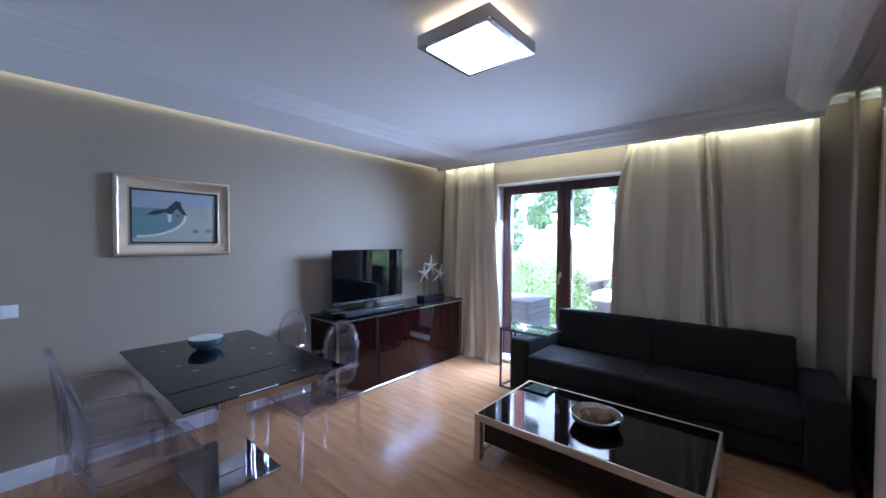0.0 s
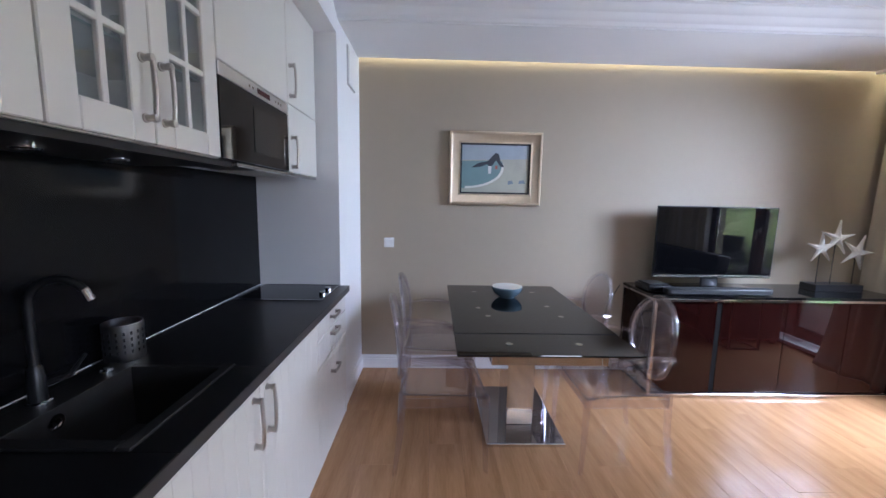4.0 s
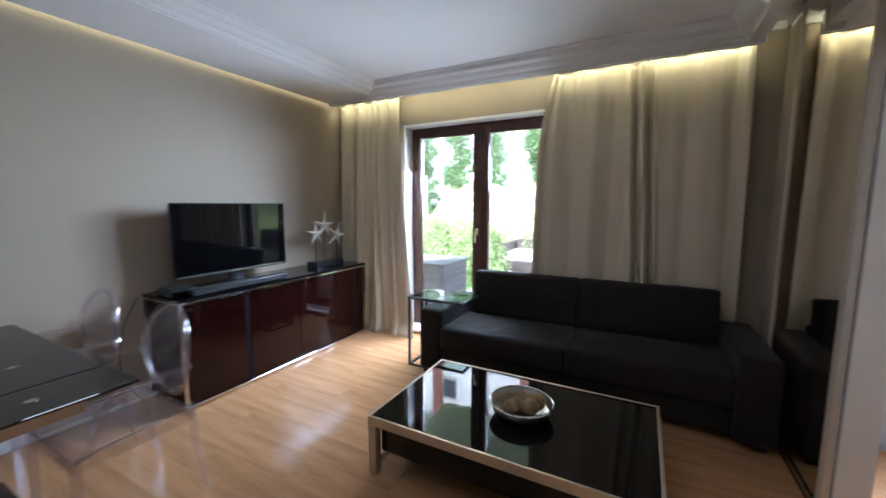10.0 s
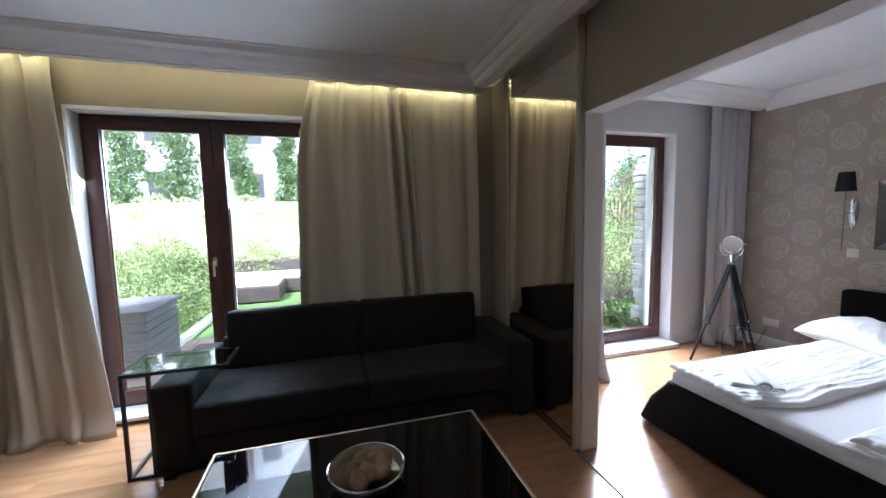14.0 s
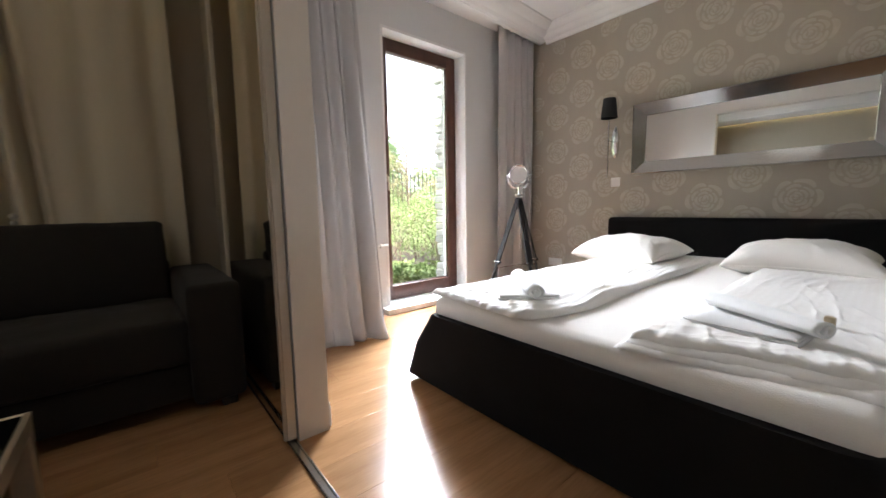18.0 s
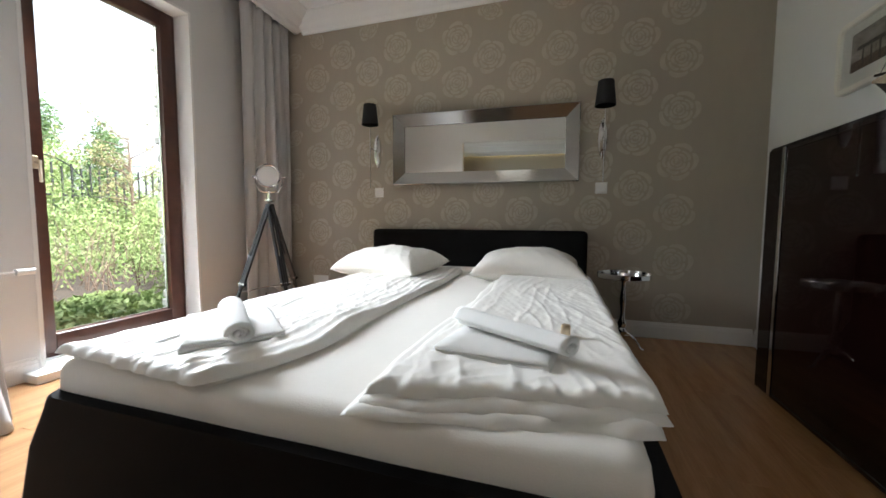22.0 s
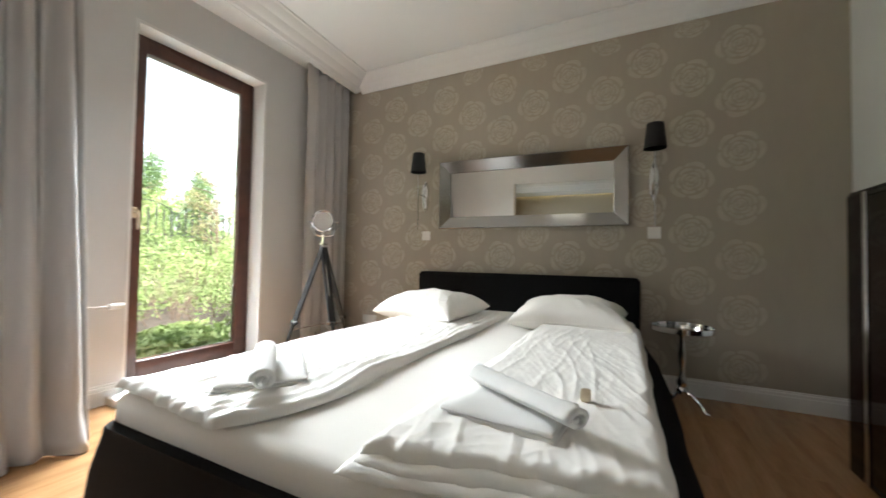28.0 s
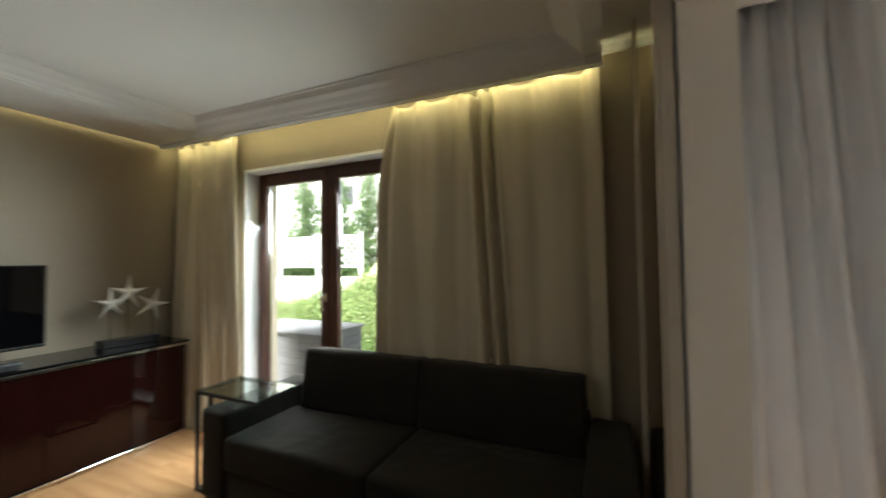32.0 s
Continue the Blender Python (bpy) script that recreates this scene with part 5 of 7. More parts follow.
part("board", Bag().box(1.70, KY + 0.008, 1.588, HX - 0.004, UY - 0.03, 1.609), "blackplastic", lb)
for x in (1.99, 2.25):
    sl = part("spotlight", Bag().lathe(((0.030, 0), (0.030, -0.006), (0.026, -0.010), (0.021, -0.008), (0.021, -0.004)), x, -4.97, 1.588, 24), "chrome", lb, "round chrome spotlight")
    part("lens", Bag().lathe(((0.0205, -0.003), (0.0205, -0.0065), (0.001, -0.0075)), x, -4.97, 1.588, 20), "plastic", sl, "white lens")
solo("cabinet_light_rail", Bag().box(0.735, UY - 0.03, 1.592, 1.70, UY - 0.004, 1.609, 0.003), "alu", "pale light rail under the wall cabinets", "rail")
vent = thing("wall_vent", (0.33, -4.617, 2.27), "flat white ventilation cover on the pier", "vent cover")
part("plate", Bag().box(0.22, -4.617, 2.28, 0.42, -4.600, 2.53, 0.004), "plastic", vent)
part("edge", Bag().box(0.212, -4.617, 2.272, 0.428, -4.609, 2.538), "alu", vent)

# ---------------------------------------------------------------- bedroom
bed = thing("bed", (5.9, -2.24, 0), "double bed with a black upholstered base and headboard", "bed")


def flare(x0, x1, y0, y1, z0, z1, d, r=0.02):
    """An upholstered base whose sides lean outwards towards the floor, with a soft upper edge."""
    rows = [(d, z0), (d * 0.55, z0 + (z1 - z0) * 0.5), (d * 0.12, z1 - r * 1.8), (-r * 0.10, z1 - r), (-r * 0.45, z1 - r * 0.35), (-r, z1)]
    vs, fs = [], []
    n, rc = 30, 0.07
    for k, (e, z) in enumerate(rows):
        xa, ya, xb, yb = x0 + e * 0.3, y0 - e, x1, y1 + e * 1.4
        ring = []
        for cx, cy, a0 in ((xa + rc, ya + rc, 180), (xb - rc, ya + rc, 270), (xb - rc, yb - rc, 0), (xa + rc, yb - rc, 90)):
            ring += [(cx + rc * math.cos(radians(a0 + 15 * i)), cy + rc * math.sin(radians(a0 + 15 * i))) for i in range(7)]
        full = []
        for i in range(len(ring)):
            p, q = ring[i], ring[(i + 1) % len(ring)]
            c = n if math.dist(p, q) > 0.3 else 1
            full += [(p[0] + (q[0] - p[0]) * t / c, p[1] + (q[1] - p[1]) * t / c) for t in range(c)]
        for p in full:
            wob = 0.012 * noise.noise(Vector((p[0] * 2.2, p[1] * 2.2, z))) * (1 if k < 2 else 0.4)
            vs.append((p[0] + wob, p[1] + wob, z))
        m = len(full)
    for k in range(len(rows) - 1):
        fs += [(k * m + i, k * m + (i + 1) % m, (k + 1) * m + (i + 1) % m, (k + 1) * m + i) for i in range(m)]
    fs.append(tuple((len(rows) - 1) * m + i for i in range(m)))
    return Bag().add(vs, fs)


part("base", flare(4.665, 7.02, -2.955, -1.505, 0.035, 0.412, 0.17, 0.045), "bedblack", bed, "black upholstered base with flared sides", 40)
part("headboard", Bag().box(7.005, -2.945, 0.06, 7.135, -1.205, 0.775, 0.035, 4), "bedblack", bed, "black upholstered headboard", 50)
for x in (4.80, 6.90):
    for y in (-2.85, -1.64):
        part("foot", Bag().box(x - 0.03, y - 0.03, 0, x + 0.03, y + 0.03, 0.04), "blackmetal", bed)
mt = thing("mattress", (5.84, -2.25, 0.40), "mattress in a smooth white fitted sheet", "mattress")
part("body", cushion(4.685, -2.915, 0.37, 7.0, -1.565, 0.486, 0.045, 0.004, 9), "linen", mt, "", 60)
part("elastic_hem", Bag().tube([(6.9, -2.911, 0.392), (4.76, -2.911, 0.392), (4.715, -2.897, 0.392), (4.694, -2.855, 0.392), (4.694, -1.625, 0.392), (4.715, -1.583, 0.392), (4.76, -1.569, 0.392), (6.9, -1.569, 0.392)], 0.004, 6), "linen", mt, "gathered hem of the fitted sheet")


def duvet_layer(x0, x1, skew, inner, outer, zb, thick, seed, rope=0.0, wrinkle=1.0, nu=280, nv=116, lay=8):
    """One puffed layer of a folded cover; inner(u), outer(u) give its two long edges."""
    def fn(u, v, upper=True):
        ya, yb = inner(u), outer(u)
        y = ya + (yb - ya) * v
        x = x0 + skew * (1 - v) + (x1 - x0 - skew * (1 - v)) * u + (0.016 * noise.noise(Vector((v * 3, seed, 0))) + 0.008 * noise.noise(Vector((v * 13, seed, 2)))) * (1 - u)
        y += 0.010 * noise.noise(Vector((u * 9, seed, 5 if v < 0.5 else 9)))
        di, do, dx = v * abs(yb - ya), (1 - v) * abs(yb - ya), min(u, 1 - u) * (x1 - x0)
        if not upper:
            return (x, y, zb)
        k = min(1, min(di, do, dx) / 0.030)
        k = math.sqrt(max(0, 1 - (1 - k) ** 2))
        soft = 0.5 + 0.5 * noise.noise(Vector((x * 2.2, y * 2.8, seed + 7)))
        h = 0.010 * noise.noise(Vector((x * 2.6, y * 3.6, seed)))
        h += wrinkle * (0.0075 * ridge((x, y), 0.075, 0.55, lay, seed + 1) * soft + 0.0055 * ridge((x, y), 0.050, 0.42, lay + 17, seed + 2) * (1.1 - soft))
        h += wrinkle * (0.0030 * ridge((x, y), 0.030, 0.30, lay - 12, seed + 3) * soft + 0.0024 * ridge((x, y), 0.022, 0.24, lay + 30, seed + 8) * (1.1 - soft))
        pleat = max(0, 1 - dx / 0.26)
        h += wrinkle * pleat * (0.004 * ridge((x, y), 0.075, 0.26, lay + 48, seed + 5) + 0.0035 * ridge((x, y), 0.034, 0.18, lay - 35, seed + 11))
        if rope:
            h += 0.009 * wrinkle * ridge((x, y), 0.050, 0.55, 5, seed + 6) * (0.4 + soft)
            w = 0.5 + 0.5 * math.sin(2 * math.pi * (di / 0.058 + 0.35 * noise.noise(Vector((x * 3, 0, seed)))))
            h += rope * w ** 1.5 * max(0, 1 - di / 0.20) * (0.5 + 0.7 * abs(noise.noise(Vector((x * 2.4, 4, seed)))))
        z = zb + (thick * k + h * (0.15 + 0.85 * k) if upper else 0.0)
        return (x, y, max(z, zb + 0.001) if upper else z)
    w = nu + 1
    b = Bag().sheet(lambda u, v: fn(u, v), nu, nv)
    n = len(b.v)
    b.sheet(lambda u, v: fn(u, v, False), nu, nv)
    ring = [i for i in range(nu)] + [j * w + nu for j in range(nv)] + [nv * w + i for i in range(nu, 0, -1)] + [j * w for j in range(nv, 0, -1)]
    b.f += [(ring[i], n + ring[i], n + ring[(i + 1) % len(ring)], ring[(i + 1) % len(ring)]) for i in range(len(ring))]
    return b


def stripe_mat():
    m = mat("striped_white_cotton", (0.81, 0.78, 0.735), 0.62, var=0.04, scale=3, bump=0.1, bscale=90, sheen=0.2)
    nt = m.node_tree
    b = nt.nodes["Principled BSDF"]
    wv, tc = nt.nodes.new("ShaderNodeTexWave"), nt.nodes.new("ShaderNodeTexCoord")
    wv.bands_direction, wv.wave_profile = "Y", "SIN"
    wv.inputs["Scale"].default_value, wv.inputs["Distortion"].default_value = 13.0, 0.25
    wv.inputs["Detail Scale"].default_value = 0.6
    bp = nt.nodes.new("ShaderNodeBump")
    bp.inputs["Strength"].default_value, bp.inputs["Distance"].default_value = 0.05, 0.004
    old = b.inputs["Normal"].links[0].from_socket
    cn, ab, sb, bc = nt.nodes.new("ShaderNodeTexNoise"), nt.nodes.new("ShaderNodeMath"), nt.nodes.new("ShaderNodeMath"), nt.nodes.new("ShaderNodeBump")
    cn.inputs["Scale"].default_value, cn.inputs["Detail"].default_value, cn.inputs["Distortion"].default_value = 7.0, 4, 1.2
    sb.operation, ab.operation = "SUBTRACT", "ABSOLUTE"
    sb.inputs[1].default_value = 0.5
    bc.inputs["Strength"].default_value, bc.inputs["Distance"].default_value = 0.30, -0.010
    nt.links.new(tc.outputs["Object"], cn.inputs["Vector"])
    nt.links.new(cn.outputs[0], sb.inputs[0])
    nt.links.new(sb.outputs[0], ab.inputs[0])
    nt.links.new(ab.outputs[0], bc.inputs["Height"])
    nt.links.new(old, bc.inputs["Normal"])
    old = bc.outputs[0]
    nt.links.new(tc.outputs["Object"], wv.inputs["Vector"])
    nt.links.new(wv.outputs["Fac"], bp.inputs["Height"])
    nt.links.new(old, bp.inputs["Normal"])
    nt.links.new(bp.outputs[0], b.inputs["Normal"])
    r = nt.nodes.new("ShaderNodeMapRange")
    r.inputs[3].default_value, r.inputs[4].default_value = 0.5, 0.75
    nt.links.new(wv.outputs["Fac"], r.inputs[0])
    nt.links.new(r.outputs[0], b.inputs["Roughness"])
    return m


M["stripe"] = stripe_mat()
dv = thing("duvet", (5.66, -1.86, 0.486), "crumpled white striped duvet folded along the window side", "duvet", "duvets on the bed")
def turned_in(u, depth=0.13):
    """How far the foot corner of a cover is drawn in."""
    return depth * max(0.0, 1 - u / 0.16) ** 2


part("lower_layer", duvet_layer(4.722, 6.66, -0.02, lambda u: -2.165 + 0.10 * u * u + turned_in(u, 0.10), lambda u: -1.560 - 0.02 * u, 0.486, 0.011, 4.5, 0.006, 0.4, 100, 40), "stripe", dv, "", 80)
part("upper_layer", duvet_layer(4.700, 6.62, -0.03, lambda u: -2.190 + 0.03 * math.sin(u * 5) + 0.10 * u * u + turned_in(u), lambda u: -1.545 - 0.02 * u, 0.495, 0.018, 8.2, 0.012, 0.72, lay=7), "stripe", dv, "rumpled upper half", 80)
dv = thing("duvet", (5.5, -2.68, 0.486), "white striped duvet folded double along the aisle side", "duvet", "duvets on the bed")
part("lower_layer", duvet_layer(4.672, 6.40, 0.095, lambda u: -2.940 + 0.015 * u, lambda u: -2.400 + 0.02 * math.sin(u * 6), 0.486, 0.014, 11.3, 0.0, 0.5, 110, 46), "stripe", dv, "", 80)
part("middle_layer", duvet_layer(4.690, 6.40, 0.10, lambda u: -2.958 + 0.02 * u, lambda u: -2.412 - 0.01 * math.sin(u * 5), 0.499, 0.012, 17.3, 0.0, 0.5, 110, 46), "stripe", dv, "", 80)
part("upper_layer", duvet_layer(4.712, 6.42, 0.105, lambda u: -2.950 + 0.015 * u, lambda u: -2.428 - 0.03 * math.sin(u * 3.4), 0.510, 0.022, 14.7, 0.0, 0.65, lay=-6), "stripe", dv, "rumpled upper half", 80)


def pillow(cx, cy, cz, hx, hy, h, turn, seed, label):
    n = 72
    m = Matrix.Translation((cx, cy, cz)) @ Matrix.Rotation(radians(turn), 4, "Z") @ Matrix.Rotation(radians(-4), 4, "Y")

    def fn(u, v, s):
        a, c = math.sin(math.pi * (u - 0.5)), math.sin(math.pi * (v - 0.5))
        t = (max(0, 1 - abs(a) ** 2.6) * max(0, 1 - abs(c) ** 2.6)) ** 0.40
        x = hx * a * (1 - 0.16 * (1 - c * c) ** 1.5)
        y = hy * c * (1 - 0.14 * (1 - a * a) ** 1.5)
        z = s * h * t * (1.0 if s > 0 else 0.72) + (0.012 * noise.noise(Vector((a * 1.6, c * 1.6, seed)))) * t
        e = max(abs(a), abs(c))
        fan = abs(noise.noise(Vector((math.atan2(c, a) * 3.2, e, seed + 4))))
        z += s * 0.008 * t * max(0, 1 - 3 * fan) * e ** 2
        z += s * t * (0.006 * ridge((x, y), 0.06, 0.25, 20, seed) + 0.004 * ridge((x, y), 0.035, 0.16, -50, seed + 3) + 0.006 * noise.noise(Vector((x * 7, y * 7, seed))))
        z -= 0.010 * (abs(a) * abs(c)) ** 2
        return tuple(m @ Vector((x, y, z)))
    b = Bag().sheet(lambda u, v: fn(u, v, 1), n, n)
    k = len(b.v)
    b.sheet(lambda u, v: fn(u, v, -1), n, n)
    w = n + 1
    ring = [i for i in range(n)] + [j * w + n for j in range(n)] + [n * w + i for i in range(n, 0, -1)] + [j * w for j in range(n, 0, -1)]
    b.f += [(ring[i], k + ring[i], k + ring[(i + 1) % len(ring)], ring[(i + 1) % len(ring)]) for i in range(len(ring))]
    p = thing("pillow", (cx, cy, cz - 0.05), label, "pillow", "pillows on the bed")
    part("cover", b, "linen", p, "", 80)
    part("seam", Bag().tube([b.v[i] for i in ring], 0.0028, 6, True), "linen", p, "thin sewn edge")


pillow(6.36, -1.70, 0.562, 0.25, 0.300, 0.108, -8, 2, "plump white pillow lying flat near the window")
pillow(6.45, -2.57, 0.562, 0.24, 0.315, 0.110, 4, 5, "plump white pillow lying flat near the aisle")


def rolled_towel(p0, p1, r, label):
    p0, p1 = Vector(p0), Vector(p1)
    d = (p1 - p0).normalized()
    s = d.cross(Vector((0, 0, 1))).normalized()
    up = s.cross(d)
    turns = 2.6

    def fn(u, v):
        a = turns * 2 * math.pi * u
        rr = r * (0.16 + 0.84 * u) * (1 + 0.03 * math.sin(a * 1.5)) * (1 + 0.10 * noise.noise(Vector((v * 3.0, a * 0.35, p0.x * 7))) + 0.05 * math.sin(v * 5 + p0.y))
        end = 0.012 * math.sin(u * 9) * (v - 0.5)
        q = p0 + (p1 - p0) * v + d * end + (s * math.cos(a - 0.6) * 1.08 + up * math.sin(a - 0.6) * 0.92) * rr
        return tuple(q)
    t = thing("rolled_towel", tuple((p0 + p1) / 2 - Vector((0, 0, r))), label, "towel", "towels on the bed")
    o = part("roll", Bag().sheet(fn, 110, 22), "towel", t, "", 80)
    m = o.modifiers.new("thick", "SOLIDIFY")
    m.thickness, m.offset = 0.010, -1


def folded_towel(cx, cy, z, lx, ly, turn, label):
    t = thing("folded_towel", (cx, cy, z), label, "towel", "towels on the bed")
    m = pose(cx, cy, z, 0, 0, turn)
    for k in range(2):
        b = cushion(-lx / 2 + 0.006 * k, -ly / 2 + 0.004 * k, 0.002 + 0.010 * k, lx / 2, ly / 2 - 0.008 * k, 0.011 + 0.010 * k, 0.005, 0.005, k + cx)
        b.v = [tuple(m @ Vector(p)) for p in b.v]
        part("layer", b, "towel", t, "", 60)


folded_towel(4.965, -1.84, 0.514, 0.24, 0.36, -40, "white folded towel lying on the duvet")
rolled_towel((4.80, -2.045, 0.565), (5.005, -1.80, 0.572), 0.034, "white towel rolled up on a folded towel")
folded_towel(4.995, -2.635, 0.529, 0.205, 0.27, -7, "white folded towel lying on the duvet")
rolled_towel((4.91, -2.795, 0.578), (5.085, -2.520, 0.580), 0.029, "white towel rolled up on a folded towel")
solo("soap", Bag().box(5.13, -2.80, 0.535, 5.155, -2.775, 0.566, 0.006, 2), "champagne", "small wrapped soap on the duvet", "soap")

# mirror over the headboard
mi = thing("wall_mirror", (EX, -2.10, 1.147), "wide mirror in a sloping brushed steel frame", "mirror")


def ring_frame_e(y0, y1, z0, z1, prof):
    b = ring_frame(y0, y1, z0, z1, prof)
    b.v = [(EX - x, y, z) for x, y, z in b.v]
    return b


HANG = Matrix.Translation((EX - 0.068, -2.136, 0)) @ Matrix.Rotation(radians(2.5), 4, "Z") @ Matrix.Translation((0.036 - EX, 2.136, 0))


def hung(bag):
    bag.v = [tuple(HANG @ Vector(p)) for p in bag.v]
    return bag


part("frame", hung(ring_frame_e(-2.875, -1.385, 1.147, 1.728, ((0, 0.001), (0, 0.040), (0.006, 0.044), (0.098, 0.016), (0.102, 0.010)))), "gunmetal", mi, "bevelled polished steel frame", 20)
part("mirror_glass", hung(Bag().box(EX - 0.012, -2.778, 1.244, EX - 0.004, -1.482, 1.631)), "mirror", mi, "silver mirror glass", 0)


def wall_lamp(y):
    l = thing("wall_lamp", (EX, y, 1.30), "chrome wall lamp with a black fabric shade and a long stem", "wall lamp", "wall lamps by the bed")
    m = Matrix.Translation((EX - 0.002, y, 1.452)) @ Matrix.Rotation(radians(-90), 4, "Y") @ Matrix.Diagonal((1.0, 0.24, 1.0, 1.0))
    part("back_plate", Bag().lathe(((0.142, 0), (0.142, 0.010), (0.125, 0.022), (0.05, 0.030), (0.001, 0.031)), 0, 0, 0, 32, m), "chrome", l, "oval chrome back plate")
    part("arm", Bag().tube([(EX - 0.02, y, 1.455), (EX - 0.08, y, 1.455), (EX - 0.145, y, 1.460)], 0.006, 8), "chrome", l)
    part("stem", Bag().tube([(EX - 0.145, y, 1.12), (EX - 0.145, y, 1.68)], 0.0045, 8), "chrome", l, "thin chrome stem")
    part("shade", Bag().lathe(((0.070, 1.650), (0.052, 1.818), (0.049, 1.818), (0.067, 1.650)), EX - 0.145, y, 0, 28), "lampshade", l, "black fabric shade")
    part("lamp_holder", Bag().lathe(((0.012, 1.66), (0.014, 1.70), (0.012, 1.74)), EX - 0.145, y, 0, 14), "chrome", l)


wall_lamp(-1.195)
wall_lamp(-3.03)
for y in (-1.205, -3.033):
    s = thing("wall_switch", (EX, y, 1.05), "white square wall switch on the rose wallpaper", "switch", "switches by the bed")
    part("plate", Bag().box(EX - 0.009, y - 0.041, 1.053, EX, y + 0.041, 1.135, 0.003, 2), "plastic", s)
    part("rocker", Bag().box(EX - 0.013, y - 0.029, 1.064, EX - 0.009, y + 0.029, 1.124, 0.002), "plastic", s)

# bedside table
bt = thing("bedside_table", (6.83, -3.165, 0), "round polished aluminium bedside table on three curved feet", "bedside table")
bx, by = 6.83, -3.165
part("tabletop", Bag().lathe(((0.001, 0.468), (0.158, 0.470), (0.167, 0.476), (0.167, 0.504), (0.163, 0.506), (0.160, 0.486), (0.001, 0.484)), bx, by, 0, 36), "chrome", bt, "polished round tray top")
part("stem", Bag().lathe(((0.012, 0.13), (0.026, 0.15), (0.030, 0.17), (0.018, 0.20), (0.013, 0.24), (0.020, 0.30), (0.022, 0.33), (0.013, 0.40), (0.012, 0.44), (0.026, 0.468)), bx, by, 0, 20), "chrome", bt)
part("ball", Bag().lathe([(0.034 * math.sin(i * math.pi / 10), 0.115 - 0.034 * math.cos(i * math.pi / 10)) for i in range(1, 10)], bx, by, 0, 20), "chrome", bt)
for i in range(3):
    a = 2 * math.pi * i / 3 + 2.3
    part("foot", Bag().tube([(bx + r * math.cos(a), by + r * math.sin(a), z) for r, z in ((0.01, 0.11), (0.05, 0.10), (0.09, 0.055), (0.115, 0.015), (0.135, 0.008))], [0.012, 0.011, 0.009, 0.008, 0.009], 8), "chrome", bt)

# highboard
hb = thing("highboard", (5.68, -3.88, 0), "tall dark mahogany gloss cabinet with chrome edges", "cabinet")
HX0, HX1, HF, HT = 4.943, 6.365, -3.725, 1.196
part("carcass", Bag().box(HX0 + 0.004, SY + 0.012, 0.02, HX1 - 0.004, HF - 0.024, HT - 0.012, 0.002), "mahog_shaded", hb)
part("top_panel", Bag().box(HX0, SY + 0.012, HT - 0.010, HX1, HF - 0.004, HT, 0.001), "blackglass", hb, "black glass top")
part("door", Bag().box(5.442, HF - 0.022, 0.035, 6.223, HF - 0.002, HT - 0.030, 0.002), "mahog_shaded", hb, "high gloss mahogany door")
part("door", Bag().box(4.987, HF - 0.022, 0.035, 5.343, HF - 0.002, HT - 0.030, 0.002), "mahog_shaded", hb, "high gloss mahogany door")
part("black_strip", Bag().box(5.346, HF - 0.022, 0.035, 5.439, HF - 0.004, HT - 0.030, 0.002), "blackglass", hb)
part("end_panel", Bag().box(HX0 - 0.002, SY + 0.012, 0.02, HX0 + 0.004, HF - 0.026, HT - 0.012), "flatblack", hb, "dark end panel", 0)
part("end_strip", Bag().box(6.255, HF - 0.022, 0.02, HX1, HF + 0.004, HT - 0.012, 0.002), "mahog_shaded", hb)
part("chrome_edge", Bag().box(6.226, HF - 0.022, 0.015, 6.252, HF + 0.003, HT - 0.011, 0.002), "chrome", hb, "polished chrome edge")
part("chrome_edge", Bag().box(HX0, HF - 0.024, 0.015, 4.983, HF + 0.002, HT - 0.010, 0.003), "chrome", hb, "polished chrome edge")
part("dark_edge", Bag().box(4.985, HF - 0.022, HT - 0.029, 6.225, HF - 0.001, HT - 0.011, 0.002), "blackglass", hb, "black upper edge")
part("dark_edge", Bag().box(4.985, HF - 0.022, 0.015, 6.225, HF - 0.001, 0.034, 0.002), "blackglass", hb, "black lower edge")
part("plinth", Bag().box(HX0 + 0.05, SY + 0.03, 0, HX1 - 0.05, HF - 0.06, 0.02), "blackmetal", hb)

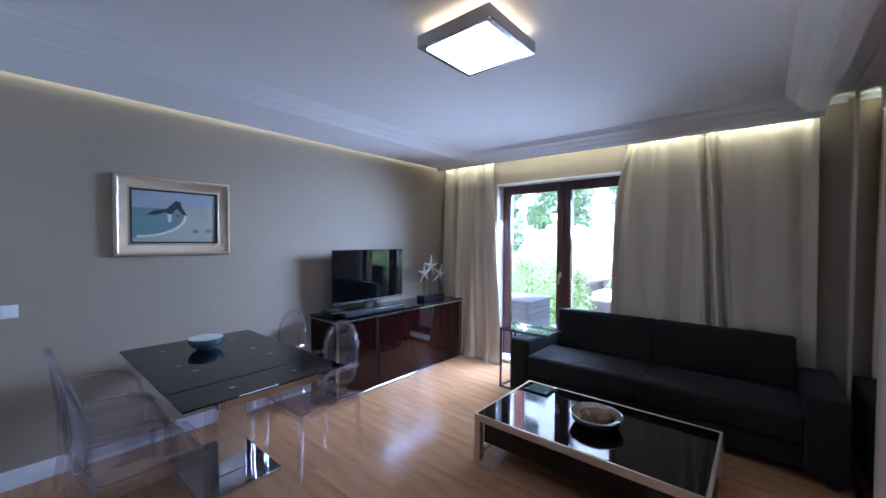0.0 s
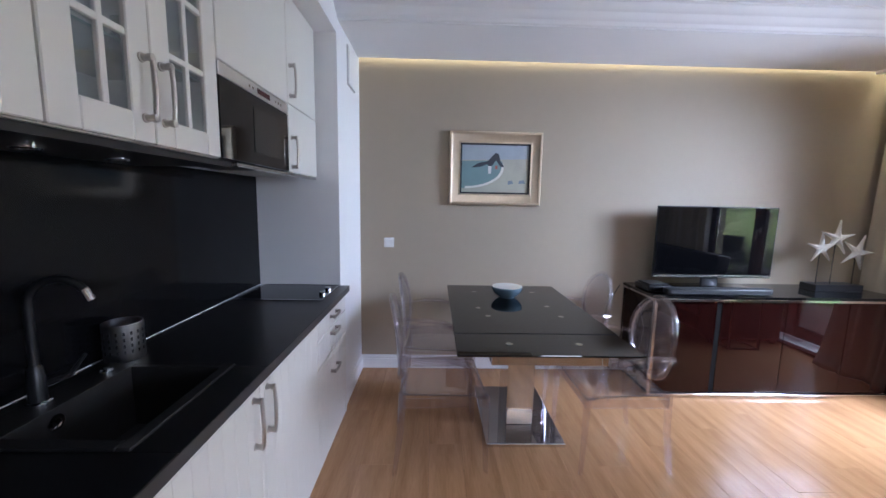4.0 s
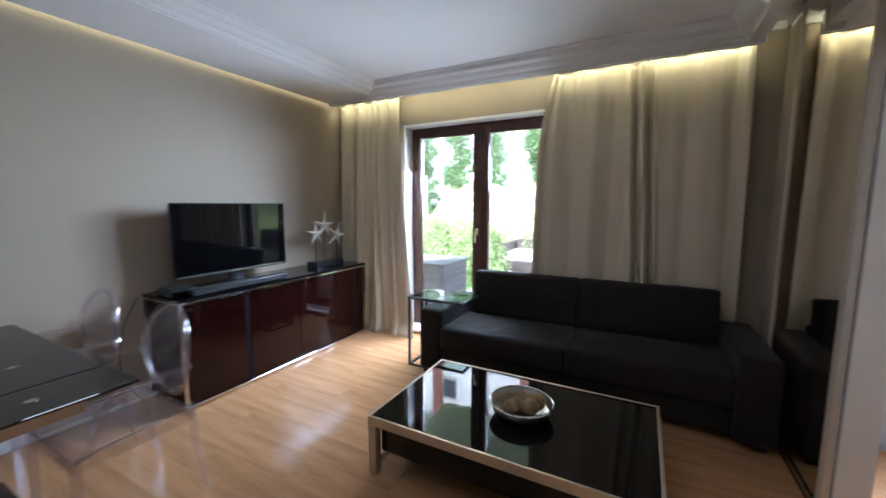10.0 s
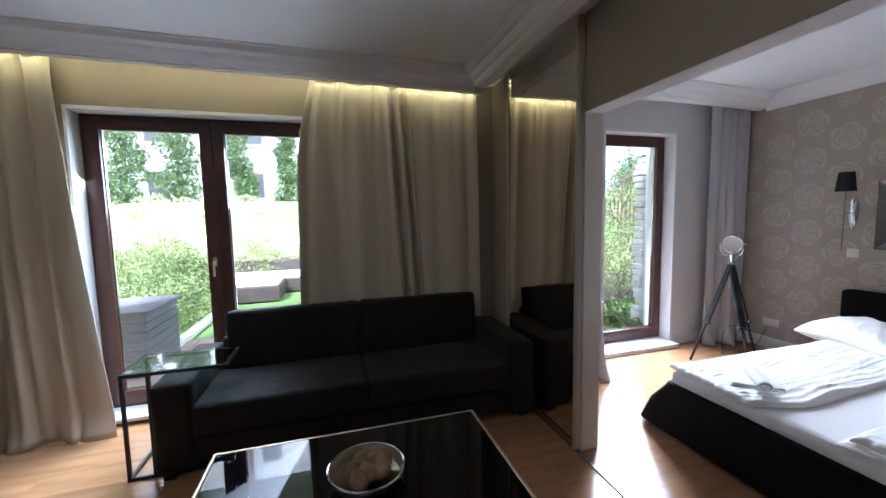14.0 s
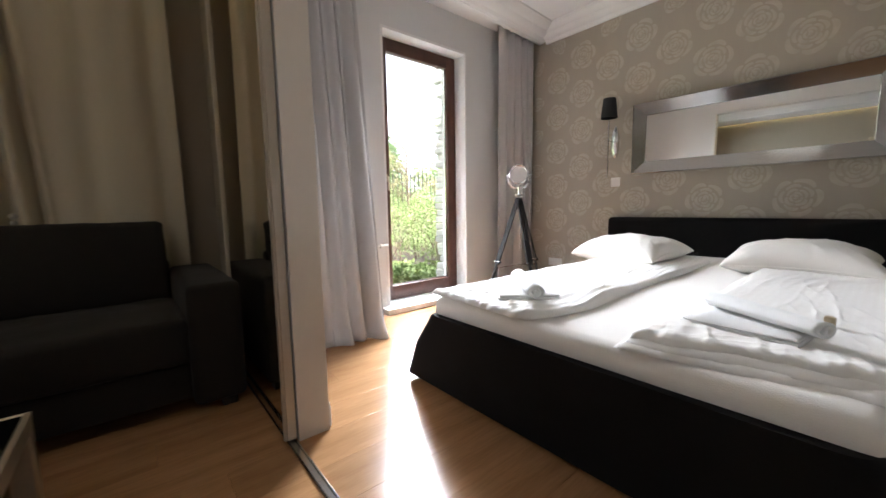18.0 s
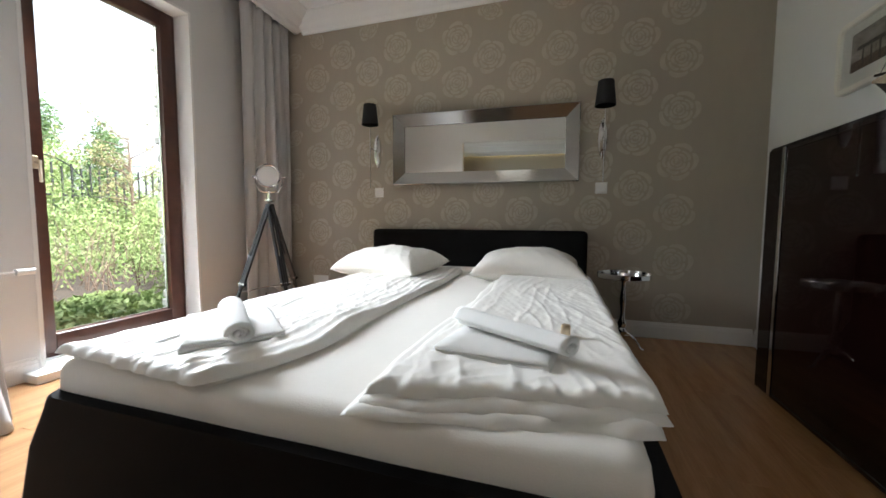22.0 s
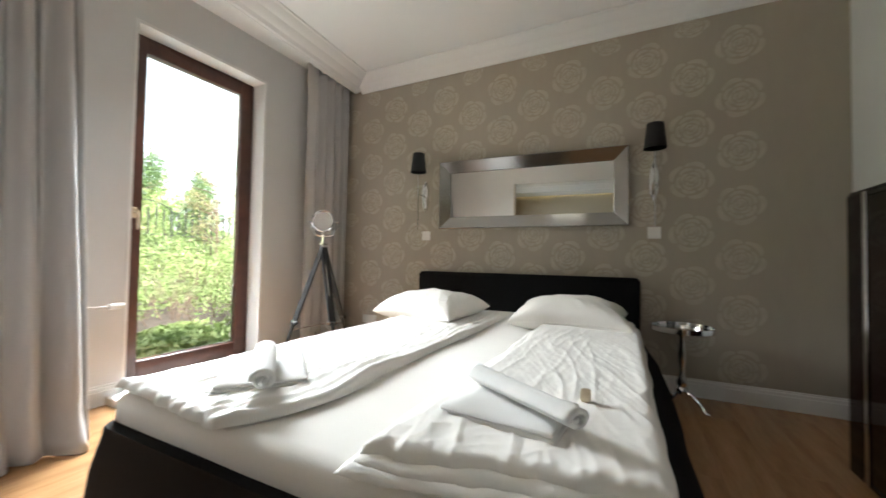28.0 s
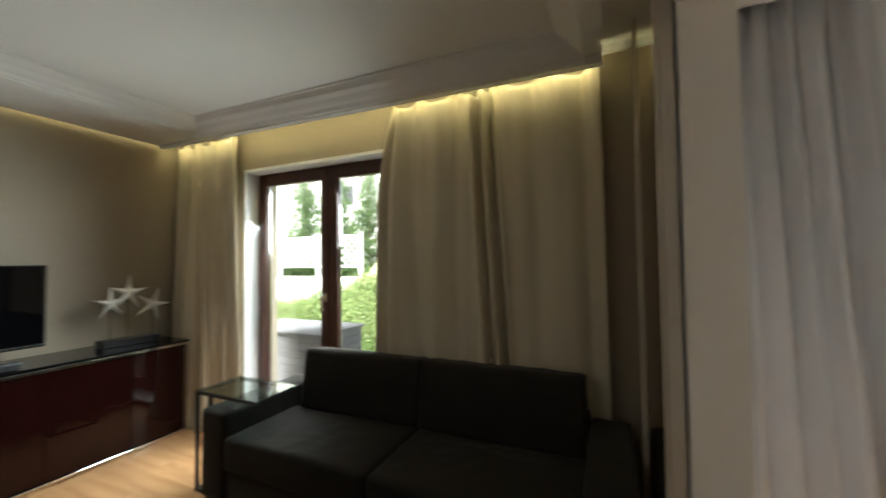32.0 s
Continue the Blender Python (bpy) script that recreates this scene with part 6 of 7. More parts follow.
# framed photographs: white rounded frames with a mount and a dark picture
def photo_frame(x0, x1, z0, z1, seed):
    p = thing("framed_photo", ((x0 + x1) / 2, SY, z0), "sepia photograph in a white frame with rounded corners", "picture", "photographs on the white wall")
    vs, fs = [], []

    def rounded(d, r, y):
        out = []
        for cx, cz, a0 in ((x1 - d - r, z1 - d - r, 0), (x0 + d + r, z1 - d - r, 90), (x0 + d + r, z0 + d + r, 180), (x1 - d - r, z0 + d + r, 270)):
            for i in range(6):
                a = radians(a0 + 18 * i)
                out.append((cx + r * math.cos(a), SY + y, cz + r * math.sin(a)))
        return out
    rows = [rounded(0, 0.04, 0.002), rounded(0, 0.04, 0.022), rounded(0.006, 0.036, 0.027), rounded(0.026, 0.018, 0.027), rounded(0.030, 0.014, 0.012)]
    for r in rows:
        vs += r
    for k in range(len(rows) - 1):
        fs += [(k * 24 + i, k * 24 + (i + 1) % 24, (k + 1) * 24 + (i + 1) % 24, (k + 1) * 24 + i) for i in range(24)]
    part("frame", Bag().add(vs, fs), "kitchen", p, "white rounded frame", 30)
    part("mount", Bag().box(x0 + 0.028, SY + 0.004, z0 + 0.028, x1 - 0.028, SY + 0.011, z1 - 0.028), "paperwhite", p, "white mount", 0)
    w, h = x1 - x0, z1 - z0
    ph = part("photo", Bag().box(x0 + w * 0.19, SY + 0.011, z0 + h * 0.27, x1 - w * 0.19, SY + 0.0122, z1 - h * 0.21), "photo", p, "blurred sepia harbour picture", 0)
    part("quay", Bag().box(x0 + w * 0.19, SY + 0.0122, z0 + h * 0.27, x1 - w * 0.19, SY + 0.0125, z0 + h * (0.40 if seed == 1 else 0.47)), "quay", p, "dark quay in the picture", 0)
    for i in range(4 if seed == 1 else 0):
        xx = x0 + w * (0.30 + 0.11 * i)
        part("pier_post", Bag().box(xx, SY + 0.0125, z0 + h * 0.30, xx + 0.010, SY + 0.0131, z0 + h * (0.52 + 0.04 * (i % 2))), "ink", p, "", 0)
    part("pier_deck", Bag().box(x0 + w * 0.26, SY + 0.0125, z0 + h * 0.53, x1 - w * 0.28, SY + 0.0133, z0 + h * 0.585), "ink", p, "", 0)
    part("glazing", Bag().box(x0 + 0.029, SY + 0.0145, z0 + 0.029, x1 - 0.029, SY + 0.0155, z1 - 0.029), "clear", p, "", 0)


photo_frame(6.05, 6.49, 1.445, 1.772, 1)
photo_frame(5.41, 5.85, 1.435, 1.770, 2)
photo_frame(4.75, 5.19, 1.430, 1.768, 3)

# model ship on the highboard
ship = thing("model_ship", (5.53, -3.785, HT), "weathered wooden model ship with bare masts and rigging", "model ship")
sx0, sx1, sy, sz = 5.812, 5.300, -3.785, HT


def ship_beam(u):
    return 0.050 * (max(0, math.sin(math.pi * min(1, 0.05 + u * 0.82))) ** 0.6)


def ship_sheer(u):
    return 0.122 - 0.030 * u - 0.008 * u * u


def hull(u, v):
    x = sx0 + (sx1 - sx0) * u
    keel = 0.115 * (max(0, 0.24 - u) / 0.24) ** 1.2 + 0.050 * (max(0, u - 0.62) / 0.38) ** 1.4
    a = (v - 0.5) * math.pi
    top = ship_sheer(u)
    z = sz + keel + (top - keel) * (1 - math.cos(a) ** 0.7) if abs(v - 0.5) < 0.499 else sz + top
    return (x, sy + ship_beam(u) * math.sin(a) * (0.35 + 0.65 * abs(math.sin(a))), z)


M["hullwood"] = mat("weathered_hull_wood", (0.012, 0.010, 0.009), 0.8, col2=(0.040, 0.030, 0.022), scale=24, bump=0.4, bscale=60, spec=0.12)
M["hullrail"] = mat("pale_chipped_paint", (0.60, 0.53, 0.42), 0.8, col2=(0.34, 0.21, 0.10), scale=34, bump=0.4, bscale=80)
part("hull", Bag().sheet(lambda u, v: hull(u, 0.055 + 0.89 * v), 24, 18), "hullwood", ship, "dark weathered hull", 60)
for a in (0.0, 0.945):
    part("upper_planking", Bag().sheet(lambda u, v: hull(u, a + 0.055 * v), 24, 5), "hullrail", ship, "pale chipped upper planking", 60)
part("deck", Bag().sheet(lambda u, v: (sx0 + (sx1 - sx0) * u, sy + 1.96 * (v - 0.5) * ship_beam(u), sz + ship_sheer(u) - 0.008), 20, 2), "hullrail", ship)
for s in (-1, 1):
    part("rail", Bag().tube([(sx0 + (sx1 - sx0) * i / 16, sy + s * ship_beam(i / 16), sz + ship_sheer(i / 16)) for i in range(17)], 0.006, 6), "hullrail", ship, "pale chipped rail")
part("bowsprit", Bag().tube([(5.70, sy, sz + 0.128), (5.835, sy, sz + 0.150)], 0.005, 6), "hullwood", ship)
fore, main = (5.622, sz + 0.37), (5.472, sz + 0.432)
for x, z in (fore, main):
    part("mast", Bag().tube([(x, sy, sz + 0.09), (x, sy, z)], [0.0046, 0.0034], 6), "hullwood", ship)
    part("mast_cap", Bag().lathe(((0.006, 0), (0.008, 0.004), (0.006, 0.010)), x, sy, z - 0.004, 8), "hullwood", ship)
part("gaff", Bag().tube([(5.62, sy, sz + 0.355), (5.46, sy, sz + 0.245)], 0.0022, 5), "hullwood", ship)
part("boom", Bag().tube([(5.47, sy, sz + 0.150), (5.312, sy, sz + 0.112)], 0.0026, 5), "hullwood", ship)
lines = [((5.83, sz + 0.13), fore), ((5.79, sz + 0.12), fore), (fore, main), (main, (5.312, sz + 0.112)), (main, (5.335, sz + 0.09)), ((5.56, sz + 0.10), (5.615, sz + 0.33)), ((5.66, sz + 0.11), main), ((5.55, sz + 0.10), (5.475, sz + 0.26)), ((5.40, sz + 0.10), (5.475, sz + 0.33)), ((5.74, sz + 0.12), (5.55, sz + 0.305)), ((5.312, sz + 0.112), (5.31, sz + 0.085))]
for (x0, z0), (x1, z1) in lines:
    part("rigging_line", Bag().tube([(x0, sy, z0), ((x0 + x1) / 2, sy + 0.004, (z0 + z1) / 2 - 0.003), (x1, sy, z1)], 0.0011, 4), "ink", ship)
for s in (-1, 1):
    part("shroud", Bag().tube([(5.455, sy + s * 0.043, sz + 0.105), (5.472, sy, sz + 0.39)], 0.001, 4), "ink", ship)

# tripod lamp in the corner
tl = thing("tripod_lamp", (6.42, -0.66, 0), "studio spotlight floor lamp on a black wooden tripod", "floor lamp")
hub = Vector((6.42, -0.66, 0.985))
part("hub", Bag().lathe(((0.030, 0), (0.036, 0.004), (0.036, 0.014), (0.028, 0.018)), hub.x, hub.y, hub.z - 0.005, 20), "chrome", tl)
part("neck", Bag().tube([hub, hub + Vector((0, 0, 0.075))], 0.011, 10), "chrome", tl)
for fx, fy in ((6.06, -0.56), (6.28, -0.98), (6.74, -0.72)):
    f = Vector((fx, fy, 0.0))
    tp = hub + (f - hub).normalized() * 0.02 + Vector((0, 0, -0.005))
    d = (f - tp)
    side = d.cross(Vector((0, 0, 1))).normalized() * 0.017
    lg = part("leg", Bag().tube([tp + side, tp + side + d * 0.62], 0.014, 6).tube([tp - side, tp - side + d * 0.62], 0.014, 6).tube([tp + d * 0.40, f], [0.014, 0.012], 6), "ink", tl, "black painted wooden leg")
    part("clamp", Bag().tube([tp + d * 0.60 - side * 2.4, tp + d * 0.60 + side * 2.4], 0.012, 8), "chrome", lg, "chrome clamp")
    part("brace", Bag().tube([tp + d * 0.66, Vector((hub.x, hub.y, 0.345))], 0.003, 5), "chrome", lg)
part("centre_ring", Bag().lathe(((0.02, 0), (0.02, 0.008)), hub.x, hub.y, 0.340, 14), "chrome", tl)
aim = Vector((-0.80, -0.58, 0.10)).normalized()
hm = Matrix.Translation(hub + Vector((0, 0, 0.180))) @ aim.to_track_quat("Z", "Y").to_matrix().to_4x4() @ Matrix.Scale(0.80, 4)
part("head", Bag().lathe(((0.03, -0.10), (0.055, -0.095), (0.085, -0.06), (0.098, 0.0), (0.100, 0.05), (0.096, 0.05), (0.092, 0.0)), 0, 0, 0, 32, hm), "chrome", tl, "polished round lamp head")
part("lens", Bag().lathe(((0.001, 0.034), (0.05, 0.036), (0.094, 0.030), (0.094, 0.026)), 0, 0, 0, 32, hm), "plastic", tl, "milky lens")
part("rim", Bag().tube([tuple(hm @ Vector((0.099 * math.cos(2 * math.pi * i / 32), 0.099 * math.sin(2 * math.pi * i / 32), 0.05))) for i in range(32)], 0.007, 8, closed=True), "chrome", tl)
part("visor", Bag().sheet(lambda u, v: tuple(hm @ Vector((0.103 * math.cos(math.pi * (0.1 + 0.8 * u)), 0.103 * math.sin(math.pi * (0.1 + 0.8 * u)), 0.05 + 0.045 * v))), 16, 1), "chrome", tl)
yk = Vector((aim.y, -aim.x, 0)).normalized()
hc = hub + Vector((0, 0, 0.180))
part("yoke", Bag().tube([hc + yk * 0.094, hc + yk * 0.094 + Vector((0, 0, -0.05)), hc + yk * 0.06 + Vector((0, 0, -0.108)), hc + Vector((0, 0, -0.115)), hc - yk * 0.06 + Vector((0, 0, -0.108)), hc - yk * 0.094 + Vector((0, 0, -0.05)), hc - yk * 0.094], 0.006, 8), "chrome", tl)
for s in (-1, 1):
    part("knob", Bag().tube([hc + yk * s * 0.08, hc + yk * s * 0.115], [0.006, 0.010], 8), "chrome", tl)
solo("lamp_cable", Bag().tube([(6.36, -0.66, 0.30), (6.42, -0.60, 0.12), (6.50, -0.55, 0.008), (6.70, -0.50, 0.006), (6.95, -0.42, 0.006), (7.08, -0.50, 0.02), (7.12, -0.52, 0.12), (7.12, -0.56, 0.22)], 0.0035, 6), "blackplastic", "black cable of the floor lamp", "cable")
s = thing("wall_outlet", (EX, -0.58, 0.24), "white double wall outlet near the corner", "outlet")
part("plate", Bag().box(EX - 0.010, -0.66, 0.245, EX, -0.50, 0.325, 0.003, 2), "plastic", s)

# radiator beside the garden door
rd = thing("radiator", (5.1, -0.2, 0.10), "flat white panel radiator with a thermostat knob", "radiator")
part("panel", Bag().box(4.66, -0.200, 0.09, 5.022, -0.160, 0.55, 0.006, 2), "white", rd)
for i in range(7):
    part("rib", Bag().box(4.69 + 0.045 * i, -0.2025, 0.11, 4.715 + 0.045 * i, -0.200, 0.53), "white", rd, "", 0)
part("bracket", Bag().box(4.72, -0.161, 0.2, 4.75, YN, 0.5).box(4.92, -0.161, 0.2, 4.95, YN, 0.5), "plastic", rd)
part("pipe", Bag().tube([(4.98, -0.18, 0.11), (4.98, -0.18, 0.0)], 0.009, 10), "plastic", rd)
part("thermostat", Bag().tube([(5.0, -0.18, 0.52), (5.03, -0.18, 0.575), (5.215, -0.20, 0.575), (5.22, -0.20, 0.575), (5.29, -0.20, 0.575)], [0.006, 0.006, 0.006, 0.017, 0.015], 14), "plastic", rd, "white thermostat knob")

# ---------------------------------------------------------------- garden outside
M["lawn"] = mat("lawn", (0.13, 0.22, 0.055), 0.95, col2=(0.08, 0.15, 0.03), scale=3, bump=0.6, bscale=40)
M["paving"] = mat("paving_stone", (0.46, 0.36, 0.31), 0.8, var=0.25, scale=4, bump=0.3, bscale=60, rand=0.15)
M["leaf"] = mat("spring_leaves", (0.29, 0.355, 0.125), 0.6, col2=(0.085, 0.14, 0.035), scale=2.6)
M["leaf2"] = mat("thuja_leaves", (0.12, 0.19, 0.06), 0.7, col2=(0.065, 0.115, 0.035), scale=1.6)
M["twig"] = mat("twigs", (0.16, 0.11, 0.08), 0.9, var=0.3, scale=20)
M["render"] = mat("white_render", (0.80, 0.79, 0.77), 0.85, var=0.05, scale=0.8, bump=0.1, bscale=40)
M["planter"] = mat("grey_planks", (0.23, 0.23, 0.25), 0.75, var=0.25, scale=4, stretch=(0.5, 0.5, 6), rand=0.1)
M["rattan"] = mat("dark_rattan", (0.05, 0.035, 0.03), 0.7, bump=0.8, bscale=120, var=0.3, scale=12)
M["stone"] = mat("pale_stone", (0.78, 0.76, 0.73), 0.85, var=0.2, scale=8, bump=0.6, bscale=40, rand=0.15)
M["brick"] = mat("red_brick", (0.26, 0.10, 0.075), 0.85, var=0.3, scale=8, bump=0.4, bscale=50, rand=0.2)
M["iron"] = mat("wrought_iron", (0.02, 0.02, 0.02), 0.6)
g = Bag().sheet(lambda u, v: (-150 + 300 * u, -120 + 320 * v, -0.10 + 0.004 * noise.noise(Vector((u * 60, v * 60, 0)))), 60, 60)
setting("ground", g, "lawn", "spring lawn round the house", category="lawn", smooth=60)
tr = setting("pavement_terrace", Bag().box(-1.2, 0.22, -0.13, 5.0, 2.2, -0.085), "gap", "stone terrace in front of the glazed door", category="terrace")
for i in range(12):
    for j in range(4):
        x, y = -1.18 + 0.515 * i, 0.24 + 0.49 * j
        o = part("slab", Bag().box(x, y, -0.086, x + 0.505, y + 0.48, -0.070, 0.004), "paving", tr, "", 0)


def leaves(name, material, spots, n, size, seed, label, category, parent=None, kind=""):
    """Small bent leaves scattered in round clumps; spots: (x, y, z, rx, ry, rz)."""
    rng = np.random.default_rng(seed)
    spots = np.array(spots, float)
    vol = spots[:, 3] * spots[:, 4] * spots[:, 5]
    pick = rng.choice(len(spots), n, p=vol / vol.sum())
    d = rng.normal(size=(n, 3))
    d /= np.linalg.norm(d, axis=1)[:, None]
    r = rng.uniform(0.45, 1.08, (n, 1)) ** 0.6
    c = spots[pick, :3] + d * r * spots[pick, 3:]
    a = rng.normal(size=(n, 3))
    a /= np.linalg.norm(a, axis=1)[:, None]
    b = np.cross(a, rng.normal(size=(n, 3)))
    b /= np.linalg.norm(b, axis=1)[:, None] + 1e-9
    s = size * rng.uniform(0.6, 1.4, (n, 1))
    v = np.stack([c - a * s, c + b * s * 0.45, c + a * s, c - b * s * 0.45], 1).reshape(-1, 3)
    bag = Bag()
    bag.v = [tuple(p) for p in v.tolist()]
    bag.f = [(4 * i, 4 * i + 1, 4 * i + 2, 4 * i + 3) for i in range(n)]
    me = bpy.data.meshes.new(name)
    if parent:
        o = ORIGIN[parent]
        bag.v = [(x - o[0], y - o[1], z - o[2]) for x, y, z in bag.v]
    me.from_pydata(bag.v, [], bag.f)
    me.materials.append(M[material])
    ob = new(name, me)
    if parent:
        ob.parent = parent
        ob["label"] = label
        ORIGIN[ob] = ORIGIN[parent]
    else:
        tagged(ob, label, category, kind=kind)
    return ob


rng = random.Random(5)
spots = []
for i in range(230):
    x = rng.uniform(-7.5, 3.6)
    y = rng.uniform(3.6, 6.6)
    h = 0.80 + (y - 3.6) * 0.13 + rng.uniform(-0.2, 0.2)
    if x > -0.4 and y < 6.0:
        continue
    if x < -2.9:
        h *= 0.4
    spots.append((x, y, -0.1 + h * 0.5, 0.42, 0.42, h * 0.55))
for i in range(14):
    spots.append((rng.uniform(-0.8, 0.6), rng.uniform(2.6, 4.0), 0.25, 0.35, 0.35, 0.38))
leaves("hedge", "leaf", spots, 120000, 0.025, 3, "light green spring shrubs filling the garden bank", "shrubs", kind="stuff")
spots = []
for i in range(120):
    x, y = rng.uniform(4.6, 15), rng.uniform(2.4, 6.0)
    h = 0.50 + (y - 2.4) * 0.26 + rng.uniform(-0.12, 0.25)
    spots.append((x, y, -0.05 + h * 0.5, 0.40, 0.40, h * 0.58))
leaves("shrubs", "leaf", spots, 62000, 0.025, 4, "light green spring shrubs outside the bedroom", "shrubs", kind="stuff")
M["soil"] = mat("garden_soil", (0.075, 0.055, 0.042), 0.95, var=0.5, scale=6, bump=0.8, bscale=30)
setting("ground_bed", Bag().sheet(lambda u, v: (4.6 + 10.6 * u, 2.1 + 4.3 * v, -0.085 + 0.03 * noise.noise(Vector((u * 30, v * 14, 3)))), 60, 30), "soil", "bare soil of the planting bed", category="soil", smooth=60)
b = Bag()
for i in range(330):
    x, y = rng.uniform(4.8, 13), rng.uniform(2.4, 5.8)
    p = [Vector((x, y, -0.08))]
    d = Vector((rng.uniform(-0.6, 0.6), rng.uniform(-0.6, 0.6), 1))
    for k in range(3):
        d = (d + Vector((rng.uniform(-0.4, 0.4), rng.uniform(-0.4, 0.4), 0.1))).normalized()
        p.append(p[-1] + d * (0.26 + (y - 2.4) * 0.07))
    b.tube(p, [0.009, 0.007, 0.005, 0.003], 4)
ob = obj("shrub_twigs", b, "twig")
tagged(ob, "thin brown twigs showing between the young leaves", "twigs", kind="stuff")
spots = [(rng.uniform(4.5, 8), rng.uniform(0.6, 2.6), -0.08, 0.2, 0.2, 0.06) for _ in range(80)]
leaves("tall_grass", "leaf", spots, 5000, 0.05, 6, "tufts of grass at the house wall", "grass", kind="stuff")


leaves("evergreen_hedge", "leaf2", [(rng.uniform(-7.5, -3.2), rng.uniform(7.6, 8.2), rng.uniform(0.1, 1.9), 0.4, 0.35, 0.4) for _ in range(60)], 16000, 0.06, 9, "dark evergreen hedge behind the lattice fence", "hedge", kind="stuff")


def thuja(x, y, h, r, seed):
    t = thing("thuja_tree", (x, y, -0.1), "slim dark green columnar thuja", "tree", "thujas behind the hedge")
    part("trunk", Bag().tube([(x, y, -0.1), (x, y, h * 0.5), (x, y, h * 0.95)], [0.07, 0.05, 0.01], 8), "twig", t)
    rg = random.Random(seed)
    sp = []
    for i in range(60):
        k = i / 59
        w = 1.30 * r * (1 - k ** 5) * (0.75 + 0.25 * min(1, k * 6)) + 0.06
        a = rg.uniform(0, 6.28)
        sp.append((x + math.cos(a) * w * 0.36, y + math.sin(a) * w * 0.36, 0.1 + (h - 0.2) * k, w * 0.62, w * 0.62, 0.26))
    leaves("crown", "leaf2", sp, 18000, 0.038, seed, "dense upright foliage", "tree", t)


for i, (x, w) in enumerate(((-2.76, 0.54), (-1.48, 0.48), (0.0, 0.40), (1.34, 0.32), (-4.16, 0.55), (2.9, 0.40), (-5.69, 0.6), (-7.18, 0.6), (9.94, 0.6), (11.3, 0.6), (14.5, 0.8))):
    thuja(x, 9.0 if i < 8 else 9.5, (5.6, 5.8, 5.5, 5.2, 5.4, 5.3, 5.5, 5.6, 4.1, 3.75, 4.3)[i], w, 30 + i)


def bare_tree(x, y, h, seed):
    t = thing("young_tree", (x, y, -0.1), "thin bare garden tree with a few pink buds", "tree", "young trees outside the bedroom")
    rg = random.Random(seed)
    part("trunk", Bag().tube([(x, y, -0.1), (x + 0.05, y, h * 0.4), (x + 0.02, y, h * 0.8)], [0.04, 0.03, 0.012], 7), "twig", t)
    b, tips = Bag(), []
    for i in range(26):
        z0 = h * rg.uniform(0.3, 0.8)
        a, l = rg.uniform(0, 6.28), rg.uniform(0.5, 1.2)
        p = [Vector((x + 0.03, y, z0))]
        d = Vector((math.cos(a), math.sin(a), 0.7))
        for k in range(4):
            d = (d + Vector((rg.uniform(-0.3, 0.3), rg.uniform(-0.3, 0.3), rg.uniform(-0.35, 0.2)))).normalized()
            p.append(p[-1] + d * l / 4)
        b.tube(p, [0.014, 0.011, 0.008, 0.006, 0.003], 5)
        tips += [(*q, 0.10, 0.10, 0.10) for q in p[2:]]
    part("limb", b, "twig", t, "thin bent limbs")
    leaves("crown", "bud", tips, 1600, 0.024, seed, "sparse young buds", "tree", t)


M["bud"] = mat("pink_buds", (0.34, 0.24, 0.15), 0.7, col2=(0.20, 0.24, 0.08), scale=3)
bare_tree(9.2, 5.2, 3.0, 71)
bare_tree(10.9, 5.9, 3.2, 72)
bare_tree(7.6, 6.4, 2.8, 73)

# green foliage lifted towards white: strong sunlight put into the base colour
M["sunlit_leaf"] = mat("pale_sunlit_leaves", (0.58, 0.60, 0.36), 0.7, col2=(0.36, 0.42, 0.16), scale=1.5)
setting("garden_bank", Bag().prism(((6.45, -0.12), (6.45, 0.45), (8.6, 2.0), (10.6, 2.15), (10.6, -0.12)), "x", -3.05, 6.5), "sunlit_leaf", "planted slope under the thujas", category="bank")
spots = []
for i in range(150):
    x, q = rng.uniform(-3.0, 3.9), rng.random()
    spots.append((x, 6.35 + 2.3 * q, 0.42 + 1.62 * q, 0.35, 0.30, 0.16 + rng.uniform(0, 0.10)))
leaves("slope_shrubs", "sunlit_leaf", spots, 42000, 0.034, 14, "green shrubs on the slope, coloured pale for strong sun", "shrubs", kind="stuff")
spots = []
for i in range(70):
    x, y = rng.uniform(8.2, 17), rng.uniform(7.2, 9.4)
    z = rng.uniform(0.6, 2.3)
    spots.append((x, y, z, 0.42, 0.40, 0.36))
leaves("far_shrubs", "leaf", spots, 26000, 0.038, 15, "airy light green bushes behind the iron fence", "shrubs", kind="stuff")

fence = thing("iron_fence", (9.0, 6.3, -0.1), "black wrought iron fence behind the shrubs", "fence")
for z in (0.25, 1.30):
    part("rail", Bag().box(4.8, 6.29, z, 16.0, 6.31, z + 0.03), "iron", fence)
for i in range(75):
    x = 4.85 + 0.15 * i
    part("bar", Bag().box(x - 0.013, 6.285, -0.1, x + 0.013, 6.315, 1.86 + 0.06 * (i % 2)), "iron", fence, "", 0)
for cx in (8.4, 10.2, 12.0):
    part("arch", Bag().tube([(cx + 0.75 * math.cos(a), 6.3, 1.30 + 0.75 * math.sin(a)) for a in [math.pi * i / 16 for i in range(17)]], 0.012, 6), "iron", fence)

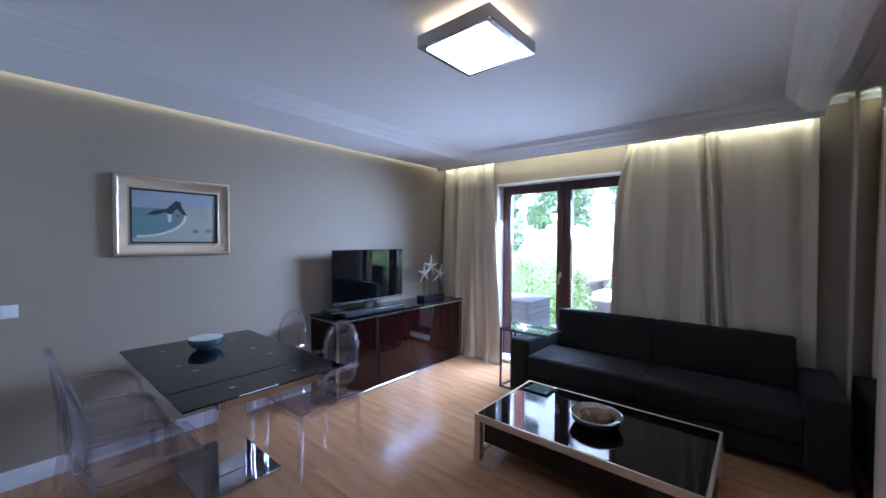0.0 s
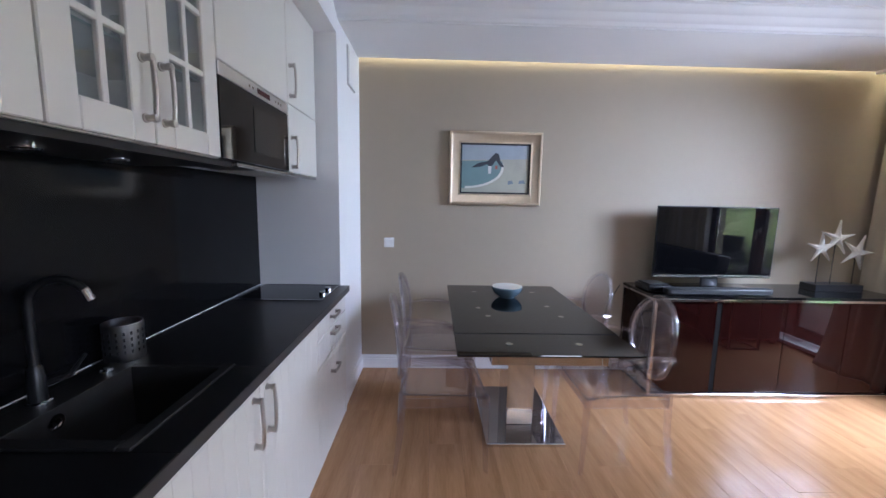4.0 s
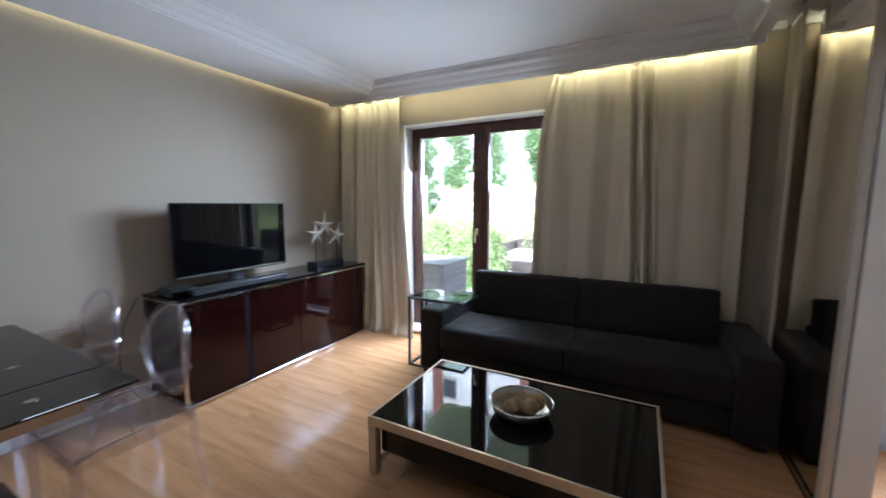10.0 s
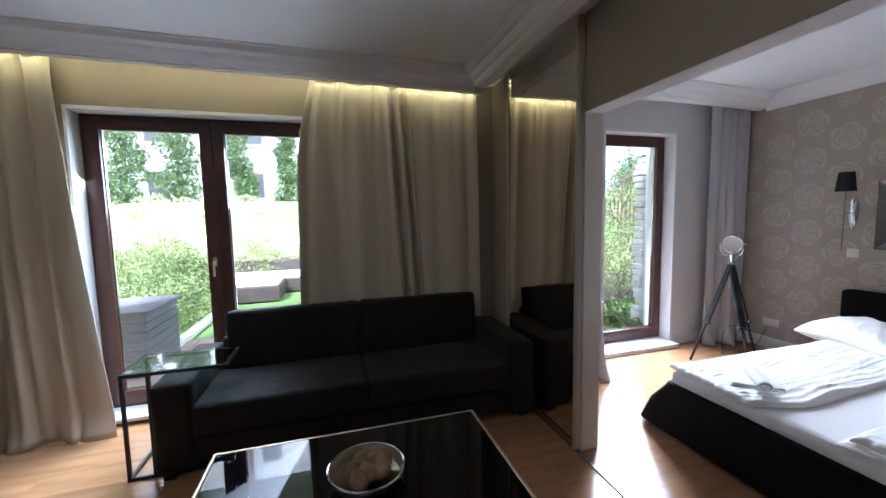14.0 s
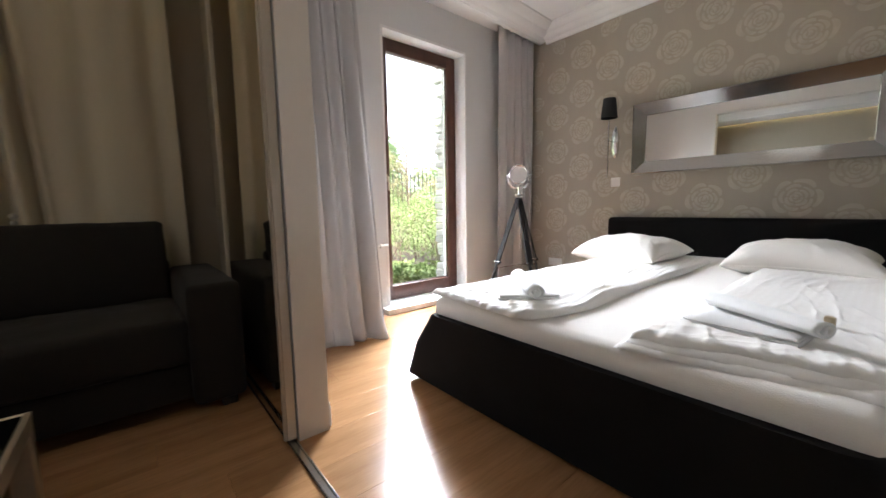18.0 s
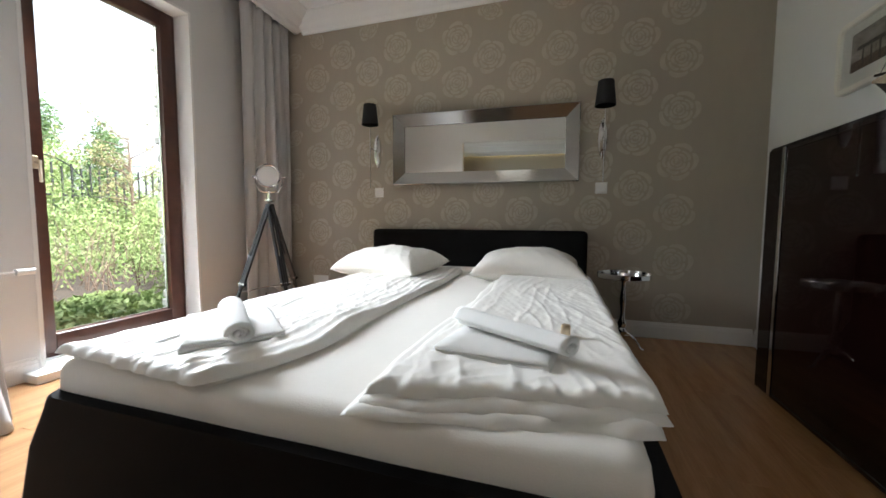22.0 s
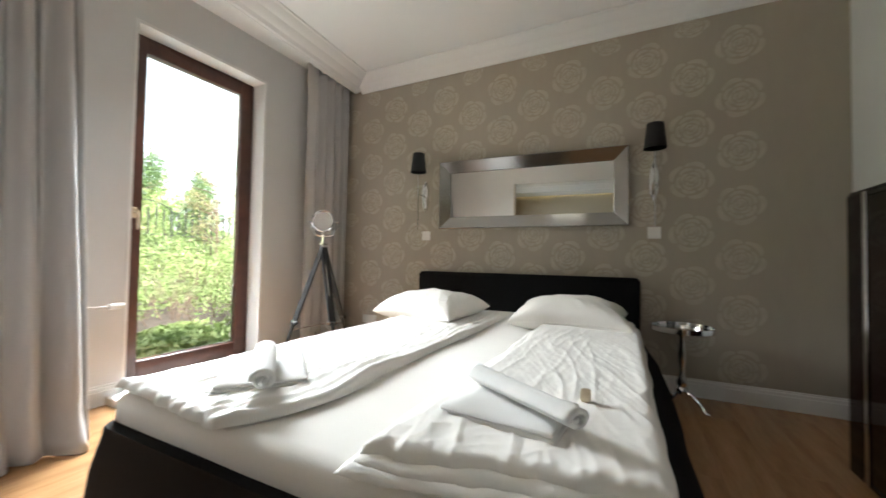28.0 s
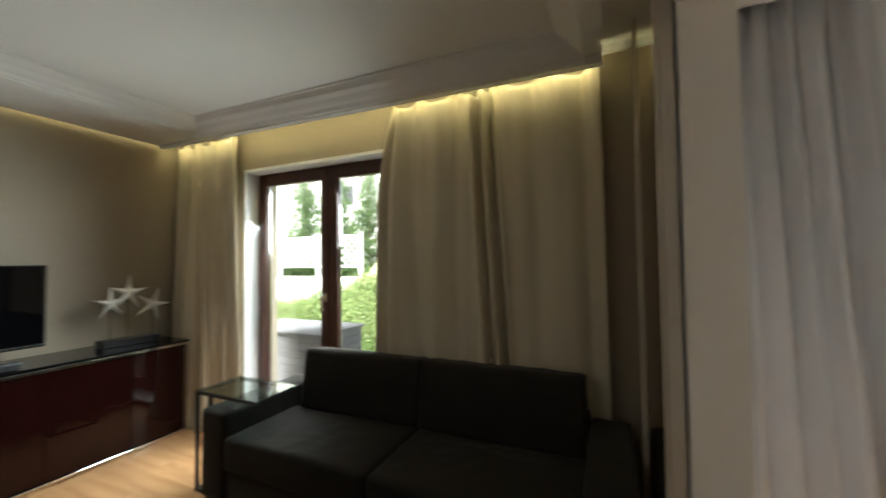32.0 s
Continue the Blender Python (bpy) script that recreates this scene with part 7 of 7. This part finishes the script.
tre = thing("trellis_fence", (-4.6, 7.2, -0.1), "white lattice garden fence", "fence")
for x in (-6.6, -4.9, -3.2):
    part("post", Bag().box(x - 0.05, 7.15, -0.1, x + 0.05, 7.25, 2.4), "render", tre)
for z in (0.95, 1.30, 2.28):
    part("rail", Bag().box(-6.6, 7.18, z, -3.2, 7.22, z + 0.05), "render", tre)
for i in range(-4, 16):
    for s in (-1, 1):
        xa = -6.6 + 0.225 * i if s > 0 else -6.6 + 0.225 * i + 0.9
        t0, t1 = (max(0, (-6.6 - xa) / 0.9), min(1, (-3.25 - xa) / 0.9)) if s > 0 else (max(0, (xa + 3.25) / 0.9), min(1, (xa + 6.6) / 0.9))
        if t1 - t0 < 0.05:
            continue
        yy = 7.19 + 0.012 * s
        pa, pb = (xa + s * 0.9 * t0, 1.34 + 0.94 * t0), (xa + s * 0.9 * t1, 1.34 + 0.94 * t1)
        part("lattice_strip", Bag().prism((pa, (pa[0] + 0.034, pa[1]), (pb[0] + 0.034, pb[1]), pb), "y", yy, yy + 0.01), "render", tre, "", 0)
wallb = Bag().box(-8, 7.0, -0.1, -3.0, 7.12, 0.95)
solo("garden_wall", wallb, "render", "low white garden wall under the lattice", "wall")

pl = thing("planter_box", (0.1, 1.35, -0.07), "grey plank-clad garden box with a pale lid", "garden box")
for k in range(7):
    part("plank", Bag().box(-0.62, 0.96, -0.065 + 0.093 * k, 0.80, 1.74, 0.022 + 0.093 * k, 0.004), "planter", pl, "", 0)
part("lid", Bag().box(-0.66, 0.92, 0.588, 0.84, 1.78, 0.618, 0.006), "planter", pl, "pale plank lid")
solo("kerb_stones", Bag().box(0.62, 1.9, -0.1, 0.74, 5.0, -0.02, 0.01), "stone", "pale kerb along the garden bed", "kerb")

osofa = thing("garden_sofa", (1.4, 5.2, -0.1), "dark rattan corner sofa with pale cushions in the garden", "garden sofa")
part("ottoman", Bag().box(0.55, 4.35, -0.08, 1.60, 5.25, 0.22, 0.02), "rattan", osofa)
part("seat", Bag().box(0.30, 5.25, -0.08, 3.6, 6.1, 0.22, 0.02), "rattan", osofa)
part("backrest", Bag().box(0.30, 6.1, -0.08, 3.6, 6.25, 0.55, 0.02), "rattan", osofa)
part("side_rest", Bag().box(0.15, 5.25, -0.08, 0.30, 6.25, 0.50, 0.02), "rattan", osofa)
part("cushion", Bag().box(0.57, 4.37, 0.22, 1.58, 5.24, 0.30, 0.03, 2), "linen", osofa, "pale seat cushion")
part("cushion", Bag().box(0.32, 5.27, 0.22, 3.55, 6.08, 0.30, 0.03, 2), "linen", osofa, "pale seat cushion")

# garden wall with a stacked stone end beside the garden door
solo("side_wall", Bag().box(6.82, 0.23, -0.1, 7.10, 0.845, 3.0), "render", "white rendered garden side wall", "wall")
pier = thing("stone_pier", (6.9, 0.9, -0.1), "end of a garden wall stacked from pale stones", "pier")
rng2 = random.Random(8)
for k in range(35):
    e = rng2.uniform(-0.034, 0.030)
    part("stone", Bag().box(6.80 + e, 0.85, -0.1 + 0.088 * k, 7.10, 1.02 + rng2.uniform(-0.02, 0.02), -0.024 + 0.088 * k, 0.014), "stone", pier, "", 0)

# balcony of the flat above
setting("balcony_slab", Bag().box(0.33, 0.222, 2.72, 4.6, 1.97, 2.90, 0.01), "render", "plain pale balcony slab over the terrace", category="balcony")

# neighbouring house
house = thing("apartment_house", (-3, 15.5, -0.1), "white rendered apartment house beyond the garden", "house")
part("wall", Bag().box(-16, 15.2, -0.1, 3.2, 24, 12.5), "render", house)
part("roof", Bag().prism(((-16.6, 12.5), (3.8, 12.5), (1.7, 15.5), (-14.0, 15.5)), "y", 14.7, 24.5), "brick", house, "red tiled roof")
for fl in range(4):
    for x in (-13.0, -9.9, -6.3, -4.3, -0.62, 2.0):
        z = 2.45 + 2.35 * fl - (0.0 if x != -4.15 else -0.2)
        wn = part("window", Bag().box(x - 0.42, 15.14, z - 0.05, x + 0.42, 15.2, z + 1.15), "planter", house, "grey window frame", 0)
        part("pane", Bag().box(x - 0.35, 15.12, z + 0.03, x + 0.35, 15.14, z + 1.07), "housepane", wn, "", 0)
        part("sill", Bag().box(x - 0.46, 15.08, z - 0.10, x + 0.46, 15.2, z - 0.05), "stone", wn, "", 0)
for x in (-1.75, -7.1, 3.0):
    part("brick_pier", Bag().box(x - 0.3, 15.05, 7.0, x + 0.3, 15.2, 12.0), "brick", house, "red brick pier", 0)

# garden chairs on the terrace
for x, y, a in ((3.40, 1.45, 215), (4.15, 1.45, 160)):
    gc = thing("garden_chair", (0, 0, 0), "dark metal garden chair on the terrace", "garden chair", "garden chairs")
    for sx in (-0.24, 0.24):
        for sy2 in (-0.22, 0.22):
            part("leg", Bag().tube([(sx, sy2, 0), (sx, sy2, 0.44)], 0.012, 6), "iron", gc)
        part("arm", Bag().tube([(sx, 0.24, 0.44), (sx * 1.05, 0.24, 0.64), (sx * 1.05, -0.1, 0.67), (sx, -0.26, 0.66)], 0.012, 6), "iron", gc)
    part("seat", Bag().box(-0.25, -0.24, 0.43, 0.25, 0.24, 0.45, 0.006), "iron", gc)
    part("back", Bag().tube([(-0.24, -0.24, 0.44), (-0.24, -0.30, 0.80), (-0.15, -0.32, 0.90), (0.15, -0.32, 0.90), (0.24, -0.30, 0.80), (0.24, -0.24, 0.44)], 0.013, 6), "iron", gc)
    for i in range(5):
        part("slat", Bag().tube([(-0.16 + 0.08 * i, -0.24, 0.45), (-0.16 + 0.08 * i, -0.31, 0.88)], 0.007, 5), "iron", gc)
    if a < 200:
        part("cushion", Bag().box(-0.22, -0.29, 0.46, 0.22, -0.22, 0.95, 0.03, 2), "sofa", gc, "dark back cushion")
    gc.matrix_basis = pose(x, y, -0.07, 0, 0, a)

# ---------------------------------------------------------------- wallpaper roses and floor planks
def rose_mesh():
    """A flat rose of crescent petals, 24 cm across, lying in the plane x = 0."""
    b = Bag()
    rg = random.Random(2)

    def petal(a0, a1, r0, r1, wob):
        n = 9
        outer, inner = [], []
        for i in range(n + 1):
            t = i / n
            a = a0 + (a1 - a0) * t
            bulge = math.sin(math.pi * t)
            ro = r0 + (r1 - r0) * (0.45 + 0.55 * bulge ** 0.6) + wob * math.sin(2 * math.pi * t)
            ri = r0 + (r1 - r0) * 0.06 * bulge
            outer.append((ro * math.cos(a), ro * math.sin(a)))
            inner.append((ri * math.cos(a), ri * math.sin(a)))
        vs = [(0, *p) for p in inner] + [(0, *p) for p in outer]
        b.add(vs, [(i, i + 1, n + 2 + i, n + 1 + i) for i in range(n)])
    for r0, r1, k, t0 in ((0.0, 0.016, 2, 0.3), (0.020, 0.036, 3, 0.9), (0.041, 0.062, 4, 0.2), (0.067, 0.092, 5, 0.7), (0.098, 0.132, 5, 0.1)):
        for i in range(k):
            a = t0 + 2 * math.pi * i / k
            g0 = 0.10
            petal(a + g0 * 0.4, a + 2 * math.pi / k * 1.0 - g0, r0 + 0.002, r1 + rg.uniform(-0.003, 0.004), rg.uniform(-0.004, 0.004))
    me = bpy.data.meshes.new("rose")
    me.from_pydata(b.v, [], b.f)
    me.materials.append(M["rose"])
    return me


rose_me = rose_mesh()
east = bpy.data.objects["wall_east"]
rr = random.Random(9)
for row in range(-1, 15):
    z = 2.50 - 0.176 * row
    for col in range(-1, 7):
        y = -0.575 - 0.535 * col - (0.2675 if row % 2 else 0)
        y += 0.0
        if not (-3.70 < y < -0.30) or not (0.13 < z < 2.55):
            continue
        o = new("rose", rose_me)
        o.parent = east
        o.location = (EX - 0.0012, y, z)
        o.rotation_euler = (rr.choice((0, 0.4, -0.5, 1.1)), 0, 0)
        if z > 2.45 or y < -3.62 or y > -0.36:
            o.scale = (1, 0.8, 0.55)
setting("wallpaper_border", Bag().box(EX - 0.0008, SY, 0.118, EX, -3.735, 2.55), "paper", "plain beige strip beside the rose wallpaper", category="wall")

floor_ob = bpy.data.objects["floor"]
PW, PL = 0.193, 1.285
plank_meshes = {}


def plank(x0, x1, y0, y1):
    key = (round(x1 - x0, 3), round(y1 - y0, 3))
    if key not in plank_meshes:
        l, w = key
        g = 0.0004
        bv = 0.0009
        z = 0.0
        vs = [(g, g, -0.012), (l - g, g, -0.012), (l - g, w - g, -0.012), (g, w - g, -0.012), (g, g, z - bv * 0.2), (l - g, g, z - bv * 0.2), (l - g, w - g, z - bv * 0.2), (g, w - g, z - bv * 0.2), (g + bv, g + bv, z), (l - g - bv, g + bv, z), (l - g - bv, w - g - bv, z), (g + bv, w - g - bv, z)]
        fs = [(0, 1, 5, 4), (1, 2, 6, 5), (2, 3, 7, 6), (3, 0, 4, 7), (4, 5, 9, 8), (5, 6, 10, 9), (6, 7, 11, 10), (7, 4, 8, 11), (8, 9, 10, 11)]
        me = bpy.data.meshes.new("plank")
        me.from_pydata(vs, [], fs)
        me.materials.append(M["floor"])
        plank_meshes[key] = me
    o = new("plank", plank_meshes[key])
    o.parent = floor_ob
    o.location = (x0, y0, 0)


def lay(x0, x1, y0, y1, seed):
    rg = random.Random(seed)
    y = y1
    k = 0
    while y > y0 + 0.01:
        ya = max(y0, y - PW)
        x = x0 - (k * 0.43 % 1.0) * PL
        while x < x1 - 0.01:
            a, c = max(x, x0), min(x + PL, x1)
            if c - a > 0.01:
                plank(a, c, ya, y)
            x += PL
        y = ya
        k += 1


lay(0.0, 4.068, -4.62, YN, 1)
lay(HX, 4.068, HY, -4.62, 2)
lay(0.72, HX, KY, -4.62, 3)
lay(4.068, EX, SY, YN, 4)
